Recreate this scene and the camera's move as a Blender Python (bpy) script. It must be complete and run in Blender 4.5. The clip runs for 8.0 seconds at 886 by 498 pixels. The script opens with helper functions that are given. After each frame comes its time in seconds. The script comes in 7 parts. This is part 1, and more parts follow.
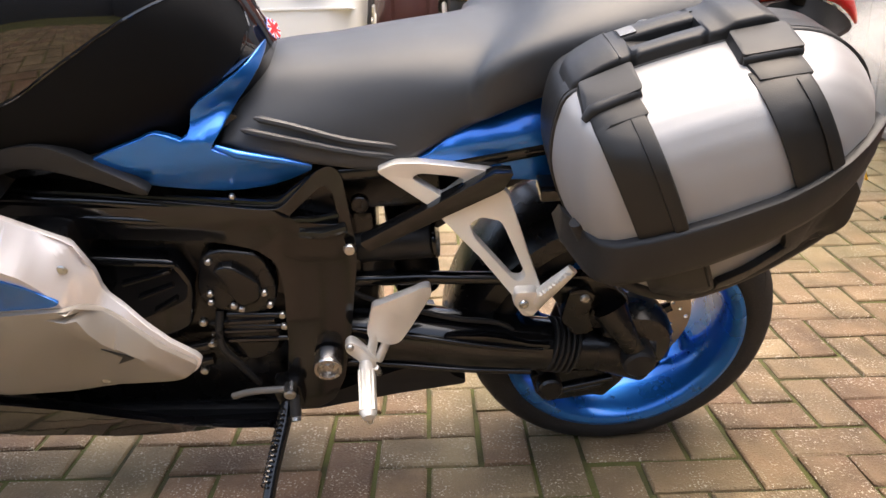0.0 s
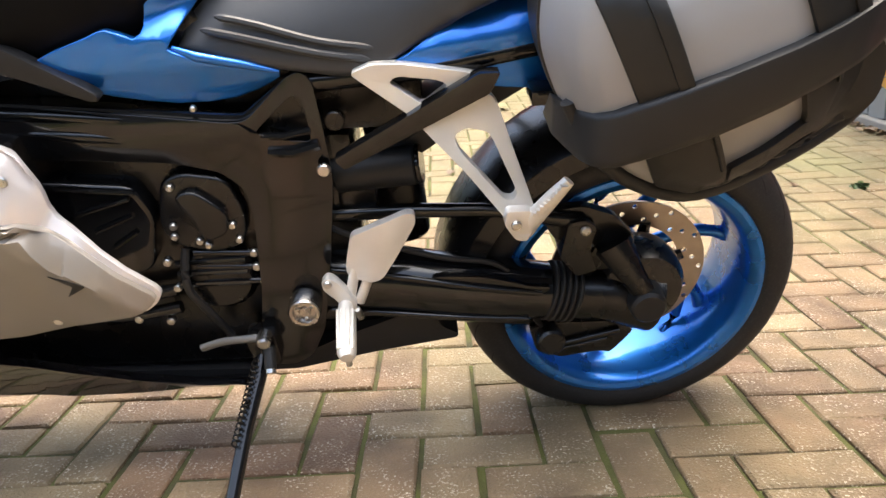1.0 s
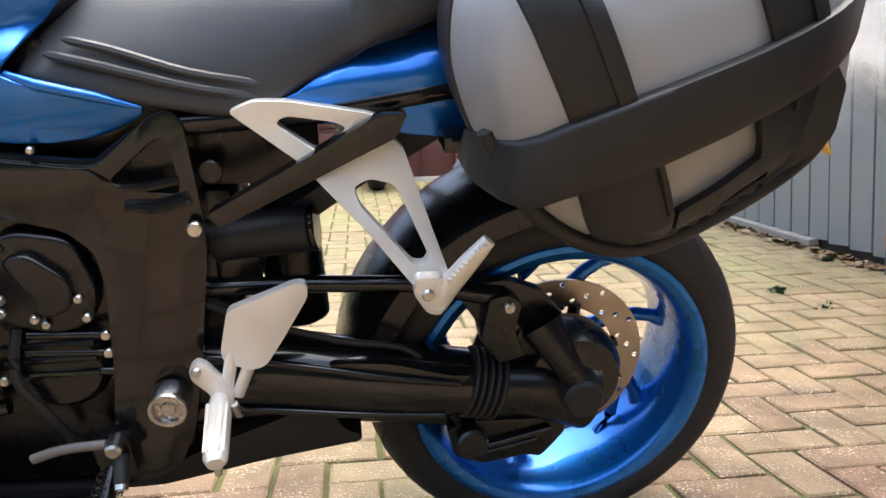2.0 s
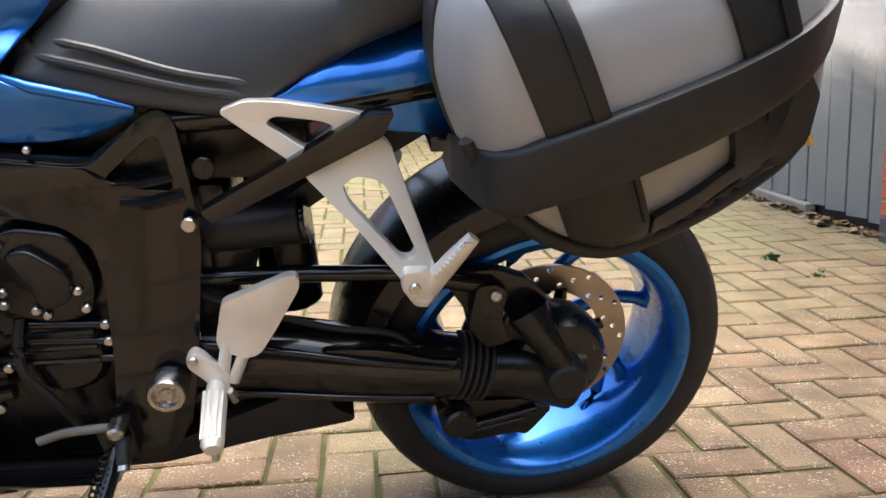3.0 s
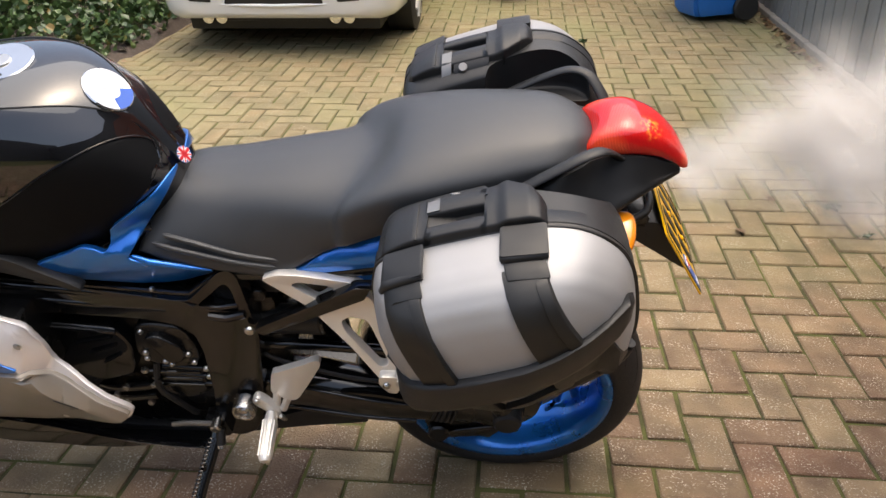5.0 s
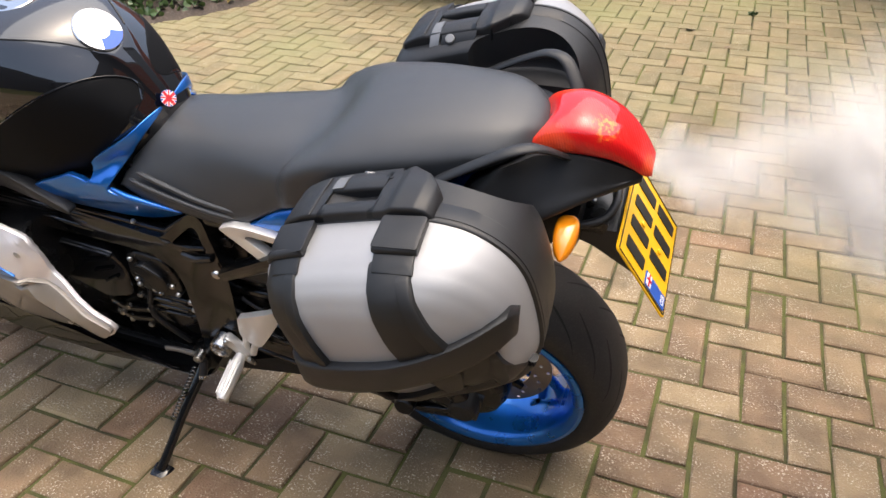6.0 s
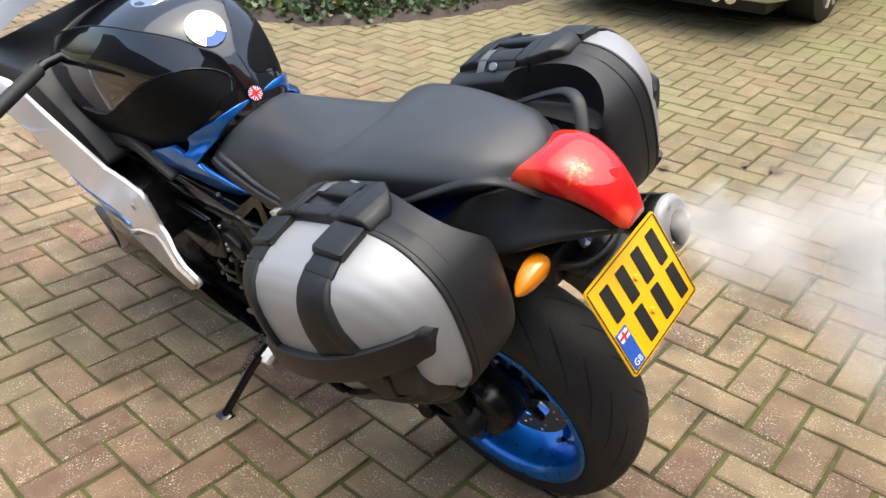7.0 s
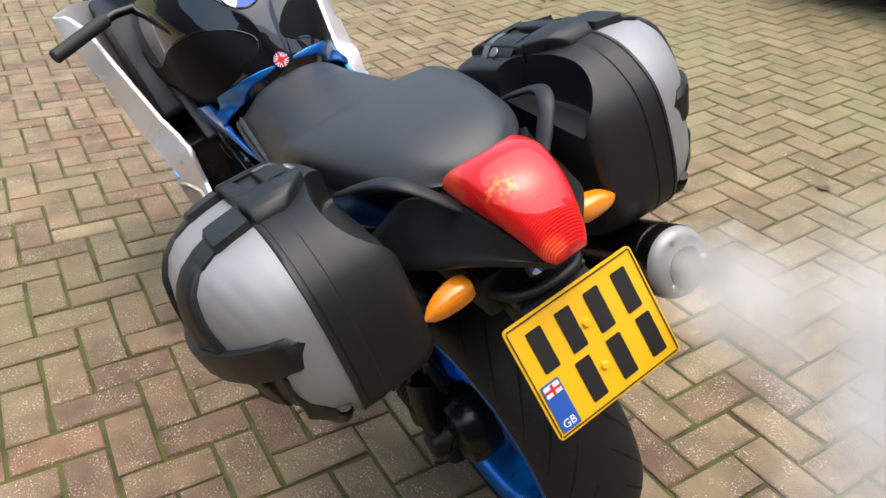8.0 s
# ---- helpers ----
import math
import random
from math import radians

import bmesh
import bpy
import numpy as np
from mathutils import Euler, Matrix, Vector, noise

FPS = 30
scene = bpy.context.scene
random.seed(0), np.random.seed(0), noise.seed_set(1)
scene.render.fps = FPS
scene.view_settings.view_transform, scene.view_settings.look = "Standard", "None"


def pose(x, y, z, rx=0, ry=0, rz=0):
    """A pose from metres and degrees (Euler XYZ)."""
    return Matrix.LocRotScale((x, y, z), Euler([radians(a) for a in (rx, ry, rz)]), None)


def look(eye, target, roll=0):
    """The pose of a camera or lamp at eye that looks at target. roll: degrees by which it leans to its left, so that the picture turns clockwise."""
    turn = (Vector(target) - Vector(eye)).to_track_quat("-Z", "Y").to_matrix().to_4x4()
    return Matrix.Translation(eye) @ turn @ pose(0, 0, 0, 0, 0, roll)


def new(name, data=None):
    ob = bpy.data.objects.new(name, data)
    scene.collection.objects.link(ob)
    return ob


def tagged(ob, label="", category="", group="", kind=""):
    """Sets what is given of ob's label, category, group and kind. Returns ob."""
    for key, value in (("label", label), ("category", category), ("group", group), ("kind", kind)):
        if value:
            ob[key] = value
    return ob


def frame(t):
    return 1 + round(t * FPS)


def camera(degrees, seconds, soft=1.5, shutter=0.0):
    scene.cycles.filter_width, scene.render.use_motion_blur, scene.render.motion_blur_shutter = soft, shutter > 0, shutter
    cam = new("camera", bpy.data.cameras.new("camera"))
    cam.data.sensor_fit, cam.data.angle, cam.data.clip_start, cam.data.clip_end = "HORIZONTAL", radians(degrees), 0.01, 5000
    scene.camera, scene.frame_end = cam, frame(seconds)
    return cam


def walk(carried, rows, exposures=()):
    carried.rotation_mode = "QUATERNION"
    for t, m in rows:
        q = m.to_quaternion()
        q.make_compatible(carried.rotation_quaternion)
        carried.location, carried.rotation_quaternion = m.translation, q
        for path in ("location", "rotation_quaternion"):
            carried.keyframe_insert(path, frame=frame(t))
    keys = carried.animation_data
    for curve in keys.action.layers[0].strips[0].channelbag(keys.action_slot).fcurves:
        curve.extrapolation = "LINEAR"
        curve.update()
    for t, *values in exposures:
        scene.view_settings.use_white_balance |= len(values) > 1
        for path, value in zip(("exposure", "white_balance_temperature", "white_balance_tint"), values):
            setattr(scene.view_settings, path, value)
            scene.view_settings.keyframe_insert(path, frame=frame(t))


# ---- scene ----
cam = camera(61.5, 8.0)
EXPOSURES = [(0, 1.88, 7400, 12), (0.5, 2.18, 7400, 9), (1, 2.25, 7100, 8), (1.5, 2.15, 6400, 7), (2.2, 2.08, 6650, 7), (3.5, 1.52, 6900, 9), (4.0, 1.1, 7600, 10), (4.5, 1.17, 7450, 10), (6.0, 1.5, 7000, 10), (6.5, 1.48, 6900, 9), (7.2, 1.38, 6600, 5), (8.0, 1.15, 6550, 6)]
PATH = [
    (0, (0.032, -0.022, 0.913), (0.046, 1.878, 0.287), -1.5),
    (0.5, (0.052, -0.031, 0.782), (-0.022, 1.89, 0.229), -2.8),
    (1, (0.065, 0.032, 0.703), (0.054, 1.966, 0.192), -2.7),
    (1.5, (0.071, 0.145, 0.643), (0.125, 2.124, 0.355), -2.6),
    (2, (0.09, 0.19, 0.6), (0.304, 2.169, 0.406), -1.7),
    (2.2, (0.097, 0.194, 0.601), (0.366, 2.168, 0.429), -1.9),
    (3.3, (0.108, 0.123, 0.731), (0.282, 2.079, 0.352), -2.0),
    (3.5, (0.102, 0.072, 0.82), (0.273, 2.02, 0.401), -2.5),
    (4, (0.097, -0.02, 1.118), (0.312, 1.858, 0.462), -1.2),
    (4.5, (0.187, -0.088, 1.254), (0.294, 1.745, 0.46), -1.8),
    (4.7, (0.275, -0.119, 1.274), (0.255, 1.712, 0.469), -2.0),
    (5.8, (0.694, 0.031, 1.312), (0.171, 1.705, 0.35), 2.0),
    (6, (0.778, 0.053, 1.318), (0.156, 1.698, 0.365), 1.2),
    (6.5, (1.029, 0.122, 1.355), (0.091, 1.622, 0.423), 2.1),
    (7, (1.151, 0.232, 1.365), (-0.001, 1.567, 0.421), 2.1),
    (7.5, (1.209, 0.456, 1.356), (-0.09, 1.597, 0.349), 2.7),
    (8, (1.296, 0.652, 1.353), (-0.168, 1.552, 0.331), 2.0),
]
walk(cam, [(t, look(eye, target, roll)) for t, eye, target, roll in PATH], EXPOSURES)

# ---- light ----
world = bpy.data.worlds.new("overcast_sky")
scene.world = world
world.use_nodes = True
wn = world.node_tree.nodes
sky = wn.new("ShaderNodeTexSky")
sky.sky_type = "NISHITA"
sky.sun_disc = False
SUN_UP, SUN_TURN = radians(80), radians(80)
sky.sun_elevation, sky.sun_rotation = SUN_UP, SUN_TURN
sky.dust_density, sky.air_density, sky.ozone_density = 5.0, 1.0, 1.4
world.node_tree.links.new(sky.outputs[0], wn["Background"].inputs[0])
wn["Background"].inputs[1].default_value = 0.15
sun_data = bpy.data.lights.new("sun", "SUN")
sun_data.energy, sun_data.angle, sun_data.color = 1.0, radians(90), (1.0, 0.99, 0.97)
sun = new("sun", sun_data)
sun.matrix_world = look((0, 0, 8), Vector((0, 0, 8)) - Vector((math.cos(SUN_UP) * math.sin(SUN_TURN), math.cos(SUN_UP) * math.cos(SUN_TURN), math.sin(SUN_UP))))
scene.cycles.transparent_max_bounces = 64

# ---- materials ----


def node_mat(name):
    m = bpy.data.materials.new(name)
    m.use_nodes = True
    n = m.node_tree.nodes
    return m, n, m.node_tree.links, n["Principled BSDF"]


def plain(name, color, rough=0.5, metal=0.0, coat=0.0, vary=0.12, scale=18.0, bump=0.0, bump_scale=300.0, dust=0.0, spec=0.5, coat_rough=0.03, coat_ior=1.5):
    """Base colour with broad and fine variation, uneven gloss and fine relief."""
    m, n, l, b = node_mat(name)
    tc = n.new("ShaderNodeTexCoord")
    big = n.new("ShaderNodeTexNoise")
    big.inputs["Scale"].default_value, big.inputs["Detail"].default_value = scale, 6
    fine = n.new("ShaderNodeTexNoise")
    fine.inputs["Scale"].default_value, fine.inputs["Detail"].default_value = bump_scale, 3
    l.new(tc.outputs["Object"], big.inputs["Vector"])
    l.new(tc.outputs["Object"], fine.inputs["Vector"])
    mix = n.new("ShaderNodeMix")
    mix.data_type = "RGBA"
    mix.inputs["A"].default_value = (*[c * (1 - vary) for c in color], 1)
    mix.inputs["B"].default_value = (*[min(1, c * (1 + vary) + 0.01 * dust) for c in color], 1)
    l.new(big.outputs["Fac"], mix.inputs["Factor"])
    out = mix.outputs["Result"]
    if dust:
        d = n.new("ShaderNodeMix")
        d.data_type = "RGBA"
        d.inputs["B"].default_value = (0.32, 0.29, 0.25, 1)
        r = n.new("ShaderNodeMapRange")
        r.inputs["From Min"].default_value, r.inputs["From Max"].default_value = 0.5, 0.8
        r.inputs["To Max"].default_value = dust
        l.new(fine.outputs["Fac"], r.inputs["Value"])
        l.new(r.outputs["Result"], d.inputs["Factor"])
        l.new(out, d.inputs["A"])
        out = d.outputs["Result"]
    l.new(out, b.inputs["Base Color"])
    rr = n.new("ShaderNodeMapRange")
    rr.inputs["To Min"].default_value, rr.inputs["To Max"].default_value = rough * 0.8, min(1, rough * 1.2)
    l.new(big.outputs["Fac"], rr.inputs["Value"])
    l.new(rr.outputs["Result"], b.inputs["Roughness"])
    b.inputs["Metallic"].default_value = metal
    b.inputs["Coat Weight"].default_value = coat
    b.inputs["Coat Roughness"].default_value = coat_rough
    b.inputs["Coat IOR"].default_value = coat_ior
    b.inputs["Specular IOR Level"].default_value = spec
    if bump:
        bp = n.new("ShaderNodeBump")
        bp.inputs["Strength"].default_value, bp.inputs["Distance"].default_value = bump, 0.001
        l.new(fine.outputs["Fac"], bp.inputs["Height"])
        l.new(bp.outputs["Normal"], b.inputs["Normal"])
    return m


M_black_gloss = plain("black_gloss_paint", (0.0025, 0.0026, 0.0035), 0.3, coat=1.0, spec=0.1, vary=0.2, coat_ior=1.75)
M_black_satin = plain("black_satin_metal", (0.0036, 0.0039, 0.0046), 0.14, spec=0.45, coat=0.25, vary=0.3, bump=0.04, bump_scale=500, dust=0.02)
M_knee = plain("matt_black_knee_pad", (0.004, 0.0043, 0.005), 0.55, vary=0.2, spec=0.1)
M_black_plastic = plain("black_grained_plastic", (0.011, 0.0116, 0.0128), 0.46, spec=0.4, vary=0.25, bump=0.25, bump_scale=900)
M_black_deep = plain("black_engine_paint", (0.0036, 0.0038, 0.0045), 0.27, spec=0.5, vary=0.4, bump=0.1, bump_scale=200, dust=0.02)
M_seat = plain("black_seat_vinyl", (0.032, 0.035, 0.039), 0.42, vary=0.15, bump=0.3, bump_scale=1100)
M_rubber = plain("tyre_rubber", (0.01, 0.01, 0.0105), 0.65, vary=0.35, bump=0.2, bump_scale=250, dust=0.05)
M_blue = plain("blue_metallic_paint", (0.004, 0.16, 0.6), 0.32, metal=0.75, coat=1.0, vary=0.08, bump=0.03, bump_scale=2500)
M_blue_rim = plain("blue_wheel_paint", (0.005, 0.155, 0.54), 0.28, metal=0.7, coat=0.6, vary=0.15, bump=0.04, bump_scale=1500)
M_silver = plain("silver_fairing_paint", (0.27, 0.24, 0.205), 0.42, metal=0.3, coat=0.8, vary=0.06, bump=0.03, bump_scale=2500)
M_white = plain("pale_fairing_paint", (0.78, 0.74, 0.73), 0.4, metal=0.55, coat=1.0, vary=0.05, coat_ior=1.6)
M_badge = plain("badge_painted_sheen", (0.4, 0.41, 0.43), 0.2, metal=0.4, coat=1.0, vary=0.3, scale=45)
M_sooty = plain("sooty_muffler_steel", (0.13, 0.125, 0.12), 0.26, metal=1.0, vary=0.35)
M_case = plain("silver_case_plastic", (0.31, 0.312, 0.318), 0.44, metal=0.3, vary=0.06, bump=0.14, bump_scale=1600)
M_alu = plain("cast_aluminium", (0.75, 0.73, 0.69), 0.36, metal=0.55, vary=0.12, bump=0.12, bump_scale=700)
M_steel = plain("bolt_steel", (0.55, 0.54, 0.52), 0.28, metal=1.0, vary=0.2)
M_disc = plain("brake_disc_steel", (0.42, 0.36, 0.31), 0.34, metal=1.0, vary=0.3, bump=0.1, bump_scale=120)
M_red = plain("red_lens", (0.55, 0.012, 0.012), 0.2, coat=1.0, vary=0.45, scale=22, bump=0.5, bump_scale=160, coat_rough=0.02)
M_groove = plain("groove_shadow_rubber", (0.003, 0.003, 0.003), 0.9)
M_orange = plain("amber_lens", (0.85, 0.26, 0.01), 0.18, coat=1.0, vary=0.15)
M_yellow = plain("yellow_plate", (0.85, 0.47, 0.01), 0.35, coat=0.3, vary=0.05)
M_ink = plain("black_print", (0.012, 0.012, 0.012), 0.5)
M_plateblue = plain("blue_print", (0.02, 0.09, 0.42), 0.5)
M_whiteprint = plain("white_print", (0.8, 0.8, 0.8), 0.5)
M_redprint = plain("red_print", (0.6, 0.02, 0.03), 0.5)
M_chrome = plain("polished_steel", (0.75, 0.74, 0.72), 0.12, metal=1.0, vary=0.1)
M_latch = plain("grey_latch_metal", (0.2, 0.2, 0.2), 0.42, metal=0.6, vary=0.15)
M_muffler = plain("brushed_muffler_steel", (0.5, 0.48, 0.46), 0.27, metal=1.0, vary=0.15)
M_carwhite = plain("white_car_paint", (0.78, 0.77, 0.74), 0.3, coat=1.0, vary=0.03, scale=3)
M_carglass = plain("dark_car_glass", (0.03, 0.035, 0.04), 0.05, coat=1.0)
M_bin = plain("blue_bin_plastic", (0.01, 0.16, 0.55), 0.5, vary=0.1, bump=0.1)
M_clad = plain("grey_cladding_paint", (0.21, 0.225, 0.23), 0.5, vary=0.12, scale=2.5, bump=0.15, bump_scale=60, dust=0.05)
M_door = plain("brown_garage_door", (0.085, 0.025, 0.02), 0.45, vary=0.2, scale=4, bump=0.1, bump_scale=80)
M_soil = plain("dark_soil", (0.055, 0.04, 0.03), 0.95, vary=0.5, scale=9, bump=1.0, bump_scale=60, dust=0.2)
M_concrete = plain("pale_concrete", (0.42, 0.4, 0.37), 0.85, vary=0.2, scale=3, bump=0.4, bump_scale=90)
M_kerb = plain("weathered_board", (0.2, 0.19, 0.17), 0.85, vary=0.3, scale=6, bump=0.5, bump_scale=90)
M_orange_brick = plain("orange_brick", (0.42, 0.12, 0.06), 0.85, vary=0.3, scale=7, bump=0.6, bump_scale=120)
M_blue_brick = plain("blue_grey_brick", (0.07, 0.07, 0.075), 0.7, vary=0.3, scale=7, bump=0.5, bump_scale=120)
M_strap = plain("black_strap_plastic", (0.005, 0.0055, 0.006), 0.5, vary=0.25, bump=0.2, bump_scale=700)
M_render = plain("dark_wall_render", (0.06, 0.062, 0.066), 0.9, vary=0.25, scale=1.5, bump=0.3, bump_scale=40)
M_mortar = plain("mortar", (0.36, 0.3, 0.25), 0.95, vary=0.2, bump=0.6, bump_scale=150)


def leaf_mat(name, a, b_):
    m, n, l, b = node_mat(name)
    g = n.new("ShaderNodeNewGeometry")
    r = n.new("ShaderNodeValToRGB")
    r.color_ramp.elements[0].color = (*a, 1)
    r.color_ramp.elements[1].color = (*b_, 1)
    e = r.color_ramp.elements.new(0.93)
    e.color = (*b_, 1)
    r.color_ramp.elements[2].color = (0.2, 0.13, 0.03, 1)
    l.new(g.outputs["Random Per Island"], r.inputs["Fac"])
    l.new(r.outputs["Color"], b.inputs["Base Color"])
    b.inputs["Roughness"].default_value = 0.4
    return m


M_leaf = leaf_mat("ivy_leaf", (0.018, 0.045, 0.012), (0.07, 0.12, 0.035))
M_litter = leaf_mat("leaf_litter", (0.09, 0.05, 0.025), (0.2, 0.13, 0.06))


def paver_mat(name, random_socket):
    """Worn buff-red clay pavers with pale grit, each a little different."""
    m, n, l, b = node_mat(name)
    tc = n.new("ShaderNodeNewGeometry")
    rnd = n.new("ShaderNodeObjectInfo").outputs["Random"] if random_socket == "object" else tc.outputs["Random Per Island"]
    ramp = n.new("ShaderNodeValToRGB")
    els = ramp.color_ramp.elements
    els[0].color, els[1].color = (0.19, 0.116, 0.072, 1), (0.31, 0.238, 0.142, 1)
    for at, c in ((0.3, (0.24, 0.168, 0.1, 1)), (0.55, (0.268, 0.2, 0.119, 1)), (0.75, (0.24, 0.138, 0.083, 1))):
        els.new(at).color = c
    l.new(rnd, ramp.inputs["Fac"])
    blot = n.new("ShaderNodeTexNoise")
    blot.inputs["Scale"].default_value, blot.inputs["Detail"].default_value = 6, 7
    l.new(tc.outputs["Position"], blot.inputs["Vector"])
    mix = n.new("ShaderNodeMix")
    mix.data_type, mix.blend_type = "RGBA", "MULTIPLY"
    mix.inputs["Factor"].default_value = 1
    br = n.new("ShaderNodeValToRGB")
    br.color_ramp.elements[0].position, br.color_ramp.elements[0].color = 0.36, (0.55, 0.52, 0.5, 1)
    br.color_ramp.elements[1].position, br.color_ramp.elements[1].color = 0.66, (1.04, 1.02, 0.98, 1)
    l.new(blot.outputs["Fac"], br.inputs["Fac"])
    l.new(ramp.outputs["Color"], mix.inputs["A"])
    l.new(br.outputs["Color"], mix.inputs["B"])
    grit = n.new("ShaderNodeTexNoise")
    grit.inputs["Scale"].default_value, grit.inputs["Detail"].default_value = 190, 3
    l.new(tc.outputs["Position"], grit.inputs["Vector"])
    gr = n.new("ShaderNodeMapRange")
    gr.inputs["From Min"].default_value, gr.inputs["From Max"].default_value = 0.56, 0.68
    l.new(grit.outputs["Fac"], gr.inputs["Value"])
    spots = n.new("ShaderNodeTexNoise")
    spots.inputs["Scale"].default_value = 14
    l.new(tc.outputs["Position"], spots.inputs["Vector"])
    sm = n.new("ShaderNodeMath")
    sm.operation = "MULTIPLY"
    spr = n.new("ShaderNodeMapRange")
    spr.inputs["From Min"].default_value, spr.inputs["From Max"].default_value = 0.38, 0.66
    l.new(spots.outputs["Fac"], spr.inputs["Value"])
    l.new(gr.outputs["Result"], sm.inputs[0])
    l.new(spr.outputs["Result"], sm.inputs[1])
    m2 = n.new("ShaderNodeMix")
    m2.data_type = "RGBA"
    m2.inputs["B"].default_value = (0.6, 0.53, 0.43, 1)
    l.new(sm.outputs[0], m2.inputs["Factor"])
    l.new(mix.outputs["Result"], m2.inputs["A"])
    # green algae in broad patches
    alg = n.new("ShaderNodeTexNoise")
    alg.inputs["Scale"].default_value, alg.inputs["Detail"].default_value = 0.9, 5
    l.new(tc.outputs["Position"], alg.inputs["Vector"])
    ar = n.new("ShaderNodeMapRange")
    ar.inputs["From Min"].default_value, ar.inputs["From Max"].default_value, ar.inputs["To Max"].default_value = 0.48, 0.72, 0.55
    l.new(alg.outputs["Fac"], ar.inputs["Value"])
    m3 = n.new("ShaderNodeMix")
    m3.data_type = "RGBA"
    m3.inputs["B"].default_value = (0.2, 0.193, 0.085, 1)
    sep = n.new("ShaderNodeSeparateXYZ")
    l.new(tc.outputs["Position"], sep.inputs[0])
    back = n.new("ShaderNodeMapRange")
    back.inputs["From Min"].default_value, back.inputs["From Max"].default_value, back.inputs["To Max"].default_value = 1.8, 4.2, 0.45
    l.new(sep.outputs["Y"], back.inputs["Value"])
    add = n.new("ShaderNodeMath")
    add.use_clamp = True
    l.new(ar.outputs["Result"], add.inputs[0])
    l.new(back.outputs["Result"], add.inputs[1])
    l.new(add.outputs[0], m3.inputs["Factor"])
    l.new(m2.outputs["Result"], m3.inputs["A"])
    l.new(m3.outputs["Result"], b.inputs["Base Color"])
    b.inputs["Roughness"].default_value = 0.72
    bp = n.new("ShaderNodeBump")
    bp.inputs["Strength"].default_value, bp.inputs["Distance"].default_value = 1.0, 0.005
    l.new(grit.outputs["Fac"], bp.inputs["Height"])
    l.new(bp.outputs["Normal"], b.inputs["Normal"])
    return m


M_paver = paver_mat("clay_paver", "object")
M_paver_far = paver_mat("clay_paver_field", "island")


def moss_mat():
    m, n, l, b = node_mat("moss_joint")
    g = n.new("ShaderNodeNewGeometry")
    a = n.new("ShaderNodeTexNoise")
    a.inputs["Scale"].default_value, a.inputs["Detail"].default_value = 7, 6
    l.new(g.outputs["Position"], a.inputs["Vector"])
    r = n.new("ShaderNodeValToRGB")
    r.color_ramp.elements[0].position, r.color_ramp.elements[0].color = 0.36, (0.05, 0.045, 0.02, 1)
    r.color_ramp.elements[1].position, r.color_ramp.elements[1].color = 0.56, (0.092, 0.1, 0.024, 1)
    l.new(a.outputs["Fac"], r.inputs["Fac"])
    l.new(r.outputs["Color"], b.inputs["Base Color"])
    b.inputs["Roughness"].default_value = 0.95
    f = n.new("ShaderNodeTexNoise")
    f.inputs["Scale"].default_value = 260
    l.new(g.outputs["Position"], f.inputs["Vector"])
    bp = n.new("ShaderNodeBump")
    bp.inputs["Strength"].default_value, bp.inputs["Distance"].default_value = 1.0, 0.004
    l.new(f.outputs["Fac"], bp.inputs["Height"])
    l.new(bp.outputs["Normal"], b.inputs["Normal"])
    return m


M_moss = moss_mat()


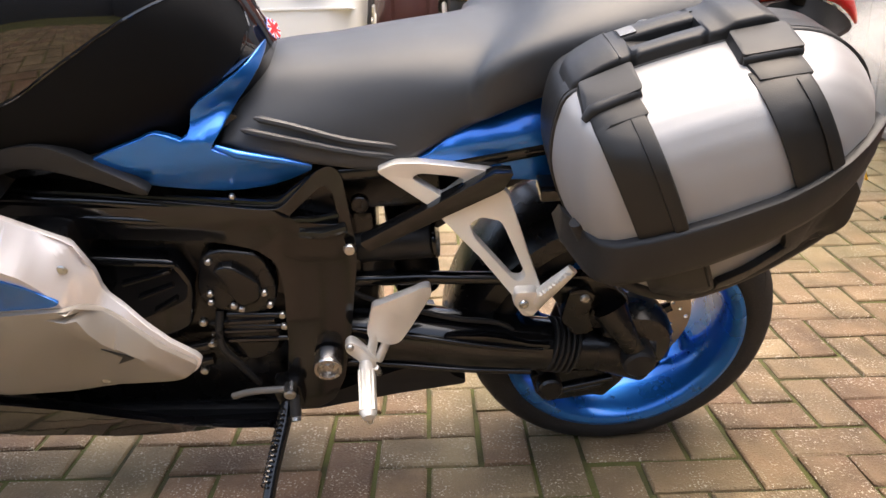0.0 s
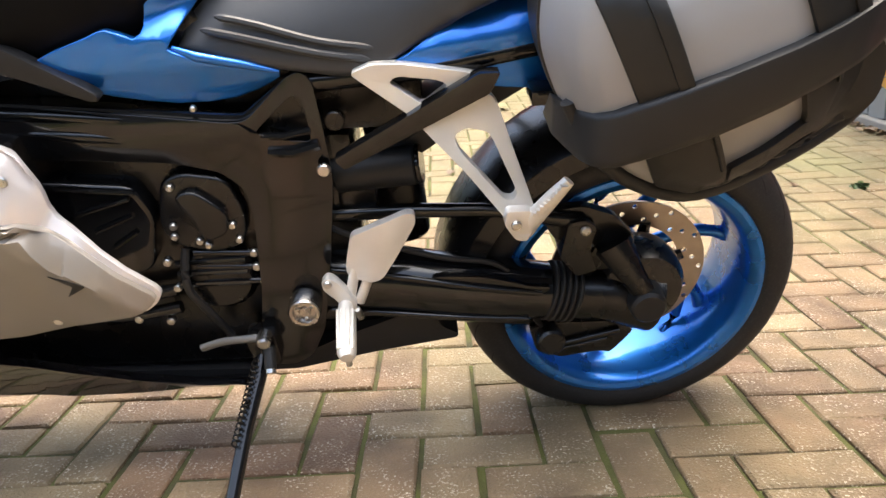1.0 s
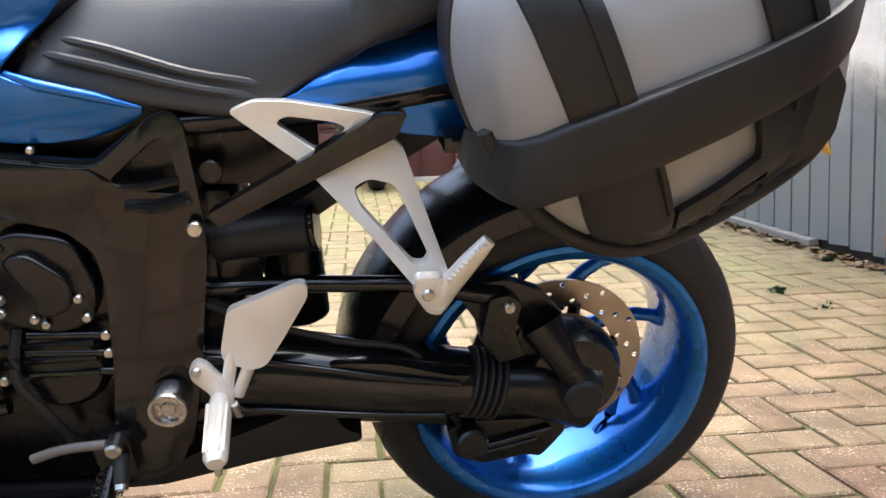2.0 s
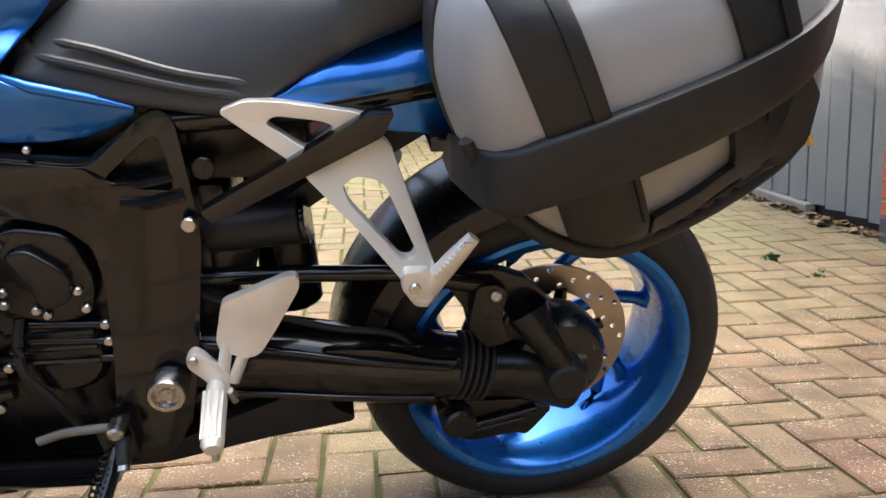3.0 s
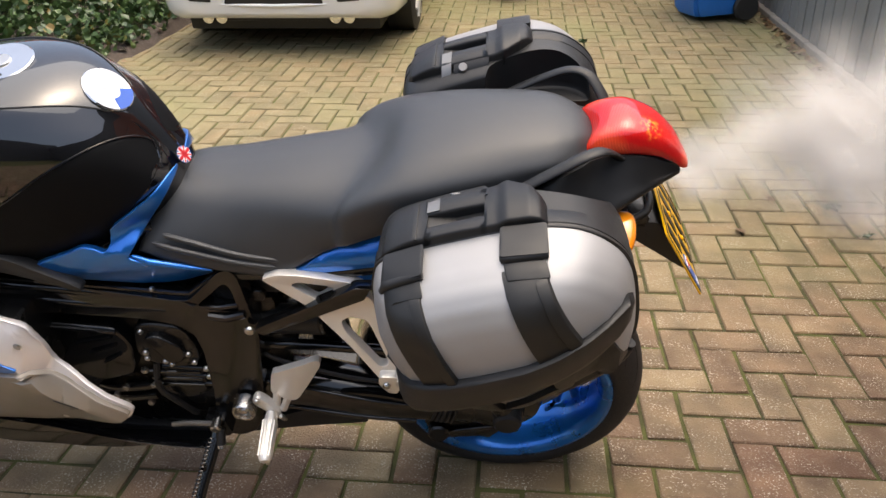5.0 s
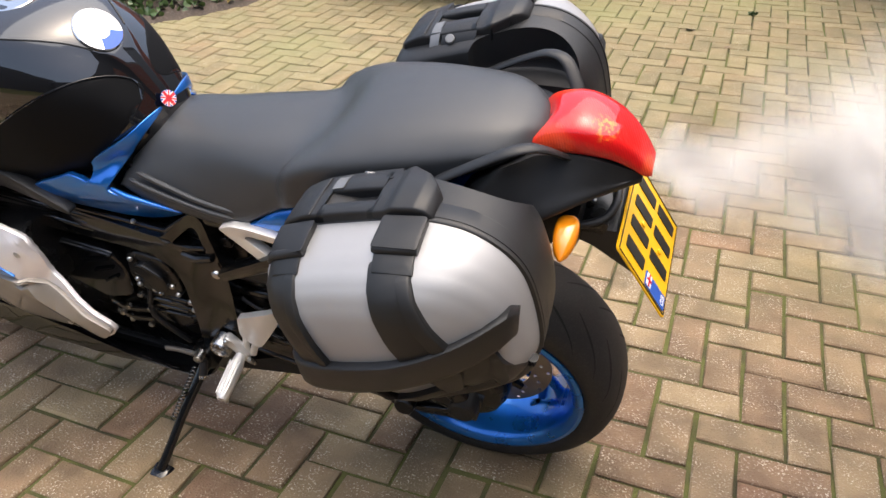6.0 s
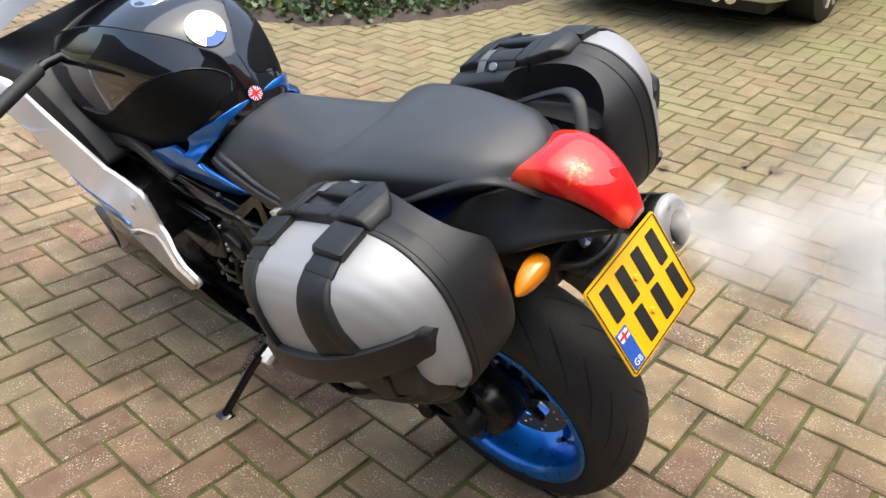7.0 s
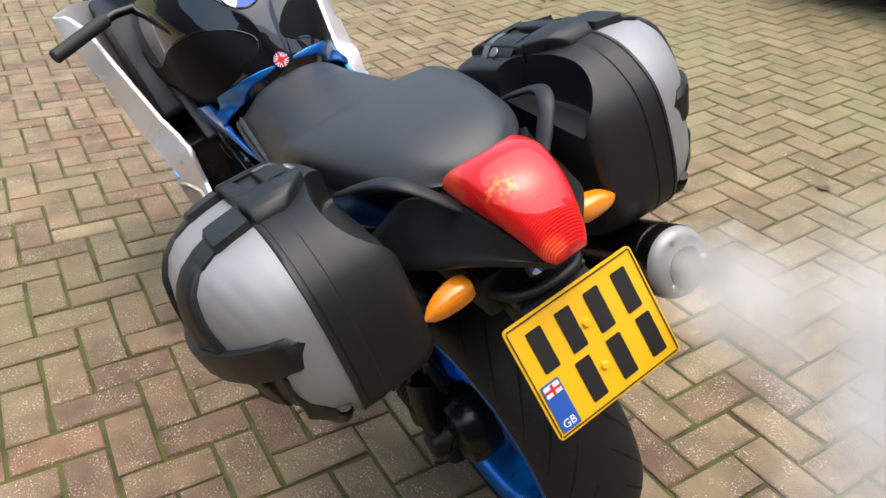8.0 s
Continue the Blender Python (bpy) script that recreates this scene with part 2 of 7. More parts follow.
def lens_mat():
    """Clear-coated red plastic over fine ribs."""
    m, n, l, b = node_mat("ribbed_red_lens")
    tc = n.new("ShaderNodeTexCoord")
    wv = n.new("ShaderNodeTexWave")
    wv.bands_direction = "X"
    wv.inputs["Scale"].default_value, wv.inputs["Distortion"].default_value, wv.inputs["Detail"].default_value = 130, 1.5, 2
    l.new(tc.outputs["Object"], wv.inputs["Vector"])
    nz = n.new("ShaderNodeTexNoise")
    nz.inputs["Scale"].default_value, nz.inputs["Detail"].default_value = 26, 3
    l.new(tc.outputs["Object"], nz.inputs["Vector"])
    mul = n.new("ShaderNodeMath")
    mul.operation = "MULTIPLY"
    l.new(wv.outputs["Fac"], mul.inputs[0])
    l.new(nz.outputs["Fac"], mul.inputs[1])
    r = n.new("ShaderNodeValToRGB")
    els = r.color_ramp.elements
    els[0].position, els[0].color = 0.0, (0.5, 0.004, 0.006, 1)
    els[1].position, els[1].color = 0.8, (0.8, 0.016, 0.012, 1)
    l.new(mul.outputs[0], r.inputs["Fac"])
    # glints of an amber reflector, painted as flecks in one part of the ribs
    far = n.new("ShaderNodeVectorMath")
    far.operation = "DISTANCE"
    far.inputs[1].default_value = (0.215, -0.028, 0.995)
    l.new(tc.outputs["Object"], far.inputs[0])
    near = n.new("ShaderNodeMapRange")
    near.inputs["From Min"].default_value, near.inputs["From Max"].default_value = 0.03, 0.008
    l.new(far.outputs["Value"], near.inputs["Value"])
    glint = n.new("ShaderNodeTexNoise")
    glint.inputs["Scale"].default_value, glint.inputs["Detail"].default_value = 150, 2
    l.new(tc.outputs["Object"], glint.inputs["Vector"])
    fm = n.new("ShaderNodeMapRange")
    fm.inputs["From Min"].default_value, fm.inputs["From Max"].default_value = 0.46, 0.62
    l.new(glint.outputs["Fac"], fm.inputs["Value"])
    fac = n.new("ShaderNodeMath")
    fac.operation = "MULTIPLY"
    l.new(near.outputs["Result"], fac.inputs[0])
    l.new(fm.outputs["Result"], fac.inputs[1])
    amber = n.new("ShaderNodeMix")
    amber.data_type = "RGBA"
    amber.inputs["B"].default_value = (1.0, 0.6, 0.08, 1)
    l.new(fac.outputs[0], amber.inputs["Factor"])
    # ribbed amber bowls behind the front and the tip of the lens
    prev = r.outputs["Color"]
    for spot, size in (((0.15, -0.055, 0.98), 0.04), ((0.288, -0.02, 0.937), 0.022), ((0.155, 0.052, 0.985), 0.04)):
        d2 = n.new("ShaderNodeVectorMath")
        d2.operation = "DISTANCE"
        d2.inputs[1].default_value = spot
        l.new(tc.outputs["Object"], d2.inputs[0])
        z = n.new("ShaderNodeMapRange")
        z.inputs["From Min"].default_value, z.inputs["From Max"].default_value = size, size * 0.6
        l.new(d2.outputs["Value"], z.inputs["Value"])
        rib = n.new("ShaderNodeMath")
        rib.operation = "MULTIPLY"
        wr = n.new("ShaderNodeMapRange")
        wr.inputs["To Min"].default_value = 0.25
        l.new(wv.outputs["Fac"], wr.inputs["Value"])
        l.new(z.outputs["Result"], rib.inputs[0])
        l.new(wr.outputs["Result"], rib.inputs[1])
        bowl = n.new("ShaderNodeMix")
        bowl.data_type = "RGBA"
        bowl.inputs["B"].default_value = (0.9, 0.1, 0.03, 1)
        l.new(rib.outputs[0], bowl.inputs["Factor"])
        l.new(prev, bowl.inputs["A"])
        prev = bowl.outputs["Result"]
    l.new(prev, amber.inputs["A"])
    l.new(amber.outputs["Result"], b.inputs["Base Color"])
    b.inputs["Roughness"].default_value = 0.4
    b.inputs["Specular IOR Level"].default_value = 0.1
    b.inputs["Coat Weight"].default_value = 1.0
    b.inputs["Coat Roughness"].default_value = 0.02
    bp = n.new("ShaderNodeBump")
    bp.inputs["Strength"].default_value, bp.inputs["Distance"].default_value = 0.35, 0.0012
    l.new(wv.outputs["Fac"], bp.inputs["Height"])
    l.new(bp.outputs["Normal"], b.inputs["Normal"])
    return m


M_lens = lens_mat()

# ---- mesh helpers ----


def finish(bm, sharp=38):
    bmesh.ops.remove_doubles(bm, verts=bm.verts, dist=1e-5)
    bmesh.ops.recalc_face_normals(bm, faces=bm.faces)
    for f in bm.faces:
        f.smooth = True
    for e in bm.edges:
        if len(e.link_faces) == 2 and e.calc_face_angle(0) > radians(sharp):
            e.smooth = False
    return bm


def part(name, bm, material, parent=None, label="", sharp=38):
    me = bpy.data.meshes.new(name)
    finish(bm, sharp).to_mesh(me)
    bm.free()
    for mm in material if isinstance(material, (list, tuple)) else [material]:
        me.materials.append(mm)
    ob = new(name, me)
    if parent:
        ob.parent = parent
    if label:
        ob["label"] = label
    return ob


def thing(name, label, category, m=None, group="", kind=""):
    ob = new(name)
    ob.empty_display_size = 0.1
    if m is not None:
        ob.matrix_world = m
    return tagged(ob, label, category, group, kind)


def smooth_loop(pts, n=5, closed=True):
    """Catmull-Rom through the points."""
    P = [Vector(p) for p in pts]
    k, out = len(P), []
    for i in range(k if closed else k - 1):
        a, b, c, d = (P[(i + j) % k] if closed else P[min(max(i + j, 0), k - 1)] for j in (-1, 0, 1, 2))
        for s in range(n):
            t = s / n
            out.append(0.5 * (2 * b + (c - a) * t + (2 * a - 5 * b + 4 * c - d) * t * t + (3 * b - a - 3 * c + d) * t ** 3))
    if not closed:
        out.append(P[-1])
    return out


def round_corners(pts, r=0.01, n=4):
    """The polygon with each corner replaced by a short arc."""
    P, out = [Vector(p) for p in pts], []
    for i, b in enumerate(P):
        a, c = P[i - 1], P[(i + 1) % len(P)]
        da, dc = a - b, c - b
        q = min(r, da.length * 0.45, dc.length * 0.45)
        p0, p1 = b + da.normalized() * q, b + dc.normalized() * q
        for s in range(n + 1):
            t = s / n
            out.append(p0 * (1 - t) ** 2 + b * 2 * t * (1 - t) + p1 * t * t)
    return out


def loft(rings, cap=True, closed=True, bm=None):
    bm = bm or bmesh.new()
    R = [[bm.verts.new(p) for p in r] for r in rings]
    for a, b in zip(R, R[1:]):
        k = len(a)
        for i in range(k if closed else k - 1):
            j = (i + 1) % k
            bm.faces.new((a[i], a[j], b[j], b[i]))
    if cap and closed:
        bm.faces.new(R[0][::-1])
        bm.faces.new(R[-1])
    return bm


def slab(outline, v0, v1, bevel=0.004, holes=(), vfun=None, cuts=0, seg=2, bm=None):
    """A plate cut to an outline in (u, w), from v0 to v1, with through holes and rounded edges; vfun adds to v over the outline."""
    b2 = bmesh.new()
    for loop in (outline, *holes):
        vs = [b2.verts.new((p[0], v0, p[1])) for p in loop]
        for i in range(len(vs)):
            b2.edges.new((vs[i], vs[(i + 1) % len(vs)]))
    bmesh.ops.triangle_fill(b2, use_beauty=True, use_dissolve=False, edges=b2.edges)
    if not cuts:
        bmesh.ops.dissolve_limit(b2, angle_limit=0.01, verts=b2.verts, edges=[e for e in b2.edges if len(e.link_faces) == 2])
    else:
        bmesh.ops.subdivide_edges(b2, edges=[e for e in b2.edges if len(e.link_faces) == 2 and e.calc_length() > 0.03], cuts=cuts, use_grid_fill=True)
        bmesh.ops.triangulate(b2, faces=b2.faces)
    ext = bmesh.ops.extrude_face_region(b2, geom=list(b2.faces))
    for g in ext["geom"]:
        if isinstance(g, bmesh.types.BMVert):
            g.co.y = v1
    bmesh.ops.recalc_face_normals(b2, faces=b2.faces)
    if bevel:
        rim = [e for e in b2.edges if len(e.link_faces) == 2 and e.calc_face_angle(0) > 1.2]
        bmesh.ops.bevel(b2, geom=rim, offset=bevel, segments=seg, affect="EDGES", profile=0.6, clamp_overlap=True)
    if vfun:
        for v in b2.verts:
            v.co.y += vfun(v.co.x, v.co.z)
    if bm is None:
        return b2
    me = bpy.data.meshes.new("tmp")
    b2.to_mesh(me)
    bm.from_mesh(me)
    b2.free()
    bpy.data.meshes.remove(me)
    return bm


def tube(points, radius, seg=10, bm=None, cap=True, flat=1.0):
    """A round bar along the points; radius may be a list."""
    P = [Vector(p) for p in points]
    rings, up = [], Vector((0, 0, 1))
    for i, p in enumerate(P):
        d = (P[min(i + 1, len(P) - 1)] - P[max(i - 1, 0)]).normalized()
        ref = up if abs(d.dot(up)) < 0.95 else Vector((1, 0, 0))
        a = d.cross(ref).normalized()
        b = a.cross(d).normalized()
        r = radius[i] if isinstance(radius, (list, tuple)) else radius
        rings.append([p + (a * math.cos(q) * flat + b * math.sin(q)) * r for q in (2 * math.pi * k / seg for k in range(seg))])
    return loft(rings, cap, True, bm)


def cyl(p0, p1, r0, r1=None, seg=20, bevel=0.0015, bm=None):
    p0, p1 = Vector(p0), Vector(p1)
    r1 = r0 if r1 is None else r1
    d = (p1 - p0).normalized()
    e = min(bevel, (p1 - p0).length * 0.4)
    return tube([p0, p0 + d * e * 0.01, p0 + d * e, p1 - d * e, p1 - d * e * 0.01, p1], [max(r0 - e, 1e-4), max(r0 - e, 1e-4), r0, r1, max(r1 - e, 1e-4), max(r1 - e, 1e-4)], seg, bm)


def lathe(profile, centre, seg=64, bm=None, closed=False):
    """Turns a profile of (radius, v) about the axle direction."""
    c = Vector(centre)
    rings = [[c + Vector((r * math.cos(q), v, r * math.sin(q))) for q in (2 * math.pi * k / seg for k in range(seg))] for r, v in profile]
    if closed:
        rings.append(rings[0])
    return loft(rings, False, True, bm)


def block(x0, x1, y0, y1, z0, z1, bevel=0.004, bm=None, seg=2):
    b2 = bmesh.new()
    bmesh.ops.create_cube(b2, size=1, matrix=Matrix.Translation(((x0 + x1) / 2, (y0 + y1) / 2, (z0 + z1) / 2)) @ Matrix.Diagonal((x1 - x0, y1 - y0, z1 - z0, 1)))
    if bevel:
        bmesh.ops.bevel(b2, geom=list(b2.edges), offset=bevel, segments=seg, affect="EDGES", profile=0.6)
    if bm is None:
        return b2
    me = bpy.data.meshes.new("tmp")
    b2.to_mesh(me)
    bm.from_mesh(me)
    b2.free()
    bpy.data.meshes.remove(me)
    return bm


def lerp(a, b, t):
    return a + (b - a) * t


def table(rows, u):
    """Linear look-up of the columns of a table sorted by its first column."""
    if u <= rows[0][0]:
        return rows[0][1:]
    for a, b in zip(rows, rows[1:]):
        if u <= b[0]:
            t = (u - a[0]) / (b[0] - a[0])
            return tuple(lerp(x, y, t) for x, y in zip(a[1:], b[1:]))
    return rows[-1][1:]


def smooth_rows(tab, n=4):
    P, out = [np.array(r, float) for r in tab], []
    for i in range(len(P) - 1):
        a, b, c, d = (P[min(max(i + j, 0), len(P) - 1)] for j in (-1, 0, 1, 2))
        for s in range(n):
            t = s / n
            out.append(0.5 * (2 * b + (c - a) * t + (2 * a - 5 * b + 4 * c - d) * t * t + (3 * b - a - 3 * c + d) * t ** 3))
    return out + [P[-1]]


# ---- ground ----
PITCH = 0.109
RISE, FOOT = 0.09, 1.9


def ground_z(x, y):
    """The drive lies level round the motorcycle and rises gently towards the garages."""
    d = y - FOOT
    return RISE * (0 if d < -0.4 else (d + 0.4) ** 2 / 1.6 if d < 0.4 else d)


def ground_sheet():
    bm = bmesh.new()
    xs = [-400, -60, -20, -9, -6, -4.5, -3, -2, -1, 0, 1, 2, 3, 5, 9, 20, 60, 400]
    ys = [-400, -60, -20, -6, -3, -1, 0.5, 1.5, 1.6, 1.7, 1.8, 1.9, 2.0, 2.1, 2.2, 2.3, 3, 5, 7, 9, 12]
    g = [[bm.verts.new((x, y, ground_z(x, y) - 0.0075)) for y in ys] for x in xs]
    far = [bm.verts.new((x, 400, ground_z(0, 12) + 1.0)) for x in xs]
    for i in range(len(xs) - 1):
        for j in range(len(ys) - 1):
            bm.faces.new((g[i][j], g[i + 1][j], g[i + 1][j + 1], g[i][j + 1]))
        bm.faces.new((g[i][-1], g[i + 1][-1], far[i + 1], far[i]))
    return bm


tagged(part("ground", ground_sheet(), M_moss), "mossy sand bed between and beneath the clay pavers", "ground", kind="structure")

# ---- walls round the drive ----
def brick_wall(name, origin, along, length, height, mats, label, courses_dark=3, near=None):
    """A stretcher-bond wall face with recessed mortar: origin, unit direction along it; its face looks to the left of that direction."""
    w = thing(name, label, "wall", kind="structure")
    d = Vector(along)
    nrm = Vector((-d.y, d.x, 0))
    o = Vector(origin)
    bm = bmesh.new()
    c = [o, o + d * length, o + d * length - nrm * 0.22, o - nrm * 0.22]
    rings = [[p + Vector((0, 0, z)) for p in c] for z in (-0.3, height)]
    loft(rings, bm=bm)
    part("mortar_core", bm, M_mortar, w)
    me = {}
    for key, ln in (("full", 0.215), ("half", 0.1025)):
        for mt in range(2):
            b2 = block(-ln / 2, ln / 2, -0.05, 0.008, -0.0325, 0.0325, 0.003, seg=1)
            m_ = bpy.data.meshes.new("brick")
            finish(b2).to_mesh(m_)
            b2.free()
            m_.materials.append(mats[mt])
            me[key, mt] = m_
    rows = int(height / 0.075)
    rot = Matrix.Rotation(math.atan2(d.y, d.x), 4, "Z")
    rr = random.Random(3)
    n = 0
    for r in range(rows):
        z = 0.0375 + r * 0.075
        x = 0.0 if r % 2 else -0.1125
        while x < length - 0.05:
            x0, x1 = max(x, 0), min(x + 0.225, length)
            key = "full" if x1 - x0 > 0.2 else "half"
            if x1 - x0 > 0.09 and n < 300:
                cpos = o + d * ((x0 + x1) / 2) + Vector((0, 0, z))
                b = new("brick", me[key, 0 if r < courses_dark else 1])
                b.matrix_world = Matrix.Translation(cpos + nrm * rr.uniform(-0.001, 0.002)) @ rot
                b.parent = w
                n += 1
            x += 0.225
    return w


# grey boarded wall along the drive
clad = thing("wall_cladding", "grey painted vertical boarding beside the drive", "wall", kind="structure")
CX = 2.42
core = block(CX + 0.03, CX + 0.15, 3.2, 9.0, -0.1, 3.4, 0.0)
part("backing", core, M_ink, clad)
bw = 0.165
bmesh_board = block(-0.012, 0.012, -bw / 2 + 0.007, bw / 2 - 0.007, 0, 3.0, 0.004)
board_me = bpy.data.meshes.new("board")
finish(bmesh_board).to_mesh(board_me)
bmesh_board.free()
board_me.materials.append(M_clad)
rng_b = random.Random(4)
for k in range(int(5.6 / bw)):
    y = 3.29 + k * bw
    b = new("board", board_me)
    b.matrix_world = Matrix.Translation((CX + 0.018 + rng_b.uniform(-0.002, 0.002), y, ground_z(CX, y) + 0.05)) @ Euler((rng_b.gauss(0, 0.001), 0, 0)).to_matrix().to_4x4()
    b.parent = clad
kerb_b = bmesh.new()
for y0 in (3.8, 4.65, 5.5, 6.35, 7.2):
    k0, k1 = ground_z(CX, y0), ground_z(CX, y0 + 0.84)
    loft([[(x, y, z + (k0 if y == y0 else k1)) for x, z in ((CX - 0.035, -0.03), (CX - 0.035, 0.042), (CX - 0.03, 0.048), (CX + 0.02, 0.05), (CX + 0.02, -0.03))] for y in (y0, y0 + 0.84)], bm=kerb_b)
part("gravel_board", kerb_b, M_kerb, clad, "pale weathered board along the foot of the boarding")
wall_b = brick_wall("wall_brick", (2.36, 1.29, 0.0), (0, 1, 0), 1.9, 2.55, (M_blue_brick, M_orange_brick), "orange brick wall on dark engineering brick courses", 3)
part("wall_return", block(2.36 + 0.225, 2.8, -2.5, 3.19, 0, 2.6, 0.0), M_render, wall_b)
part("wall_rest", block(2.365, 2.8, -6.0, 1.285, -0.2, 2.6, 0.0), M_render, wall_b)
# an unseen wall added behind the camera, dark to shape the reflections
tagged(part("wall_unseen", block(-12, 3.2, -6.4, -6.0, -0.3, 3.4, 0.0), M_render), "dark unseen wall added to close the drive and darken reflections", "wall", kind="structure")

# garage front with brown doors
gz = ground_z(0, 8.4)
garage = thing("wall_garage", "garage front with brown panelled doors", "garage", kind="structure")
part("lintel", block(-6, 2.6, 8.44, 8.7, gz + 2.1, gz + 3.0, 0.01), M_orange_brick, garage)
for x0, x1 in ((-3.6, -1.3), (-1.15, 1.15), (1.3, 2.44)):
    dr = part("garage_door", block(x0, x1, 8.42, 8.47, gz, gz + 2.08, 0.004), M_door, garage, "brown panelled garage door")
    nn = int((x1 - x0) / 0.38)
    for k in range(nn):
        for r in range(4):
            xa = x0 + 0.04 + k * (x1 - x0 - 0.04) / nn
            part("panel", block(xa, xa + (x1 - x0 - 0.04) / nn - 0.04, 8.405, 8.425, gz + 0.06 + r * 0.51, gz + 0.51 + r * 0.51, 0.008), M_door, dr)
    part("pier", block(x0 - 0.15, x0, 8.36, 8.7, gz - 0.1, gz + 2.2, 0.006), M_orange_brick, garage)
part("threshold", block(-4, 2.44, 8.1, 8.42, gz - 0.2, gz + 0.02, 0.01), M_concrete, garage)

# ---- planted bank on the far side ----
EDGE = [(-9.0, 3.3), (-5.0, 3.55), (-3.9, 3.68), (-3.38, 3.8), (-2.95, 4.15), (-2.62, 4.75), (-2.45, 5.3), (-2.42, 6.0), (-2.5, 7.0), (-2.6, 8.4)]


def bank_dist(x, y):
    """How far a place lies inside the planted bed."""
    best, sgn = 9.0, 1
    p = Vector((x, y))
    for a, b in zip(EDGE, EDGE[1:]):
        a, b = Vector(a), Vector(b)
        e = b - a
        t = max(0, min(1, (p - a).dot(e) / e.length_squared))
        q = a + e * t
        if (p - q).length < best:
            best = (p - q).length
            sgn = 1 if (e.x * (p.y - a.y) - e.y * (p.x - a.x)) > 0 else -1
    return best * sgn


def bank_z(x, y):
    d = bank_dist(x, y)
    return ground_z(x, y) + (-0.03 if d < 0 else min(0.9, 0.02 + 0.22 * d) + 0.05 * noise.noise((x * 3, y * 3, 0)))


bm = bmesh.new()
gx, gy = [-9 + 0.075 * k for k in range(92)], [3.0 + 0.075 * k for k in range(82)]
vv = {(i, j): bm.verts.new((x, y, bank_z(x, y))) for i, x in enumerate(gx) for j, y in enumerate(gy) if bank_dist(x, y) > -0.12}
for i in range(len(gx) - 1):
    for j in range(len(gy) - 1):
        q = [(i, j), (i + 1, j), (i + 1, j + 1), (i, j + 1)]
        if all(k in vv for k in q):
            bm.faces.new([vv[k] for k in q])
tagged(part("flower_bed", bm, M_soil), "dark soil bank under ivy beside the drive", "flower bed", kind="structure")


def leaf_cloud(count, place, size, seed, tilt=0.9):
    rr = random.Random(seed)
    vs, fs = [], []
    made = 0
    while made < count:
        spot = place(rr)
        if spot is None:
            continue
        made += 1
        s = size * rr.uniform(0.55, 1.35)
        m = Matrix.Translation(spot) @ Euler((rr.gauss(0, tilt), rr.gauss(0, tilt), rr.uniform(0, 6.28))).to_matrix().to_4x4()
        n0 = len(vs)
        for x, y, z in ((0, -0.5, 0), (0.42, -0.3, 0.08), (0.5, 0.1, 0.1), (0, 0.62, -0.05), (-0.5, 0.1, 0.1), (-0.42, -0.3, 0.08), (0, 0.0, 0.0)):
            vs.append(m @ Vector((x * s, y * s, z * s)))
        for a, b in ((0, 1), (1, 2), (2, 3), (3, 4), (4, 5), (5, 0)):
            fs.append((n0 + 6, n0 + a, n0 + b))
    me = bpy.data.meshes.new("leaves")
    me.from_pydata([tuple(v) for v in vs], [], fs)
    return me


def ivy_spot(rr):
    x, y = rr.uniform(-6.5, -2.3), rr.uniform(3.3, 8.4)
    d = bank_dist(x, y)
    if d < 0.02 or rr.random() > min(1, 0.15 + d * 4):
        return None
    return Vector((x, y, bank_z(x, y) + abs(rr.gauss(0, 0.05 + 0.1 * min(d, 1.5)))))


me = leaf_cloud(26000, ivy_spot, 0.05, 11)
me.materials.append(M_leaf)
tagged(new("ivy", me), "dark green ivy covering the bank", "ivy", kind="stuff")


def hedge_spot(rr):
    x, y, z = rr.uniform(-7.5, -3.6), rr.uniform(5.0, 9.0), rr.uniform(0.6, 2.6)
    if bank_dist(x, y) < 0.9 + 0.25 * noise.noise((x, y * 2, z * 2)):
        return None
    return Vector((x, y, z))


me = leaf_cloud(6000, hedge_spot, 0.1, 12, 1.5)
me.materials.append(M_leaf)
tagged(new("hedge", me), "loose dark evergreen hedge behind the ivy", "hedge", kind="stuff")


def litter_spot(rr):
    if rr.random() < 0.6:
        y = rr.uniform(3.25, 7.0)
        return Vector((CX - abs(rr.gauss(0, 0.07)), y, ground_z(0, y) + 0.012))
    x, y = rr.uniform(-6, -2.3), rr.uniform(3.2, 8)
    d = bank_dist(x, y)
    if d < -0.12 or d > 0.3:
        return None
    return Vector((x, y, bank_z(x, y) + 0.04))


me = leaf_cloud(650, litter_spot, 0.036, 13, 0.3)
me.materials.append(M_litter)
tagged(new("leaf_litter", me), "brown fallen leaves along the edges", "leaf litter", kind="stuff")
rr = random.Random(21)
for x, y, s in ((0.23, 3.55, 1.0), (0.1, 3.52, 0.7), (-0.31, 4.12, 0.8), (0.75, 4.9, 1.0), (1.5, 3.05, 0.9), (1.3, 2.75, 0.6), (-0.17, 3.27, 0.9), (1.9, 4.2, 0.8), (0.5, 5.2, 0.9)):
    me = leaf_cloud(1, lambda r: Vector((0, 0, 0.006)), 0.055 * s, int(x * 100) + 500, 0.15)
    me.materials.append(M_litter)
    lf = tagged(new("fallen_leaf", me), "curled dry leaf lying on the pavers", "leaf", "fallen leaves")
    lf.matrix_world = pose(x, y, ground_z(x, y) + 0.003)

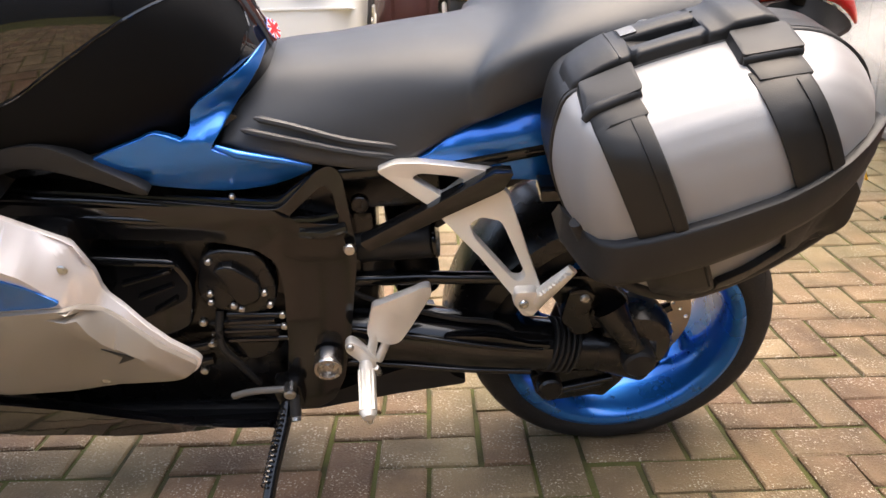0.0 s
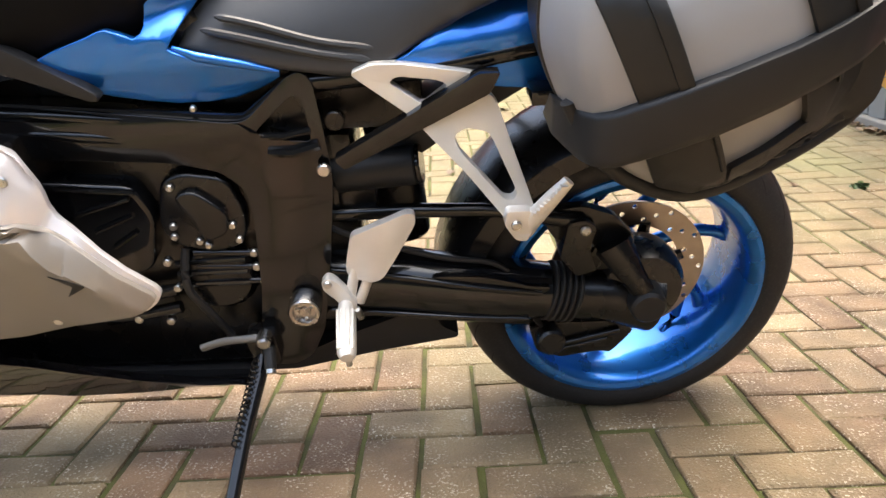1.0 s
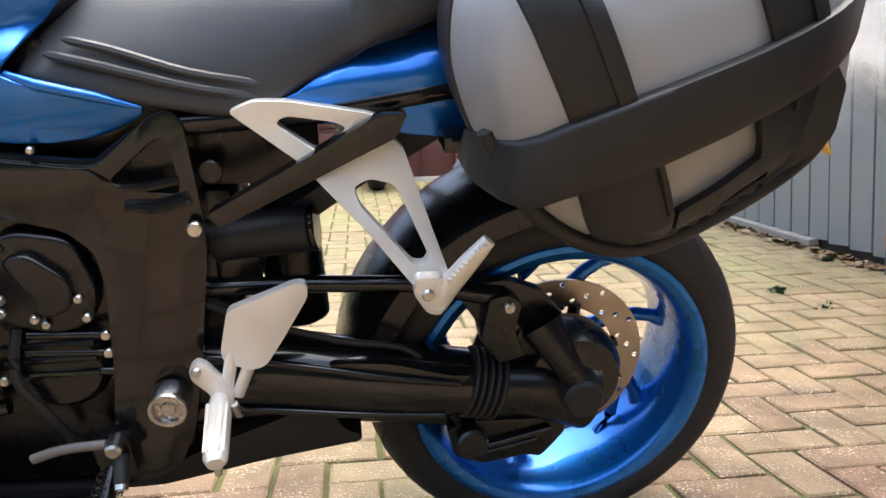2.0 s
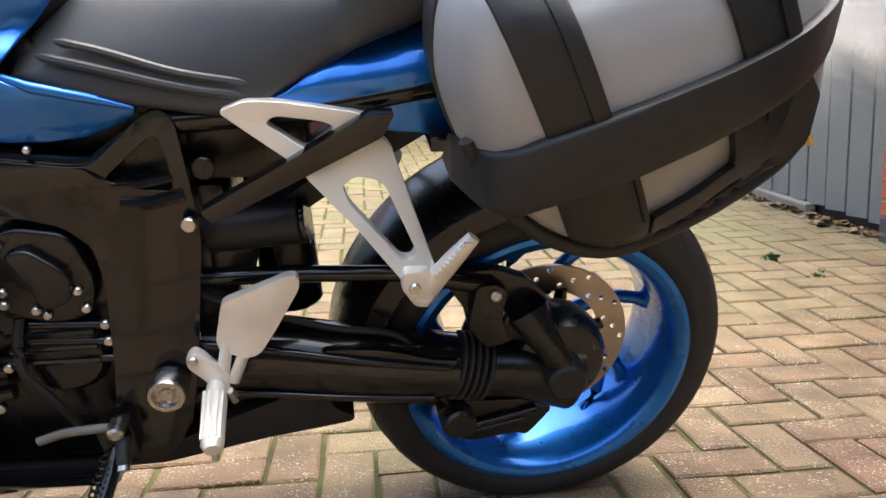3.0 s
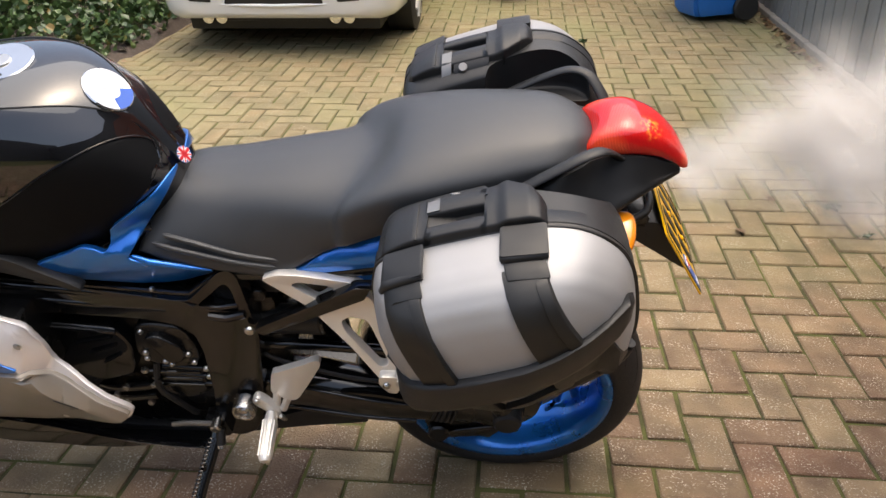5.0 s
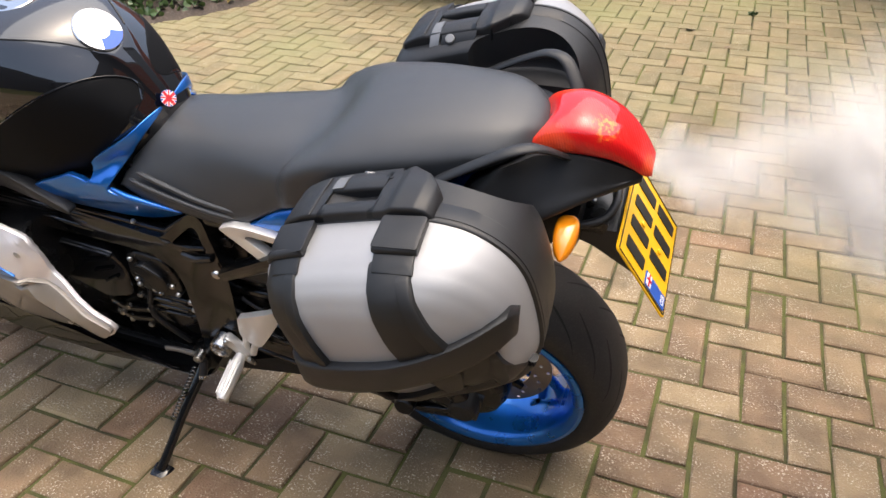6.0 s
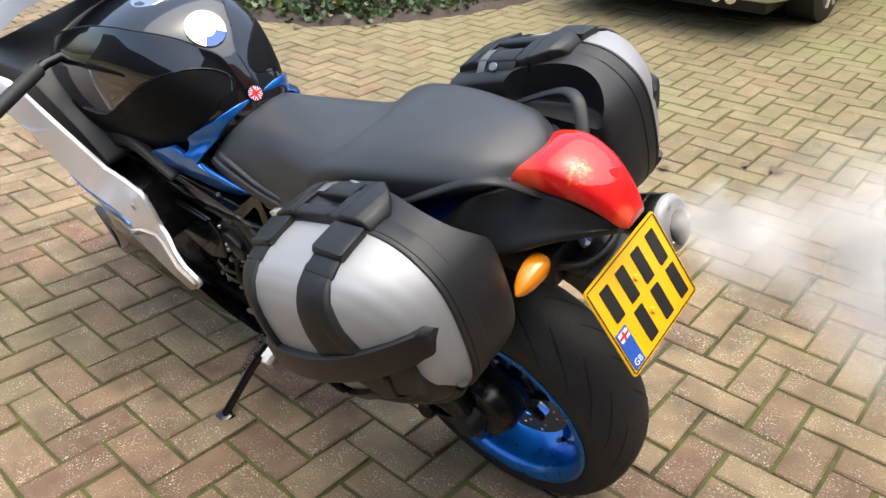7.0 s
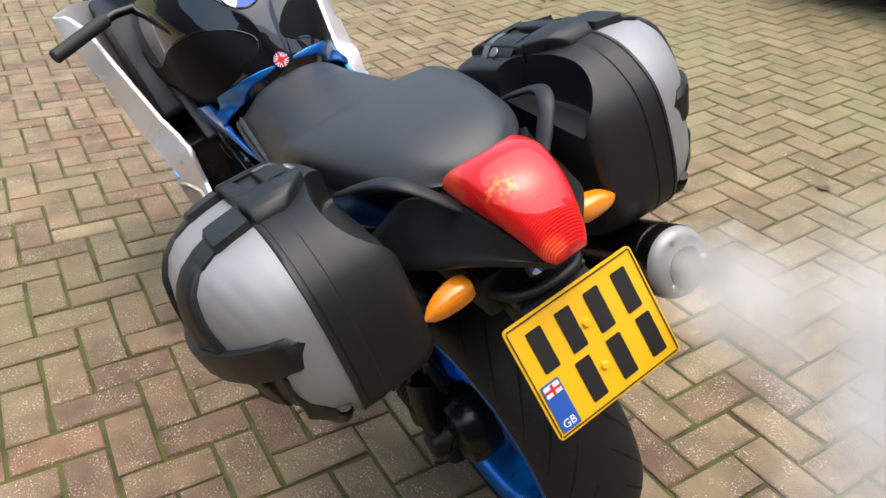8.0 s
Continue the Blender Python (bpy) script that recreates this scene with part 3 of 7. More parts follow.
for x, y, s in ((1.74, 2.99, 1.0), (1.78, 2.735, 0.5), (2.3, 3.5, 0.8), (0.86, 5.7, 0.7), (2.28, 2.3, 0.6)):
    me = leaf_cloud(int(26 * s) + 8, lambda r: Vector((r.gauss(0, 0.014), r.gauss(0, 0.014), abs(r.gauss(0.008, 0.008)))), 0.024 * s + 0.004, int(x * 100) + 900, 0.6)
    me.materials.append(M_leaf)
    wd = tagged(new("weed", me), "small green weed growing in a paver joint", "weed", "weeds in the joints")
    wd.matrix_world = pose(x, y, ground_z(x, y) - 0.002)

# ---- white coupe parked by the garages ----
car = thing("car", "white coupe parked with its tail to the drive", "car", pose(-1.34, 5.28, ground_z(0, 5.28) - 0.005, 5.1, 0, 0))
SEC = [(0.0, 0.66, 0.30, 0.62, 0.72), (0.05, 0.80, 0.27, 0.66, 0.9), (0.16, 0.87, 0.24, 0.7, 0.97), (0.4, 0.895, 0.22, 0.72, 0.99), (0.9, 0.905, 0.2, 0.74, 0.985), (1.6, 0.895, 0.2, 0.75, 0.96), (2.6, 0.89, 0.2, 0.75, 0.95), (3.4, 0.89, 0.2, 0.72, 0.9), (4.0, 0.87, 0.22, 0.66, 0.78), (4.45, 0.75, 0.28, 0.58, 0.68), (4.55, 0.6, 0.34, 0.5, 0.6)]
rings = []
for y, hw, zb, zm, zt in smooth_rows(SEC, 3):
    half = smooth_loop([(hw * 0.86, zb), (hw * 0.97, zb + 0.06), (hw, lerp(zb, zm, 0.6)), (hw * 0.985, zm), (hw * 0.93, lerp(zm, zt, 0.55)), (hw * 0.82, lerp(zm, zt, 0.93)), (hw * 0.45, zt + 0.004), (0, zt + 0.008)], 3, False)
    rings.append([(-p[0], y, p[1]) for p in half] + [(p[0], y, p[1]) for p in half[-2::-1]])
part("body", loft(rings), M_carwhite, car, "glossy white bodywork", sharp=50)
CAB = [(0.5, 0.6, 0.97, 0.98), (0.75, 0.66, 0.97, 1.07), (1.05, 0.64, 0.97, 1.22), (1.45, 0.6, 0.97, 1.34), (1.9, 0.58, 0.97, 1.38), (2.4, 0.6, 0.96, 1.35), (2.9, 0.66, 0.95, 1.16), (3.25, 0.7, 0.93, 0.96)]
rings = []
for y, hw, zb, zt in smooth_rows(CAB, 3):
    half = smooth_loop([(hw * 1.12, zb), (hw * 1.06, lerp(zb, zt, 0.4)), (hw, lerp(zb, zt, 0.85)), (hw * 0.8, zt), (0, zt + 0.02)], 3, False)
    rings.append([(-p[0], y, p[1]) for p in half] + [(p[0], y, p[1]) for p in half[-2::-1]])
part("cabin", loft(rings), M_carwhite, car, sharp=50)
gl = [[(x * hw, y, z + 0.014 - 0.02 * x * x) for x in (-1, -0.5, 0, 0.5, 1)] for y, hw, z in ((0.62, 0.6, 1.035), (0.85, 0.58, 1.13), (1.1, 0.55, 1.25), (1.35, 0.53, 1.335))]
part("rear_window", loft(gl, False, False), M_carglass, car, "dark rear window")
for s in (-1, 1):
    part("side_window", loft([[(s * (hw + 0.004), y, z) for z, hw in zs] for y, zs in ((1.15, ((1.0, 0.69), (1.12, 0.665), (1.2, 0.65))), (1.7, ((1.0, 0.665), (1.2, 0.63), (1.31, 0.6))), (2.4, ((0.99, 0.67), (1.18, 0.64), (1.29, 0.61))), (2.9, ((0.98, 0.74), (1.03, 0.72), (1.08, 0.7))))], False, False), M_carglass, car)
    for yy in (0.86, 3.6):
        c = Vector((s * 0.8, yy, 0.325))
        tyre_ = part("wheel", tube([c + Vector((-0.115, 0, 0)), c + Vector((-0.1, 0, 0)), c + Vector((0.1, 0, 0)), c + Vector((0.115, 0, 0))], [0.28, 0.325, 0.325, 0.28], 40), M_rubber, car, "black car tyre on an alloy wheel")
        rm = cyl(c + Vector((s * 0.09, 0, 0)), c + Vector((s * 0.117, 0, 0)), 0.235, seg=36)
        part("rim", rm, M_black_deep, tyre_)
        for k in range(10):
            q = 0.628 * k
            part("wheel_spoke", tube([c + Vector((s * 0.122, 0.03 * math.cos(q), 0.03 * math.sin(q))), c + Vector((s * 0.118, 0.225 * math.cos(q), 0.225 * math.sin(q)))], 0.014, 6), M_alu, tyre_)
        part("wheel_arch", tube([c + Vector((s * 0.1, 0.36 * math.cos(q), 0.36 * math.sin(q))) for q in [math.pi * k / 14 for k in range(15)]], 0.012, 6), M_ink, car)
    lens = [[(s * x, y, z) for z in zs] for x, y, zs in ((0.46, 0.035, (0.72, 0.77, 0.82)), (0.6, 0.04, (0.705, 0.77, 0.833)), (0.72, 0.075, (0.70, 0.77, 0.83)), (0.8, 0.15, (0.705, 0.76, 0.815)), (0.845, 0.24, (0.73, 0.76, 0.795)))]
    bmz = bmesh.new()
    R = [[(x, y - 0.06, z - 0.02) for x, y, z in r] for r in lens]
    loft(R, False, False, bmz)
    ext = bmesh.ops.extrude_face_region(bmz, geom=list(bmz.faces))
    for g in ext["geom"]:
        if isinstance(g, bmesh.types.BMVert):
            g.co.y += 0.08
    tl_ = part("tail_lamp", bmz, M_red, car, "red wrap-round tail lamp")
    part("lamp_divider", block(*sorted((s * 0.585, s * 0.592)), -0.0, 0.05, 0.71, 0.83, 0.001), M_ink, tl_)
    part("door_mirror", tube([(s * 0.86, 2.75, 0.98), (s * 0.97, 2.72, 1.0), (s * 1.04, 2.74, 1.0)], [0.03, 0.07, 0.05], 12), M_black_gloss, car)
    part("bumper_vent", slab(round_corners([(s * 0.62, 0.385), (s * 0.84, 0.41), (s * 0.83, 0.44), (s * 0.6, 0.42)], 0.01), 0.035, 0.12, 0.003), M_ink, car)
    for dx in (0.42, 0.52):
        part("exhaust_tip", cyl((s * dx, 0.06, 0.265), (s * dx, 0.2, 0.265), 0.042, seg=18), M_chrome, car)
part("bumper_line", slab(round_corners([(-0.8, 0.615), (0.8, 0.615), (0.86, 0.6), (-0.86, 0.6)], 0.004), -0.012, 0.1, 0.003), M_carwhite, car)
part("bumper_slot", slab(round_corners([(-0.36, 0.375), (0.36, 0.375), (0.34, 0.43), (-0.34, 0.43)], 0.015), -0.006, 0.1, 0.003), M_ink, car, "dark bumper opening")
for s in (-1, 1):
    part("bumper_slot", slab(round_corners([(s * 0.46, 0.385), (s * 0.62, 0.395), (s * 0.6, 0.43), (s * 0.45, 0.425)], 0.01), -0.004, 0.1, 0.003), M_ink, car)
part("bumper_lip", tube([(x, -0.008 + 0.12 * x * x, 0.362 + 0.02 * abs(x)) for x in (-0.66, -0.5, -0.36, -0.2, 0, 0.2, 0.36, 0.5, 0.66)], 0.012, 8), M_carwhite, car)
part("diffuser", slab(round_corners([(-0.6, 0.235), (0.6, 0.235), (0.56, 0.31), (-0.56, 0.31)], 0.02), 0.1, 0.4, 0.006), M_ink, car, "black diffuser")
part("underbody", block(-0.72, 0.72, 0.2, 4.3, 0.15, 0.3, 0.02), M_ink, car)
part("boot_lip", slab([(-0.62, 0.95), (0.62, 0.95), (0.6, 0.975), (-0.6, 0.975)], 0.06, 0.2, 0.004), M_black_gloss, car, "thin black boot spoiler")
cp = part("number_plate", block(-0.27, 0.27, -0.012, 0.03, 0.71, 0.83, 0.003), M_yellow, car, "yellow rear number plate")
for k in range(6):
    x = -0.19 + k * 0.072 + (0.035 if k > 3 else 0)
    part("letter_bar", block(x - 0.022, x + 0.022, -0.0145, -0.008, 0.733, 0.807, 0.001), M_ink, cp)
part("plate_recess", block(-0.4, 0.4, -0.002, 0.05, 0.695, 0.855, 0.006), M_carwhite, car)
part("badge", cyl((0.0, 0.03, 0.875), (0, -0.002, 0.872), 0.036, seg=24), M_plateblue, car)

# ---- second motorcycle by the garage ----
moto = thing("parked_motorcycle", "red and black motorcycle standing before the garage", "motorcycle", pose(0.24, 7.35, ground_z(0, 7.3), 3, 6, 0))
rings = [[Vector((v, r * math.cos(q), 0.31 + r * math.sin(q))) for q in (2 * math.pi * k / 40 for k in range(40))] for r, v in ((0.2, -0.07), (0.25, -0.09), (0.29, -0.07), (0.31, -0.02), (0.31, 0.02), (0.29, 0.07), (0.25, 0.09), (0.2, 0.07))]
part("rear_tyre", loft(rings, False), M_rubber, moto)
part("rear_rim", cyl((-0.06, 0, 0.31), (0.06, 0, 0.31), 0.2, seg=28), M_black_deep, moto)
rings = [[Vector((v, 1.4 + r * math.cos(q), 0.3 + r * math.sin(q))) for q in (2 * math.pi * k / 32 for k in range(32))] for r, v in ((0.2, -0.05), (0.27, -0.055), (0.3, 0), (0.27, 0.055), (0.2, 0.05))]
part("front_tyre", loft(rings, False), M_rubber, moto)
part("tail", loft([[(hw * c, y, z + h * s) for c, s in ((-1, 0), (-0.85, 0.6), (0, 1), (0.85, 0.6), (1, 0), (0.6, -0.6), (-0.6, -0.6))] for y, hw, z, h in ((-0.32, 0.04, 0.86, 0.03), (-0.2, 0.1, 0.84, 0.07), (0.05, 0.13, 0.8, 0.08), (0.3, 0.15, 0.74, 0.08))]), M_redprint, moto, "red tail fairing", sharp=60)
part("seat", block(-0.13, 0.13, 0.1, 0.6, 0.76, 0.84, 0.03), M_seat, moto)
part("tank", loft([[(hw * c, y, z + h * s) for c, s in ((-1, -0.4), (-0.9, 0.5), (0, 1), (0.9, 0.5), (1, -0.4), (0.7, -1), (-0.7, -1))] for y, hw, z, h in ((0.5, 0.12, 0.8, 0.06), (0.75, 0.19, 0.88, 0.13), (1.05, 0.17, 0.88, 0.12), (1.15, 0.1, 0.86, 0.08))]), M_redprint, moto, sharp=60)
part("engine", block(-0.18, 0.18, 0.4, 1.0, 0.3, 0.72, 0.04), M_black_deep, moto)
part("mudguard", slab(round_corners([(-0.09, 0.46), (0.09, 0.46), (0.08, 0.8), (-0.08, 0.8)], 0.02), -0.348, -0.32, 0.006), M_black_plastic, moto)
mp = part("number_plate", block(-0.105, 0.105, -0.36, -0.35, 0.48, 0.64, 0.003), M_yellow, moto, "yellow number plate")
for k in range(3):
    for r in range(2):
        part("letter_bar", block(-0.075 + k * 0.055, -0.035 + k * 0.055, -0.364, -0.358, 0.495 + r * 0.075, 0.548 + r * 0.075, 0.001), M_ink, mp)
part("muffler", tube([(0.16, 0.6, 0.35), (0.17, 0.2, 0.45), (0.18, -0.1, 0.52)], [0.03, 0.055, 0.055], 16), M_muffler, moto)
part("tail_lamp", block(-0.07, 0.07, -0.345, -0.3, 0.82, 0.86, 0.01), M_red, moto)
for s in (-1, 1):
    part("indicator", tube([(s * 0.05, -0.25, 0.8), (s * 0.16, -0.27, 0.8)], [0.008, 0.022], 10), M_orange, moto)
    part("mirror", tube([(s * 0.2, 1.0, 1.05), (s * 0.33, 0.98, 1.16), (s * 0.4, 0.98, 1.18)], [0.008, 0.03, 0.05], 10), M_black_plastic, moto)
    part("fork", cyl((s * 0.09, 1.4, 0.3), (s * 0.1, 1.15, 0.95), 0.026, seg=12), M_chrome, moto)
    part("swing_arm", tube([(s * 0.11, 0, 0.31), (s * 0.12, 0.45, 0.4)], 0.026, 10), M_alu, moto)
part("handlebar", tube([(-0.34, 1.0, 0.98), (0, 1.12, 1.0), (0.34, 1.0, 0.98)], 0.014, 10), M_black_satin, moto)

# ---- blue wheelie bin ----
bin_ = thing("wheelie_bin", "blue plastic wheelie bin against the boarding", "bin", pose(1.97, 6.5, ground_z(0, 6.5) - 0.01, 4, 0, -78))
rings = [[(sx * hx, sy * hy, z) for sx, sy in ((-1, -1), (1, -1), (1, 1), (-1, 1))] for hx, hy, z in ((0.2, 0.21, 0.05), (0.22, 0.24, 0.1), (0.27, 0.3, 0.95), (0.29, 0.32, 0.96), (0.29, 0.32, 0.99))]
bb = loft(rings)
bmesh.ops.bevel(bb, geom=[e for e in bb.edges if abs(e.verts[0].co.z - e.verts[1].co.z) > 0.03], offset=0.03, segments=2, affect="EDGES")
part("tub", bb, M_bin, bin_, "blue tapered tub")
part("lid", loft([[(sx * hx, sy * 0.33 - 0.01, z) for sx, sy in ((-1, -1), (1, -1), (1, 1), (-1, 1))] for hx, z in ((0.3, 0.99), (0.305, 1.01), (0.28, 1.05), (0.2, 1.07))]), M_bin, bin_)
for s in (-1, 1):
    part("wheel", cyl((s * 0.235, 0.16, 0.1), (s * 0.285, 0.16, 0.1), 0.1, seg=28, bevel=0.012), M_rubber, bin_)
part("axle", cyl((-0.24, 0.16, 0.1), (0.24, 0.16, 0.1), 0.012, seg=10), M_steel, bin_)

# ---- the blue motorcycle: u to its rear, v to its right, w up in its own plane ----
bike = thing("motorcycle", "blue, black and silver sports-touring motorcycle leaning on its side stand", "motorcycle", pose(0.385, 1.486, 0, 18.3, 0, 2.5))
AX = Vector((0.0, 0.0, 0.316))


def bolt(p, r=0.008, depth=0.006, parent=None, name="bolt"):
    """A hexagon-socket bolt head facing the left side."""
    p = Vector(p)
    bm = cyl(p, p - Vector((0, depth, 0)), r, r * 0.92, 14, 0.0015)
    cyl(p - Vector((0, depth - 0.0005, 0)), p - Vector((0, depth + 0.0008, 0)), r * 0.5, seg=6, bevel=0.0, bm=bm)
    return part(name, bm, M_steel, parent or bike)


# rear wheel
wheel = part("rear_wheel", lathe([(0.232, -0.083), (0.238, -0.088), (0.236, -0.094), (0.228, -0.096), (0.219, -0.092), (0.212, -0.086), (0.206, -0.07), (0.2, -0.05), (0.197, -0.02), (0.197, 0.02), (0.2, 0.05), (0.206, 0.07), (0.212, 0.086),
                                  (0.228, 0.096), (0.238, 0.088), (0.232, 0.083), (0.222, 0.078), (0.214, 0.06), (0.208, 0.0), (0.214, -0.06), (0.222, -0.078)], AX, 96, closed=True), M_blue_rim, bike, "metallic blue cast wheel rim")


def tyre_profile():
    out = [(0.225, -0.078), (0.232, -0.088), (0.245, -0.094)]
    for k in range(0, 13):
        a = math.pi * (k / 12)
        c, s = math.cos(a), math.sin(a)
        out.append((0.252 + 0.06 * s ** 0.85, -0.0975 * c))
    return out + [(0.245, 0.094), (0.232, 0.088), (0.225, 0.078), (0.215, 0.05), (0.213, 0), (0.215, -0.05)]


part("tyre", lathe(tyre_profile(), AX, 128, closed=True), M_rubber, wheel, "worn black road tyre with curved grooves", sharp=60)


def groove(a0, side, bend):
    """One dark sipe: a thin strip laid just over the tread, coloured as its groove's shade."""
    bm = bmesh.new()
    pts = []
    for k in range(9):
        t = k / 8
        c = lerp(0.25, 0.94, t) * side
        th = math.acos(max(-1, min(1, c)))
        r = 0.252 + 0.06 * math.sin(th) ** 0.85 + 0.0006
        ang = a0 + bend * (t + 0.35 * t * t)
        pts.append((r, 0.0975 * c, ang, lerp(0.0055, 0.0015, abs(2 * t - 0.8))))
    L, R = [], []
    for r, v, ang, wd in pts:
        for lst, s in ((L, -1), (R, 1)):
            q = ang + s * wd / r
            lst.append(bm.verts.new(AX + Vector((r * math.cos(q), v, r * math.sin(q)))))
    for i in range(len(L) - 1):
        bm.faces.new((L[i], L[i + 1], R[i + 1], R[i]))
    return bm


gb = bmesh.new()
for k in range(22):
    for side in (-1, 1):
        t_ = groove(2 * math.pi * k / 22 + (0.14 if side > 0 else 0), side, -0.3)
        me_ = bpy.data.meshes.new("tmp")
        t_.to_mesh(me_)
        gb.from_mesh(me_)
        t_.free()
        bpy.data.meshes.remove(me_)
part("tread_groove", gb, M_groove, wheel, "curved dark strips painted as the shade of tread grooves")


def spoke(bm, hub_, mid, rim):
    """One swept arm from hub to rim, by its angles in degrees."""
    pts, rad = [], []
    for k in range(8):
        t = k / 7
        r = lerp(0.04, 0.205, t)
        q = radians(table([(0.04, hub_), (0.15, mid), (0.205, rim)], r)[0])
        pts.append(AX + Vector((r * math.cos(q), lerp(0.008, 0.002, t), r * math.sin(q))))
        rad.append(lerp(0.015, 0.0105, t) + (0.005 if k == 7 else 0))
    return tube(pts, rad, 10, bm)


for arms in (((136, 124, 112), (130, 113, 87)), ((90, 73, 60), (40, 26, 15)), ((-8, -20, -32), (-14, -31, -57)), ((208, 196, 184), (202, 185, 159)), ((280, 268, 256), (274, 257, 231))):
    sb_ = bmesh.new()
    for arm in arms:
        spoke(sb_, *arm)
    part("spoke", sb_, M_blue_rim, wheel)
part("hub", cyl(AX + Vector((0, -0.05, 0)), AX + Vector((0, 0.07, 0)), 0.055, seg=32, bevel=0.006), M_blue_rim, wheel)


def disc_mesh():
    out = [(DC.x + 0.145 * math.cos(q), DC.z + 0.145 * math.sin(q)) for q in (2 * math.pi * k / 72 for k in range(72))]
    holes = [[(DC.x + 0.098 * math.cos(-q), DC.z + 0.098 * math.sin(-q)) for q in (2 * math.pi * k / 48 for k in range(48))]]
    for k in range(36):
        q = 2 * math.pi * k / 36
        r, rr = (0.136, 0.122, 0.109)[k % 3], 0.0048
        c = (DC.x + r * math.cos(q), DC.z + r * math.sin(q))
        holes.append([(c[0] + rr * math.cos(-p), c[1] + rr * math.sin(-p)) for p in (2 * math.pi * j / 10 for j in range(10))])
    return slab(out, -0.0225, -0.0175, 0, holes)


DC = AX + Vector((0.008, 0, 0.002))
part("brake_disc", disc_mesh(), M_disc, wheel, "drilled steel brake disc with brownish wear")
carrier = part("disc_carrier", cyl(DC + Vector((0, -0.03, 0)), DC + Vector((0, -0.016, 0)), 0.07, seg=40, bevel=0.002), M_black_deep, wheel)
for k in range(6):
    q = 2 * math.pi * k / 6 + 0.2
    part("carrier_arm", tube([DC + Vector((0.06 * math.cos(q), -0.023, 0.06 * math.sin(q))), DC + Vector((0.104 * math.cos(q + 0.1), -0.023, 0.104 * math.sin(q + 0.1)))], [0.014, 0.01], 8), M_black_deep, carrier)

# single-sided swing arm with shaft drive
part("swing_arm", tube([(-0.58, -0.10, 0.40), (-0.5, -0.105, 0.398), (-0.42, -0.112, 0.393), (-0.32, -0.12, 0.378), (-0.24, -0.122, 0.366), (-0.165, -0.12, 0.355)], [0.055, 0.057, 0.056, 0.055, 0.053, 0.05], 28), M_black_satin, bike, "black satin swing arm housing the drive shaft")
part("swing_arm_rib", slab(smooth_loop([(-0.36, 0.424), (-0.28, 0.421), (-0.2, 0.398), (-0.165, 0.392), (-0.19, 0.378), (-0.27, 0.393)], 4), -0.165, -0.125, 0.006), M_black_satin, bike)
for pts in ([(-0.56, -0.142, 0.442), (-0.48, -0.152, 0.436), (-0.38, -0.163, 0.422), (-0.28, -0.168, 0.402), (-0.18, -0.164, 0.382)], [(-0.56, -0.145, 0.362), (-0.45, -0.156, 0.356), (-0.33, -0.166, 0.345), (-0.2, -0.165, 0.33)]):
    part("swing_arm_crease", tube(smooth_loop(pts, 4, False), 0.006, 10), M_black_satin, bike)
part("lower_arm", tube([(-0.56, -0.1, 0.33), (-0.4, -0.1, 0.322), (-0.25, -0.1, 0.3), (-0.12, -0.09, 0.275)], [0.024, 0.022, 0.022, 0.024], 14), M_black_satin, bike)
gt = bmesh.new()
for k in range(5):
    u = -0.166 + k * 0.0105
    tube([(u, -0.12, 0.356 - k * 0.002), (u + 0.003, -0.12, 0.355 - k * 0.002), (u + 0.007, -0.12, 0.354 - k * 0.002), (u + 0.0104, -0.12, 0.353 - k * 0.002)], [0.047, 0.053, 0.053, 0.047], 26, gt)
part("gaiter", gt, plain("gaiter_rubber", (0.012, 0.012, 0.012), 0.6), bike, "ribbed rubber gaiter")
fd = tube([(-0.118, -0.118, 0.348), (-0.07, -0.115, 0.342), (-0.02, -0.112, 0.335), (0.02, -0.108, 0.325)], [0.047, 0.05, 0.06, 0.066], 26)
final = part("final_drive", fd, M_black_deep, bike, "black final drive housing")
part("housing_cover", lathe([(0.0, -0.15), (0.045, -0.148), (0.07, -0.138), (0.08, -0.118), (0.082, -0.09), (0.078, -0.068), (0.0, -0.068)], Vector((-0.002, 0, 0.352)), 40), M_black_deep, final)
part("neck", tube([(-0.06, -0.14, 0.455), (-0.045, -0.155, 0.43), (-0.022, -0.165, 0.395), (-0.01, -0.165, 0.375)], [0.032, 0.026, 0.02, 0.02], 18, flat=1.1), M_black_deep, final)
part("plug", cyl((-0.002, -0.14, 0.354), (-0.003, -0.192, 0.355), 0.033, 0.03, 28, 0.005), M_black_plastic, final, "round black plug")
part("drive_lug", slab(round_corners([(-0.14, 0.505), (-0.112, 0.51), (-0.092, 0.495), (-0.1, 0.45), (-0.085, 0.41), (-0.12, 0.4), (-0.15, 0.44)], 0.008, 3), -0.152, -0.11, 0.006), M_black_deep, final)
part("caliper_bracket", slab(round_corners([(-0.185, 0.515), (-0.11, 0.521), (-0.06, 0.502), (-0.022, 0.46), (-0.02, 0.4), (-0.12, 0.39), (-0.146, 0.43), (-0.152, 0.458), (-0.166, 0.478)], 0.008, 3), -0.128, -0.105, 0.005, [[(-0.1 + 0.012 * math.cos(-q), 0.44 + 0.012 * math.sin(-q)) for q in (2 * math.pi * j / 12 for j in range(12))]]), M_black_deep, final)
bolt((-0.112, -0.152, 0.492), 0.009, 0.007, final)
part("torque_arm", tube([(-0.6, -0.11, 0.523), (-0.4, -0.118, 0.527), (-0.25, -0.125, 0.522), (-0.115, -0.13, 0.497)], [0.014, 0.012, 0.012, 0.016], 14), M_black_satin, bike)
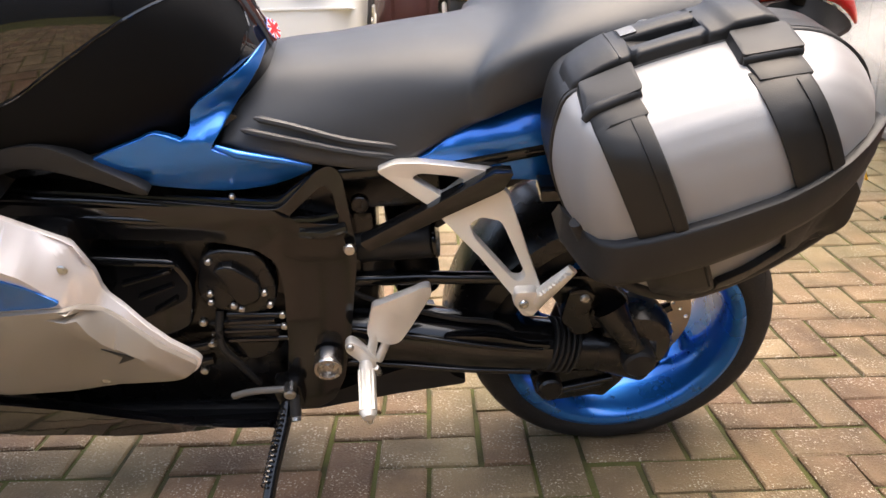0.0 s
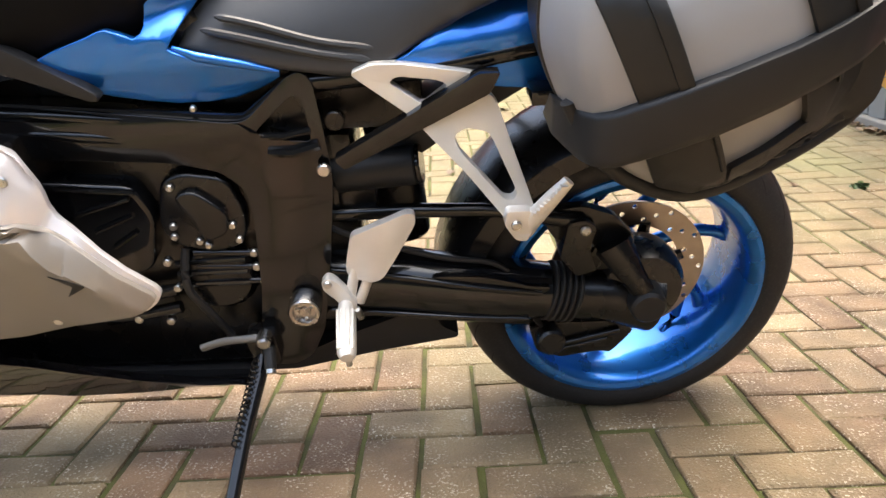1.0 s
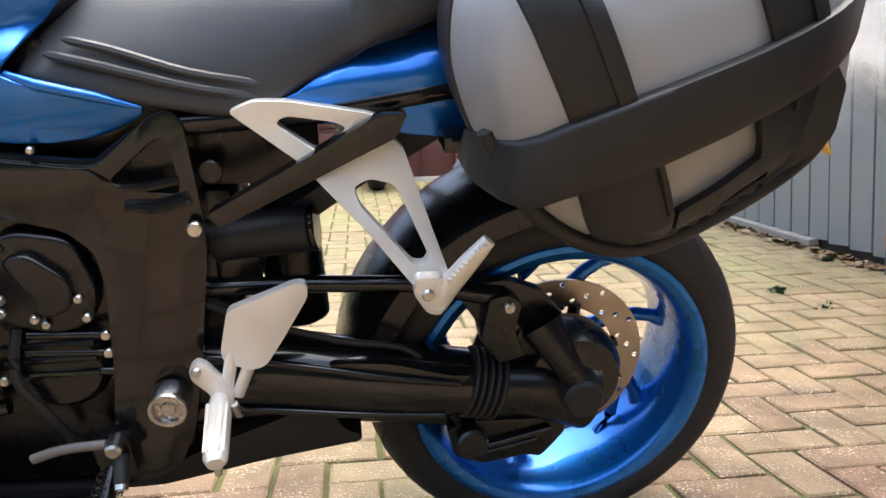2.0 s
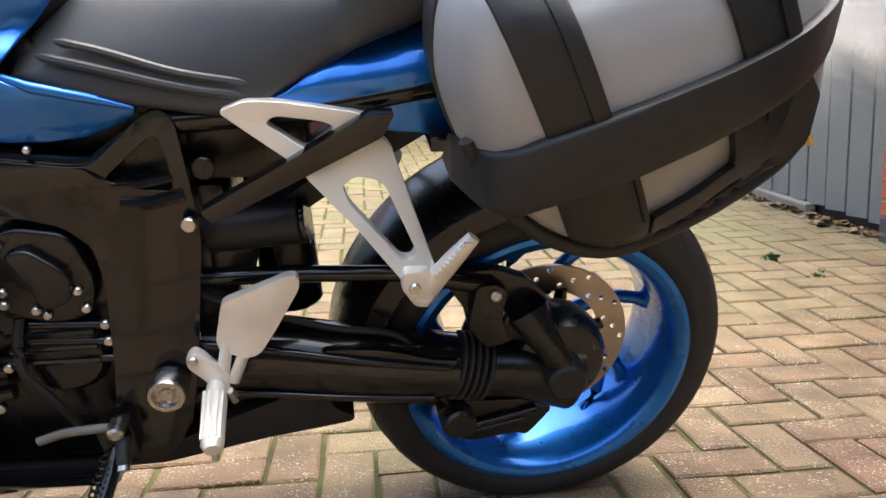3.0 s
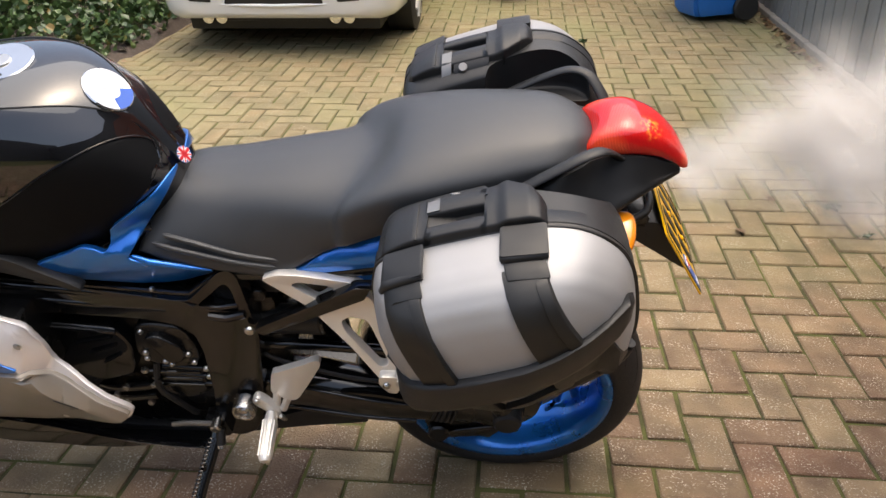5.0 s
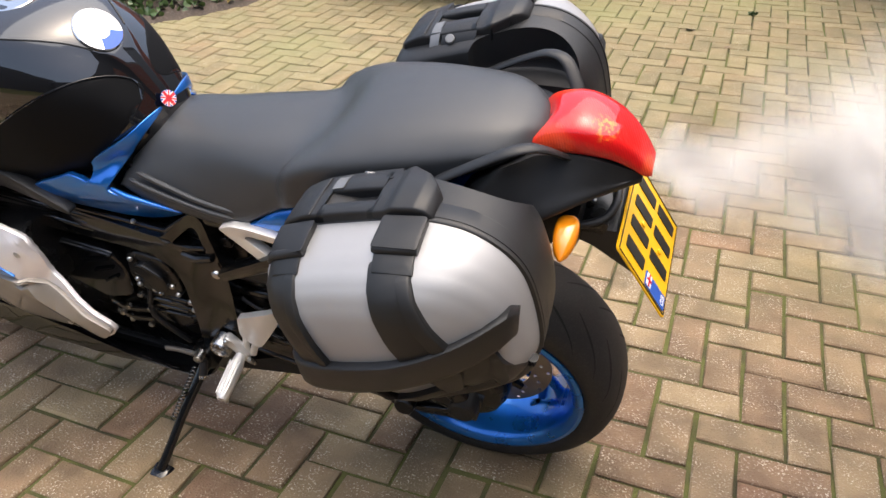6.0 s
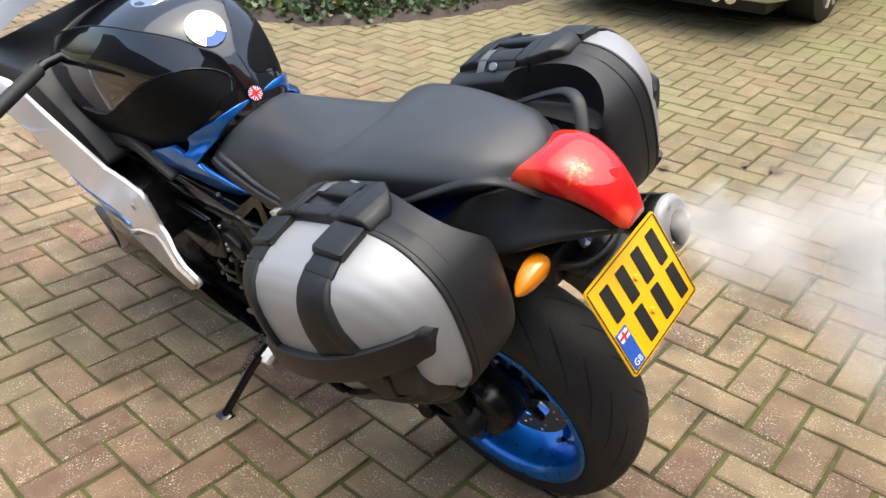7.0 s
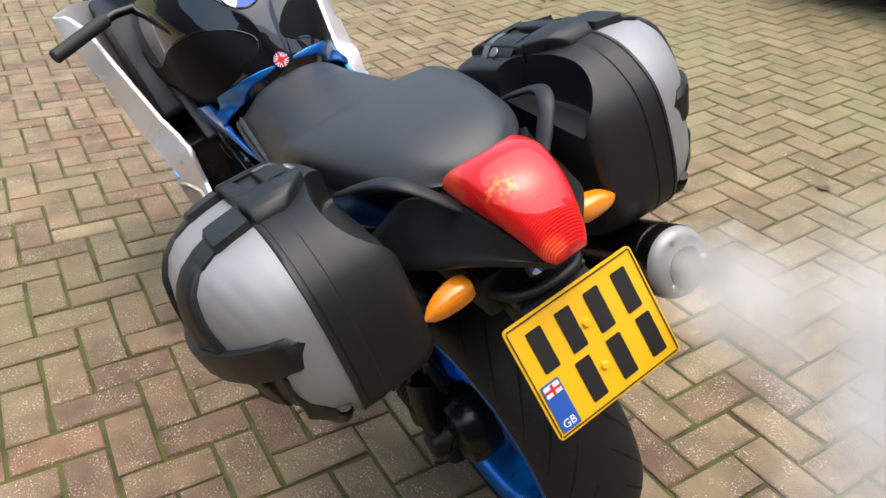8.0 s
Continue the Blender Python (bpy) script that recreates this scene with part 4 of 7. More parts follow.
ca = slab(round_corners([(-0.19, 0.275), (-0.15, 0.288), (-0.02, 0.282), (0.0, 0.26), (-0.02, 0.232), (-0.04, 0.208), (-0.06, 0.215), (-0.13, 0.205), (-0.175, 0.222)], 0.01), -0.128, -0.04, 0.006)
caliper = part("brake_caliper", ca, M_black_deep, bike, "black rear brake caliper")
part("caliper_pin", tube([(-0.135, -0.134, 0.243), (-0.03, -0.134, 0.268)], 0.006, 10), M_black_satin, caliper)
part("caliper_rib", tube([(-0.15, -0.13, 0.225), (-0.05, -0.13, 0.247)], 0.005, 10), M_black_satin, caliper)
part("piston_cap", cyl((-0.155, -0.12, 0.26), (-0.155, -0.162, 0.268), 0.024, seg=24, bevel=0.004), M_black_deep, caliper)
part("brake_hose", tube(smooth_loop([(-0.6, -0.1, 0.56), (-0.5, -0.13, 0.5), (-0.35, -0.14, 0.45), (-0.24, -0.14, 0.42), (-0.18, -0.13, 0.3), (-0.15, -0.12, 0.262)], 5, False), 0.005, 8), M_black_plastic, bike)

# hugger and rear mudguard
hr = []
for k in range(15):
    a = radians(lerp(92, 178, k / 14))
    r = 0.337
    hr.append([AX + Vector((rr * math.cos(a), v, rr * math.sin(a))) for rr, v in ((r - 0.05, -0.112), (r - 0.02, -0.108), (r - 0.003, -0.085), (r + 0.012, -0.04), (r + 0.014, 0.04), (r, 0.085), (r - 0.03, 0.108), (r - 0.033, 0.105), (r - 0.004, 0.082), (r + 0.01, 0.036), (r + 0.008, -0.036), (r - 0.006, -0.082), (r - 0.023, -0.104), (r - 0.05, -0.108))])
part("hugger", loft(hr), M_black_deep, bike, "black plastic wheel hugger")
ug = [[(u, v * k, w + dw) for v, dw in ((-0.1, 0), (-0.095, 0.035), (-0.05, 0.05), (0, 0.053), (0.05, 0.05), (0.095, 0.035), (0.1, 0), (0.09, 0), (0, 0.035), (-0.09, 0))] for u, w, k in ((-0.42, 0.58, 1.0), (-0.3, 0.66, 1.0), (-0.15, 0.75, 1.0), (0.0, 0.82, 0.95), (0.12, 0.835, 0.8), (0.2, 0.82, 0.7))]
part("under_tray", loft(ug), M_black_plastic, bike)

# main frame, left and right
FR = [(-1.1, 0.755), (-0.98, 0.75), (-0.867, 0.738), (-0.75, 0.724), (-0.637, 0.71), (-0.61, 0.71), (-0.548, 0.765), (-0.528, 0.772), (-0.513, 0.757), (-0.5, 0.64), (-0.5, 0.6), (-0.52, 0.45), (-0.54, 0.34), (-0.565, 0.285), (-0.6, 0.265), (-0.64, 0.27), (-0.645, 0.33), (-0.632, 0.43), (-0.625, 0.55), (-0.63, 0.6), (-0.66, 0.63), (-0.72, 0.648), (-0.86, 0.662), (-1.0, 0.672), (-1.1, 0.68)]
TRI = [(-0.602, 0.69), (-0.548, 0.737), (-0.537, 0.74), (-0.528, 0.728), (-0.522, 0.672), (-0.56, 0.676)]


def frame_v(u, w):
    bow = 0.012 * math.exp(-((w - 0.7) / 0.035) ** 2) * (1 if u < -0.6 else 0.3)
    return -bow - 0.012 * max(0, min(1, (0.55 - w) / 0.25)) + 0.012 * max(0, min(1, (w - 0.7) / 0.07))


frame_part = part("frame", slab(round_corners(FR, 0.012, 3), -0.158, -0.118, 0.008, [round_corners(TRI, 0.01, 3)[::-1]], frame_v, cuts=2, seg=3), M_black_satin, bike, "black satin alloy main frame")
part("frame_inner", slab([(-0.61, 0.68), (-0.53, 0.75), (-0.51, 0.66), (-0.56, 0.665)], -0.128, -0.118, 0.001), M_black_deep, frame_part)
part("frame_rib", tube([(-0.596, -0.155, 0.683), (-0.56, -0.158, 0.682), (-0.522, -0.158, 0.69)], 0.006, 8), M_black_satin, frame_part)
part("frame_rib", tube([(-0.585, -0.16, 0.66), (-0.55, -0.164, 0.658), (-0.512, -0.162, 0.668)], 0.008, 8), M_black_satin, frame_part)
part("frame_edge", tube([(-1.05, -0.15, 0.757), (-0.86, -0.15, 0.737), (-0.635, -0.148, 0.711), (-0.612, -0.148, 0.711), (-0.53, -0.135, 0.771)], 0.005, 8), M_black_satin, frame_part)
part("frame_bead", tube(smooth_loop([(-1.05, -0.15, 0.742), (-0.95, -0.153, 0.734), (-0.86, -0.153, 0.725), (-0.75, -0.153, 0.712), (-0.64, -0.15, 0.699)], 4, False), 0.011, 12), M_black_satin, frame_part)
part("frame_bead", tube(smooth_loop([(-0.94, -0.154, 0.703), (-0.88, -0.162, 0.703), (-0.82, -0.163, 0.697), (-0.765, -0.156, 0.685)], 4, False), [0.003] + [0.009] * 11 + [0.003], 12), M_black_satin, frame_part)
for p, r in (((-0.528, -0.138, 0.748), 0.0095), ((-0.509, -0.168, 0.632), 0.0105), ((-0.636, -0.155, 0.704), 0.006), ((-0.68, -0.15, 0.728), 0.005)):
    bolt(p, r, 0.008, frame_part)
part("lug", cyl((-0.49, -0.12, 0.69), (-0.49, -0.135, 0.69), 0.015, seg=20), M_black_deep, frame_part)
part("frame_right", slab(round_corners(FR, 0.012, 3), 0.12, 0.155, 0.008), M_black_satin, bike)
part("pivot_cap", lathe([(0, -0.2), (0.008, -0.2), (0.01, -0.197), (0.0175, -0.1965), (0.019, -0.204), (0.0235, -0.2045), (0.026, -0.201), (0.026, -0.17), (0, -0.17)], Vector((-0.564, 0, 0.398)), 36), M_muffler, bike, "round alloy pivot cap")
for k in range(3):
    q = 0.6 + 2.094 * k
    bolt((-0.564 + 0.0135 * math.cos(q), -0.197, 0.398 + 0.0135 * math.sin(q)), 0.0028, 0.002)

# engine and gearbox behind the frame
eng = part("engine", slab(round_corners([(-1.25, 0.7), (-0.66, 0.66), (-0.6, 0.62), (-0.55, 0.4), (-0.55, 0.27), (-0.64, 0.24), (-1.0, 0.25), (-1.25, 0.3)], 0.03, 4), -0.125, 0.13, 0.012), M_black_deep, bike, "black engine and gearbox castings")
part("gear_cover", slab(round_corners([(-0.752, 0.618), (-0.72, 0.632), (-0.655, 0.62), (-0.635, 0.55), (-0.645, 0.505), (-0.69, 0.49), (-0.745, 0.505), (-0.77, 0.54)], 0.02, 4), -0.158, -0.11, 0.008, seg=3), M_black_deep, eng)
part("cover_boss", slab(round_corners([(-0.735, 0.6), (-0.705, 0.61), (-0.66, 0.57), (-0.665, 0.53), (-0.7, 0.52)], 0.015, 4), -0.172, -0.15, 0.006, seg=3), M_black_deep, eng)
for p in ((-0.737, 0.611), (-0.658, 0.542), (-0.652, 0.516), (-0.7, 0.509), (-0.712, 0.517), (-0.748, 0.527), (-0.746, 0.545)):
    bolt((p[0], -0.158, p[1]), 0.0065, 0.007, eng)
for k, (u, w) in enumerate(((-0.64, 0.486), (-0.632, 0.432), (-0.64, 0.46))):
    part("stud", cyl((u - 0.09, -0.15, w + 0.004), (u, -0.152, w), 0.0065, seg=12), M_black_satin, eng)
    bolt((u + 0.004, -0.15, w), 0.0075, 0.008, eng)
part("clutch_case", cyl((-0.70, -0.155, 0.44), (-0.7, -0.11, 0.44), 0.062, seg=36, bevel=0.01), M_black_deep, eng)
for k in range(3):
    part("case_rib", tube([(-0.76, -0.155, 0.475 - 0.02 * k), (-0.65, -0.157, 0.478 - 0.022 * k)], 0.005, 8), M_black_satin, eng)
cov = slab(round_corners([(-0.93, 0.63), (-0.79, 0.615), (-0.77, 0.56), (-0.79, 0.47), (-0.87, 0.44), (-0.98, 0.5)], 0.02, 4), -0.16, -0.1, 0.01, seg=3)
cov_ob = part("side_cover", cov, M_black_satin, eng)
for k in range(3):
    part("cover_fin", tube([(-0.88 + 0.02 * k, -0.164, 0.575 - 0.03 * k), (-0.8, -0.163, 0.597 - 0.028 * k)], 0.004, 8), M_black_satin, cov_ob)
part("cover_fin", tube([(-0.93, -0.16, 0.622), (-0.79, -0.16, 0.606)], 0.005, 8), M_black_satin, cov_ob)
for p in ((-0.765, 0.43), (-0.83, 0.42), (-0.86, 0.39), (-0.79, 0.365), (-0.84, 0.372), (-0.77, 0.48)):
    bolt((p[0], -0.15, p[1]), 0.0075, 0.012, eng)
for k, w in enumerate((0.41, 0.375)):
    part("oil_pipe", tube(smooth_loop([(-0.9, -0.13, w - 0.02), (-0.84, -0.15, w), (-0.77, -0.15, w + 0.012)], 3, False), 0.011, 10), M_black_satin, eng)
part("hose", tube(smooth_loop([(-0.74, -0.15, 0.5), (-0.745, -0.17, 0.44), (-0.72, -0.165, 0.38), (-0.7, -0.15, 0.32)], 5, False), 0.007, 8), M_black_plastic, eng)
part("gear_lever", tube(smooth_loop([(-0.74, -0.19, 0.33), (-0.7, -0.195, 0.345), (-0.645, -0.2, 0.352)], 4, False), [0.007] * 9, 10, flat=0.8), M_latch, bike, "grey gear lever")
part("lever_end", cyl((-0.635, -0.185, 0.35), (-0.635, -0.215, 0.348), 0.011, seg=18, bevel=0.003), M_steel, bike)
part("lever_rubber", cyl((-0.63, -0.2, 0.335), (-0.628, -0.225, 0.305), 0.01, seg=16, bevel=0.003), M_black_plastic, bike)
part("stud", cyl((-0.628, -0.222, 0.308), (-0.6275, -0.23, 0.3), 0.009, seg=14), M_steel, bike)

# starter motor, shock and muffler pipe seen above the swing arm
st = part("starter_motor", cyl((-0.5, -0.1, 0.59), (-0.372, -0.118, 0.607), 0.031, seg=28, bevel=0.004), M_black_plastic, bike)
part("end_cap", cyl((-0.374, -0.118, 0.607), (-0.366, -0.119, 0.608), 0.0315, seg=28, bevel=0.002), M_black_satin, st)
part("shock_body", cyl((-0.42, 0.0, 0.72), (-0.4, 0.0, 0.42), 0.045, seg=24), M_black_deep, bike)
part("battery_box", block(-0.62, -0.36, -0.1, 0.1, 0.66, 0.83, 0.012), M_black_deep, bike)
part("gearbox_rear", block(-0.6, -0.47, -0.11, 0.1, 0.28, 0.66, 0.015), M_black_deep, bike)
part("link_block", block(-0.5, -0.44, -0.115, -0.03, 0.53, 0.575, 0.008), M_black_deep, bike)

# alloy footrest hanger with its two openings
HG = [(-0.46, 0.772), (-0.43, 0.784), (-0.39, 0.783), (-0.3, 0.768), (-0.272, 0.757), (-0.285, 0.745), (-0.27, 0.735), (-0.258, 0.72), (-0.225, 0.61), (-0.196, 0.515), (-0.2, 0.49), (-0.212, 0.476), (-0.225, 0.482), (-0.24, 0.51), (-0.3, 0.6), (-0.36, 0.678), (-0.372, 0.698)]
H1 = [(-0.408, 0.758), (-0.395, 0.766), (-0.34, 0.758), (-0.325, 0.75), (-0.36, 0.72)]
H2 = [(-0.318, 0.668), (-0.3, 0.68), (-0.27, 0.671), (-0.262, 0.655), (-0.226, 0.56), (-0.232, 0.548), (-0.245, 0.55), (-0.31, 0.64)]


def mirrored(ob):
    """A copy of a left part's mesh for the right side."""
    bm = bmesh.new()
    bm.from_mesh(ob.data)
    for v in bm.verts:
        v.co.y *= -1
    return bm


def hanger_v(u, w):
    return -0.08 * max(0, min(1, (0.75 - w) / 0.28)) ** 1.2


hm_ = slab(round_corners(HG, 0.008, 3), -0.17, -0.15, 0.007, [round_corners(h, 0.008, 3)[::-1] for h in (H1, H2)], cuts=1, seg=3)
for v in hm_.verts:
    d = hanger_v(v.co.x, v.co.z)
    v.co += Vector((0.14 * d, d, -0.86 * d))
hanger = part("footrest_hanger", hm_, M_alu, bike, "cast aluminium footrest hanger")
part("footrest_hanger", mirrored(hanger), M_alu, bike, "cast aluminium footrest hanger")
part("clevis", slab(round_corners([(-0.252, 0.588), (-0.217, 0.588), (-0.21, 0.563), (-0.22, 0.535), (-0.238, 0.538), (-0.255, 0.565)], 0.006, 3), -0.245, -0.222, 0.005), M_alu, hanger)
bolt((-0.238, -0.245, 0.566), 0.008, 0.006, hanger)
pg = tube([(-0.224, -0.23, 0.545), (-0.214, -0.238, 0.57), (-0.188, -0.248, 0.61), (-0.168, -0.251, 0.636)], [0.013, 0.014, 0.012, 0.009], 12, flat=0.75)
peg2 = part("passenger_footrest", pg, M_alu, hanger, "folded alloy passenger footrest")
for k in range(9):
    t = k / 8
    p = Vector((-0.203, -0.242, 0.585)).lerp(Vector((-0.168, -0.251, 0.63)), t)
    part("tooth", block(p.x - 0.013, p.x - 0.003, p.y - 0.012, p.y + 0.006, p.z - 0.003, p.z + 0.003, 0.001), M_alu, peg2)
part("subframe_strut", slab(round_corners([(-0.492, 0.655), (-0.478, 0.638), (-0.27, 0.742), (-0.255, 0.772), (-0.285, 0.772)], 0.006, 3), -0.19, -0.165, 0.004), M_black_satin, bike)
part("subframe_rail", tube([(-0.52, -0.13, 0.75), (-0.35, -0.14, 0.765), (-0.2, -0.14, 0.79), (-0.05, -0.12, 0.84), (0.08, -0.09, 0.9)], 0.016, 12), M_black_satin, bike)
part("subframe_rail", tube([(-0.52, 0.13, 0.75), (-0.35, 0.14, 0.765), (-0.2, 0.14, 0.79), (-0.05, 0.12, 0.84), (0.08, 0.09, 0.9)], 0.016, 12), M_black_satin, bike)
part("case_bracket", block(-0.215, -0.16, -0.2, -0.15, 0.725, 0.745, 0.004), M_black_satin, bike)

# rider's footrest and heel guard
hb = slab(round_corners([(-0.53, 0.462), (-0.52, 0.472), (-0.508, 0.465), (-0.49, 0.44), (-0.478, 0.42), (-0.482, 0.4), (-0.5, 0.398), (-0.508, 0.425), (-0.528, 0.447)], 0.006, 3), -0.215, -0.195, 0.004)
rest = part("rider_footrest_bracket", hb, M_alu, bike, "polished alloy footrest bracket")
bolt((-0.52, -0.215, 0.46), 0.007, 0.005, rest)
fp = part("rider_footrest", tube([(-0.497, -0.212, 0.418), (-0.495, -0.24, 0.413), (-0.492, -0.31, 0.402), (-0.491, -0.318, 0.4)], [0.011, 0.0155, 0.0145, 0.01], 14, flat=1.0), M_alu, rest, "ribbed alloy footrest")
for k in range(-2, 3):
    part("rib", tube([(-0.496 + 0.006 * k, -0.235, 0.428 - abs(k) * 0.0012), (-0.493 + 0.0055 * k, -0.312, 0.416 - abs(k) * 0.0012)], 0.002, 6), M_alu, fp)
part("feeler", cyl((-0.491, -0.308, 0.395), (-0.49, -0.309, 0.378), 0.005, seg=10), M_steel, fp)
GU = [(u, w - 0.025) for u, w in [(-0.48, 0.555), (-0.472, 0.562), (-0.4, 0.587), (-0.382, 0.583), (-0.381, 0.565), (-0.41, 0.52), (-0.437, 0.482), (-0.455, 0.476), (-0.488, 0.484), (-0.492, 0.5)]]
part("heel_guard", slab(round_corners(GU, 0.01, 4), -0.194, -0.178, 0.005, vfun=lambda u, w: -0.012 * math.exp(-((u + 0.44) / 0.04) ** 2) + 0.012 * max(0, (u + 0.43) / 0.05), cuts=1, seg=3), M_alu, rest, "brushed alloy heel guard")
part("guard_arm", tube([(-0.475, -0.192, 0.485), (-0.483, -0.196, 0.45), (-0.49, -0.2, 0.415)], 0.0085, 10, flat=0.7), M_alu, rest)
part("guard_arm", tube([(-0.442, -0.19, 0.485), (-0.46, -0.195, 0.45), (-0.476, -0.2, 0.412)], 0.0085, 10, flat=0.7), M_alu, rest)
part("peg_spring", cyl((-0.48, -0.215, 0.41), (-0.475, -0.205, 0.385), 0.006, seg=10), M_steel, rest)

# side stand
ss = part("side_stand", tube([(-0.645, -0.17, 0.305), (-0.655, -0.215, 0.275), (-0.672, -0.28, 0.23), (-0.688, -0.35, 0.175), (-0.698, -0.398, 0.14)], [0.016, 0.013, 0.0115, 0.011, 0.012], 14), M_black_satin, bike, "black side stand carrying the bike")
part("stand_foot", slab(smooth_loop([(-0.725, 0.131), (-0.715, 0.141), (-0.685, 0.141), (-0.672, 0.131), (-0.69, 0.1285), (-0.715, 0.1285)], 4), -0.42, -0.385, 0.003), M_black_satin, ss)
part("stand_stub", tube([(-0.66, -0.24, 0.26), (-0.672, -0.262, 0.262)], 0.005, 8), M_black_satin, ss)
part("stand_bracket", slab(round_corners([(-0.67, 0.345), (-0.62, 0.35), (-0.615, 0.29), (-0.66, 0.28)], 0.01), -0.19, -0.15, 0.005), M_black_deep, bike)
sp = bmesh.new()
coil = [Vector((-0.652 - 0.0325 * k / 120, -0.215 - 0.1 * k / 120, 0.315 - 0.085 * k / 120)) + Vector((0.0055 * math.cos(k * 0.785), 0, 0.0055 * math.sin(k * 0.785))) for k in range(121)]
part("stand_spring", tube(coil, 0.0017, 5, sp), M_black_satin, bike, "coiled stand spring")

# belly pan
BP = [(-1.5, 0.4), (-1.2, 0.345), (-1.02, 0.315), (-0.95, 0.3), (-0.85, 0.28), (-0.75, 0.262), (-0.68, 0.258), (-0.655, 0.235), (-0.66, 0.215), (-0.83, 0.208), (-1.0, 0.212), (-1.2, 0.225), (-1.4, 0.27)]
pan_ = slab(round_corners(BP, 0.012, 3), -0.185, -0.165, 0.006, vfun=lambda u, w: -0.02 * math.exp(-((w - 0.27) / 0.05) ** 2) + 0.06 * max(0, (0.25 - w) / 0.05), cuts=1)
part("belly_pan", pan_, M_black_gloss, bike, "gloss black belly pan")
part("belly_pan_floor", slab(round_corners([(-1.45, 0.27), (-0.66, 0.225), (-0.66, 0.205), (-1.3, 0.2)], 0.01), -0.13, 0.13, 0.008), M_black_plastic, bike)
part("exhaust_cover", slab(round_corners([(-0.66, 0.225), (-0.52, 0.29), (-0.4, 0.335), (-0.36, 0.332), (-0.345, 0.3), (-0.315, 0.282), (-0.32, 0.274), (-0.45, 0.255), (-0.6, 0.225)], 0.01), -0.135, -0.05, 0.006), M_black_plastic, bike, "black plastic lower cover")
part("lower_frame", block(-0.66, -0.36, -0.1, 0.1, 0.24, 0.3, 0.02), M_black_deep, bike)

# side fairings
FA = [(-0.905, 0.72), (-0.888, 0.698), (-0.876, 0.66), (-0.873, 0.627), (-0.855, 0.607), (-0.752, 0.512), (-0.746, 0.5), (-0.755, 0.485), (-0.78, 0.47), (-0.88, 0.436), (-0.98, 0.406), (-1.1, 0.388), (-1.3, 0.4), (-1.5, 0.48), (-1.62, 0.62), (-1.66, 0.74), (-1.6, 0.88), (-1.5, 0.95), (-1.36, 1.01), (-1.2, 1.03), (-1.12, 1.0), (-1.05, 0.885), (-0.98, 0.775), (-0.935, 0.737)]


FEDGE = [(-1.2, 1.04), (-1.12, 1.0), (-1.05, 0.885), (-0.98, 0.775), (-0.935, 0.737), (-0.9, 0.71), (-0.876, 0.66), (-0.87, 0.62), (-0.75, 0.51)]
FRIDGE = [(-1.6, -0.33), (-1.3, -0.36), (-1.1, -0.332), (-0.9, -0.288), (-0.8, -0.283), (-0.74, -0.271)]
FTURN = [(-1.2, 0.035), (-1.1, 0.04), (-0.95, 0.052), (-0.9, 0.054), (-0.85, 0.036), (-0.8, 0.01), (-0.74, 0.0)]


def fairing_v(u, w):
    """A band along the rear edge turns in; below its ridge the side tucks under."""
    p, d = Vector((u, w)), 9.0
    for a, b in zip(FEDGE, FEDGE[1:]):
        a, b = Vector(a), Vector(b)
        k = max(0, min(1, (p - a).dot(b - a) / (b - a).length_squared))
        d = min(d, (p - a.lerp(b, k)).length)
    v = table(FRIDGE, u)[0] + 0.2 * max(0, (-1.25 - u) / 0.4) ** 2
    return v + table(FTURN, u)[0] * (1 - min(1, d / 0.038)) + 0.42 * max(0, min(d, 0.4) - 0.036)


def fine_outline(pts, r, n, step=0.035):
    """The outline with its corners rounded and its long sides cut up."""
    loop = [Vector((p[0], p[1])) for p in round_corners(pts, r, n)]
    out = []
    for a, b in zip(loop, loop[1:] + loop[:1]):
        k = max(1, int((b - a).length / step))
        out += [a.lerp(b, i / k) for i in range(k)]
    return out


for side, nm in ((1, "fairing"), (-1, "fairing")):
    fa = slab(fine_outline(FA, 0.02, 4), 0.0, 0.01, 0.004, vfun=fairing_v, cuts=7)
    if side < 0:
        for v in fa.verts:
            v.co.y *= -1
    f_ob = part(nm, fa, M_white, bike, "pale metallic side fairing")
    sg = slab(fine_outline([(-1.0, 0.618), (-0.91, 0.637), (-0.863, 0.6), (-0.805, 0.55), (-0.757, 0.507), (-0.752, 0.499), (-0.759, 0.489), (-0.782, 0.474), (-0.88, 0.44), (-0.98, 0.41), (-1.1, 0.394), (-1.3, 0.41), (-1.4, 0.48), (-1.3, 0.56)], 0.012, 3), -0.01, 0.002, 0.002, vfun=fairing_v, cuts=7)
    bl = slab(fine_outline([(-1.4, 0.73), (-1.05, 0.72), (-0.985, 0.7), (-0.912, 0.646), (-0.93, 0.636), (-1.01, 0.62), (-1.3, 0.58), (-1.4, 0.56)], 0.01, 3), -0.003, 0.002, 0.002, vfun=fairing_v, cuts=7)
    for b_ in (sg, bl):
        if side < 0:
            for v in b_.verts:
                v.co.y *= -1
    part("lower_panel", sg, M_silver, f_ob, "silver lower panel")
    part("vent_recess", bl, M_blue, f_ob, "blue recess")
    if side > 0:
        part("panel_step", slab(round_corners([(-0.872, 0.508), (-0.835, 0.535), (-0.845, 0.54), (-0.885, 0.552), (-0.855, 0.533)], 0.003, 2), -0.0115, -0.003, 0.001, vfun=fairing_v), M_ink, f_ob)
        bolt((-0.908, -0.002 + fairing_v(-0.908, 0.685), 0.685), 0.008, 0.003, f_ob)
        bolt((-0.915, -0.006 + fairing_v(-0.915, 0.45), 0.447), 0.009, 0.003, f_ob)

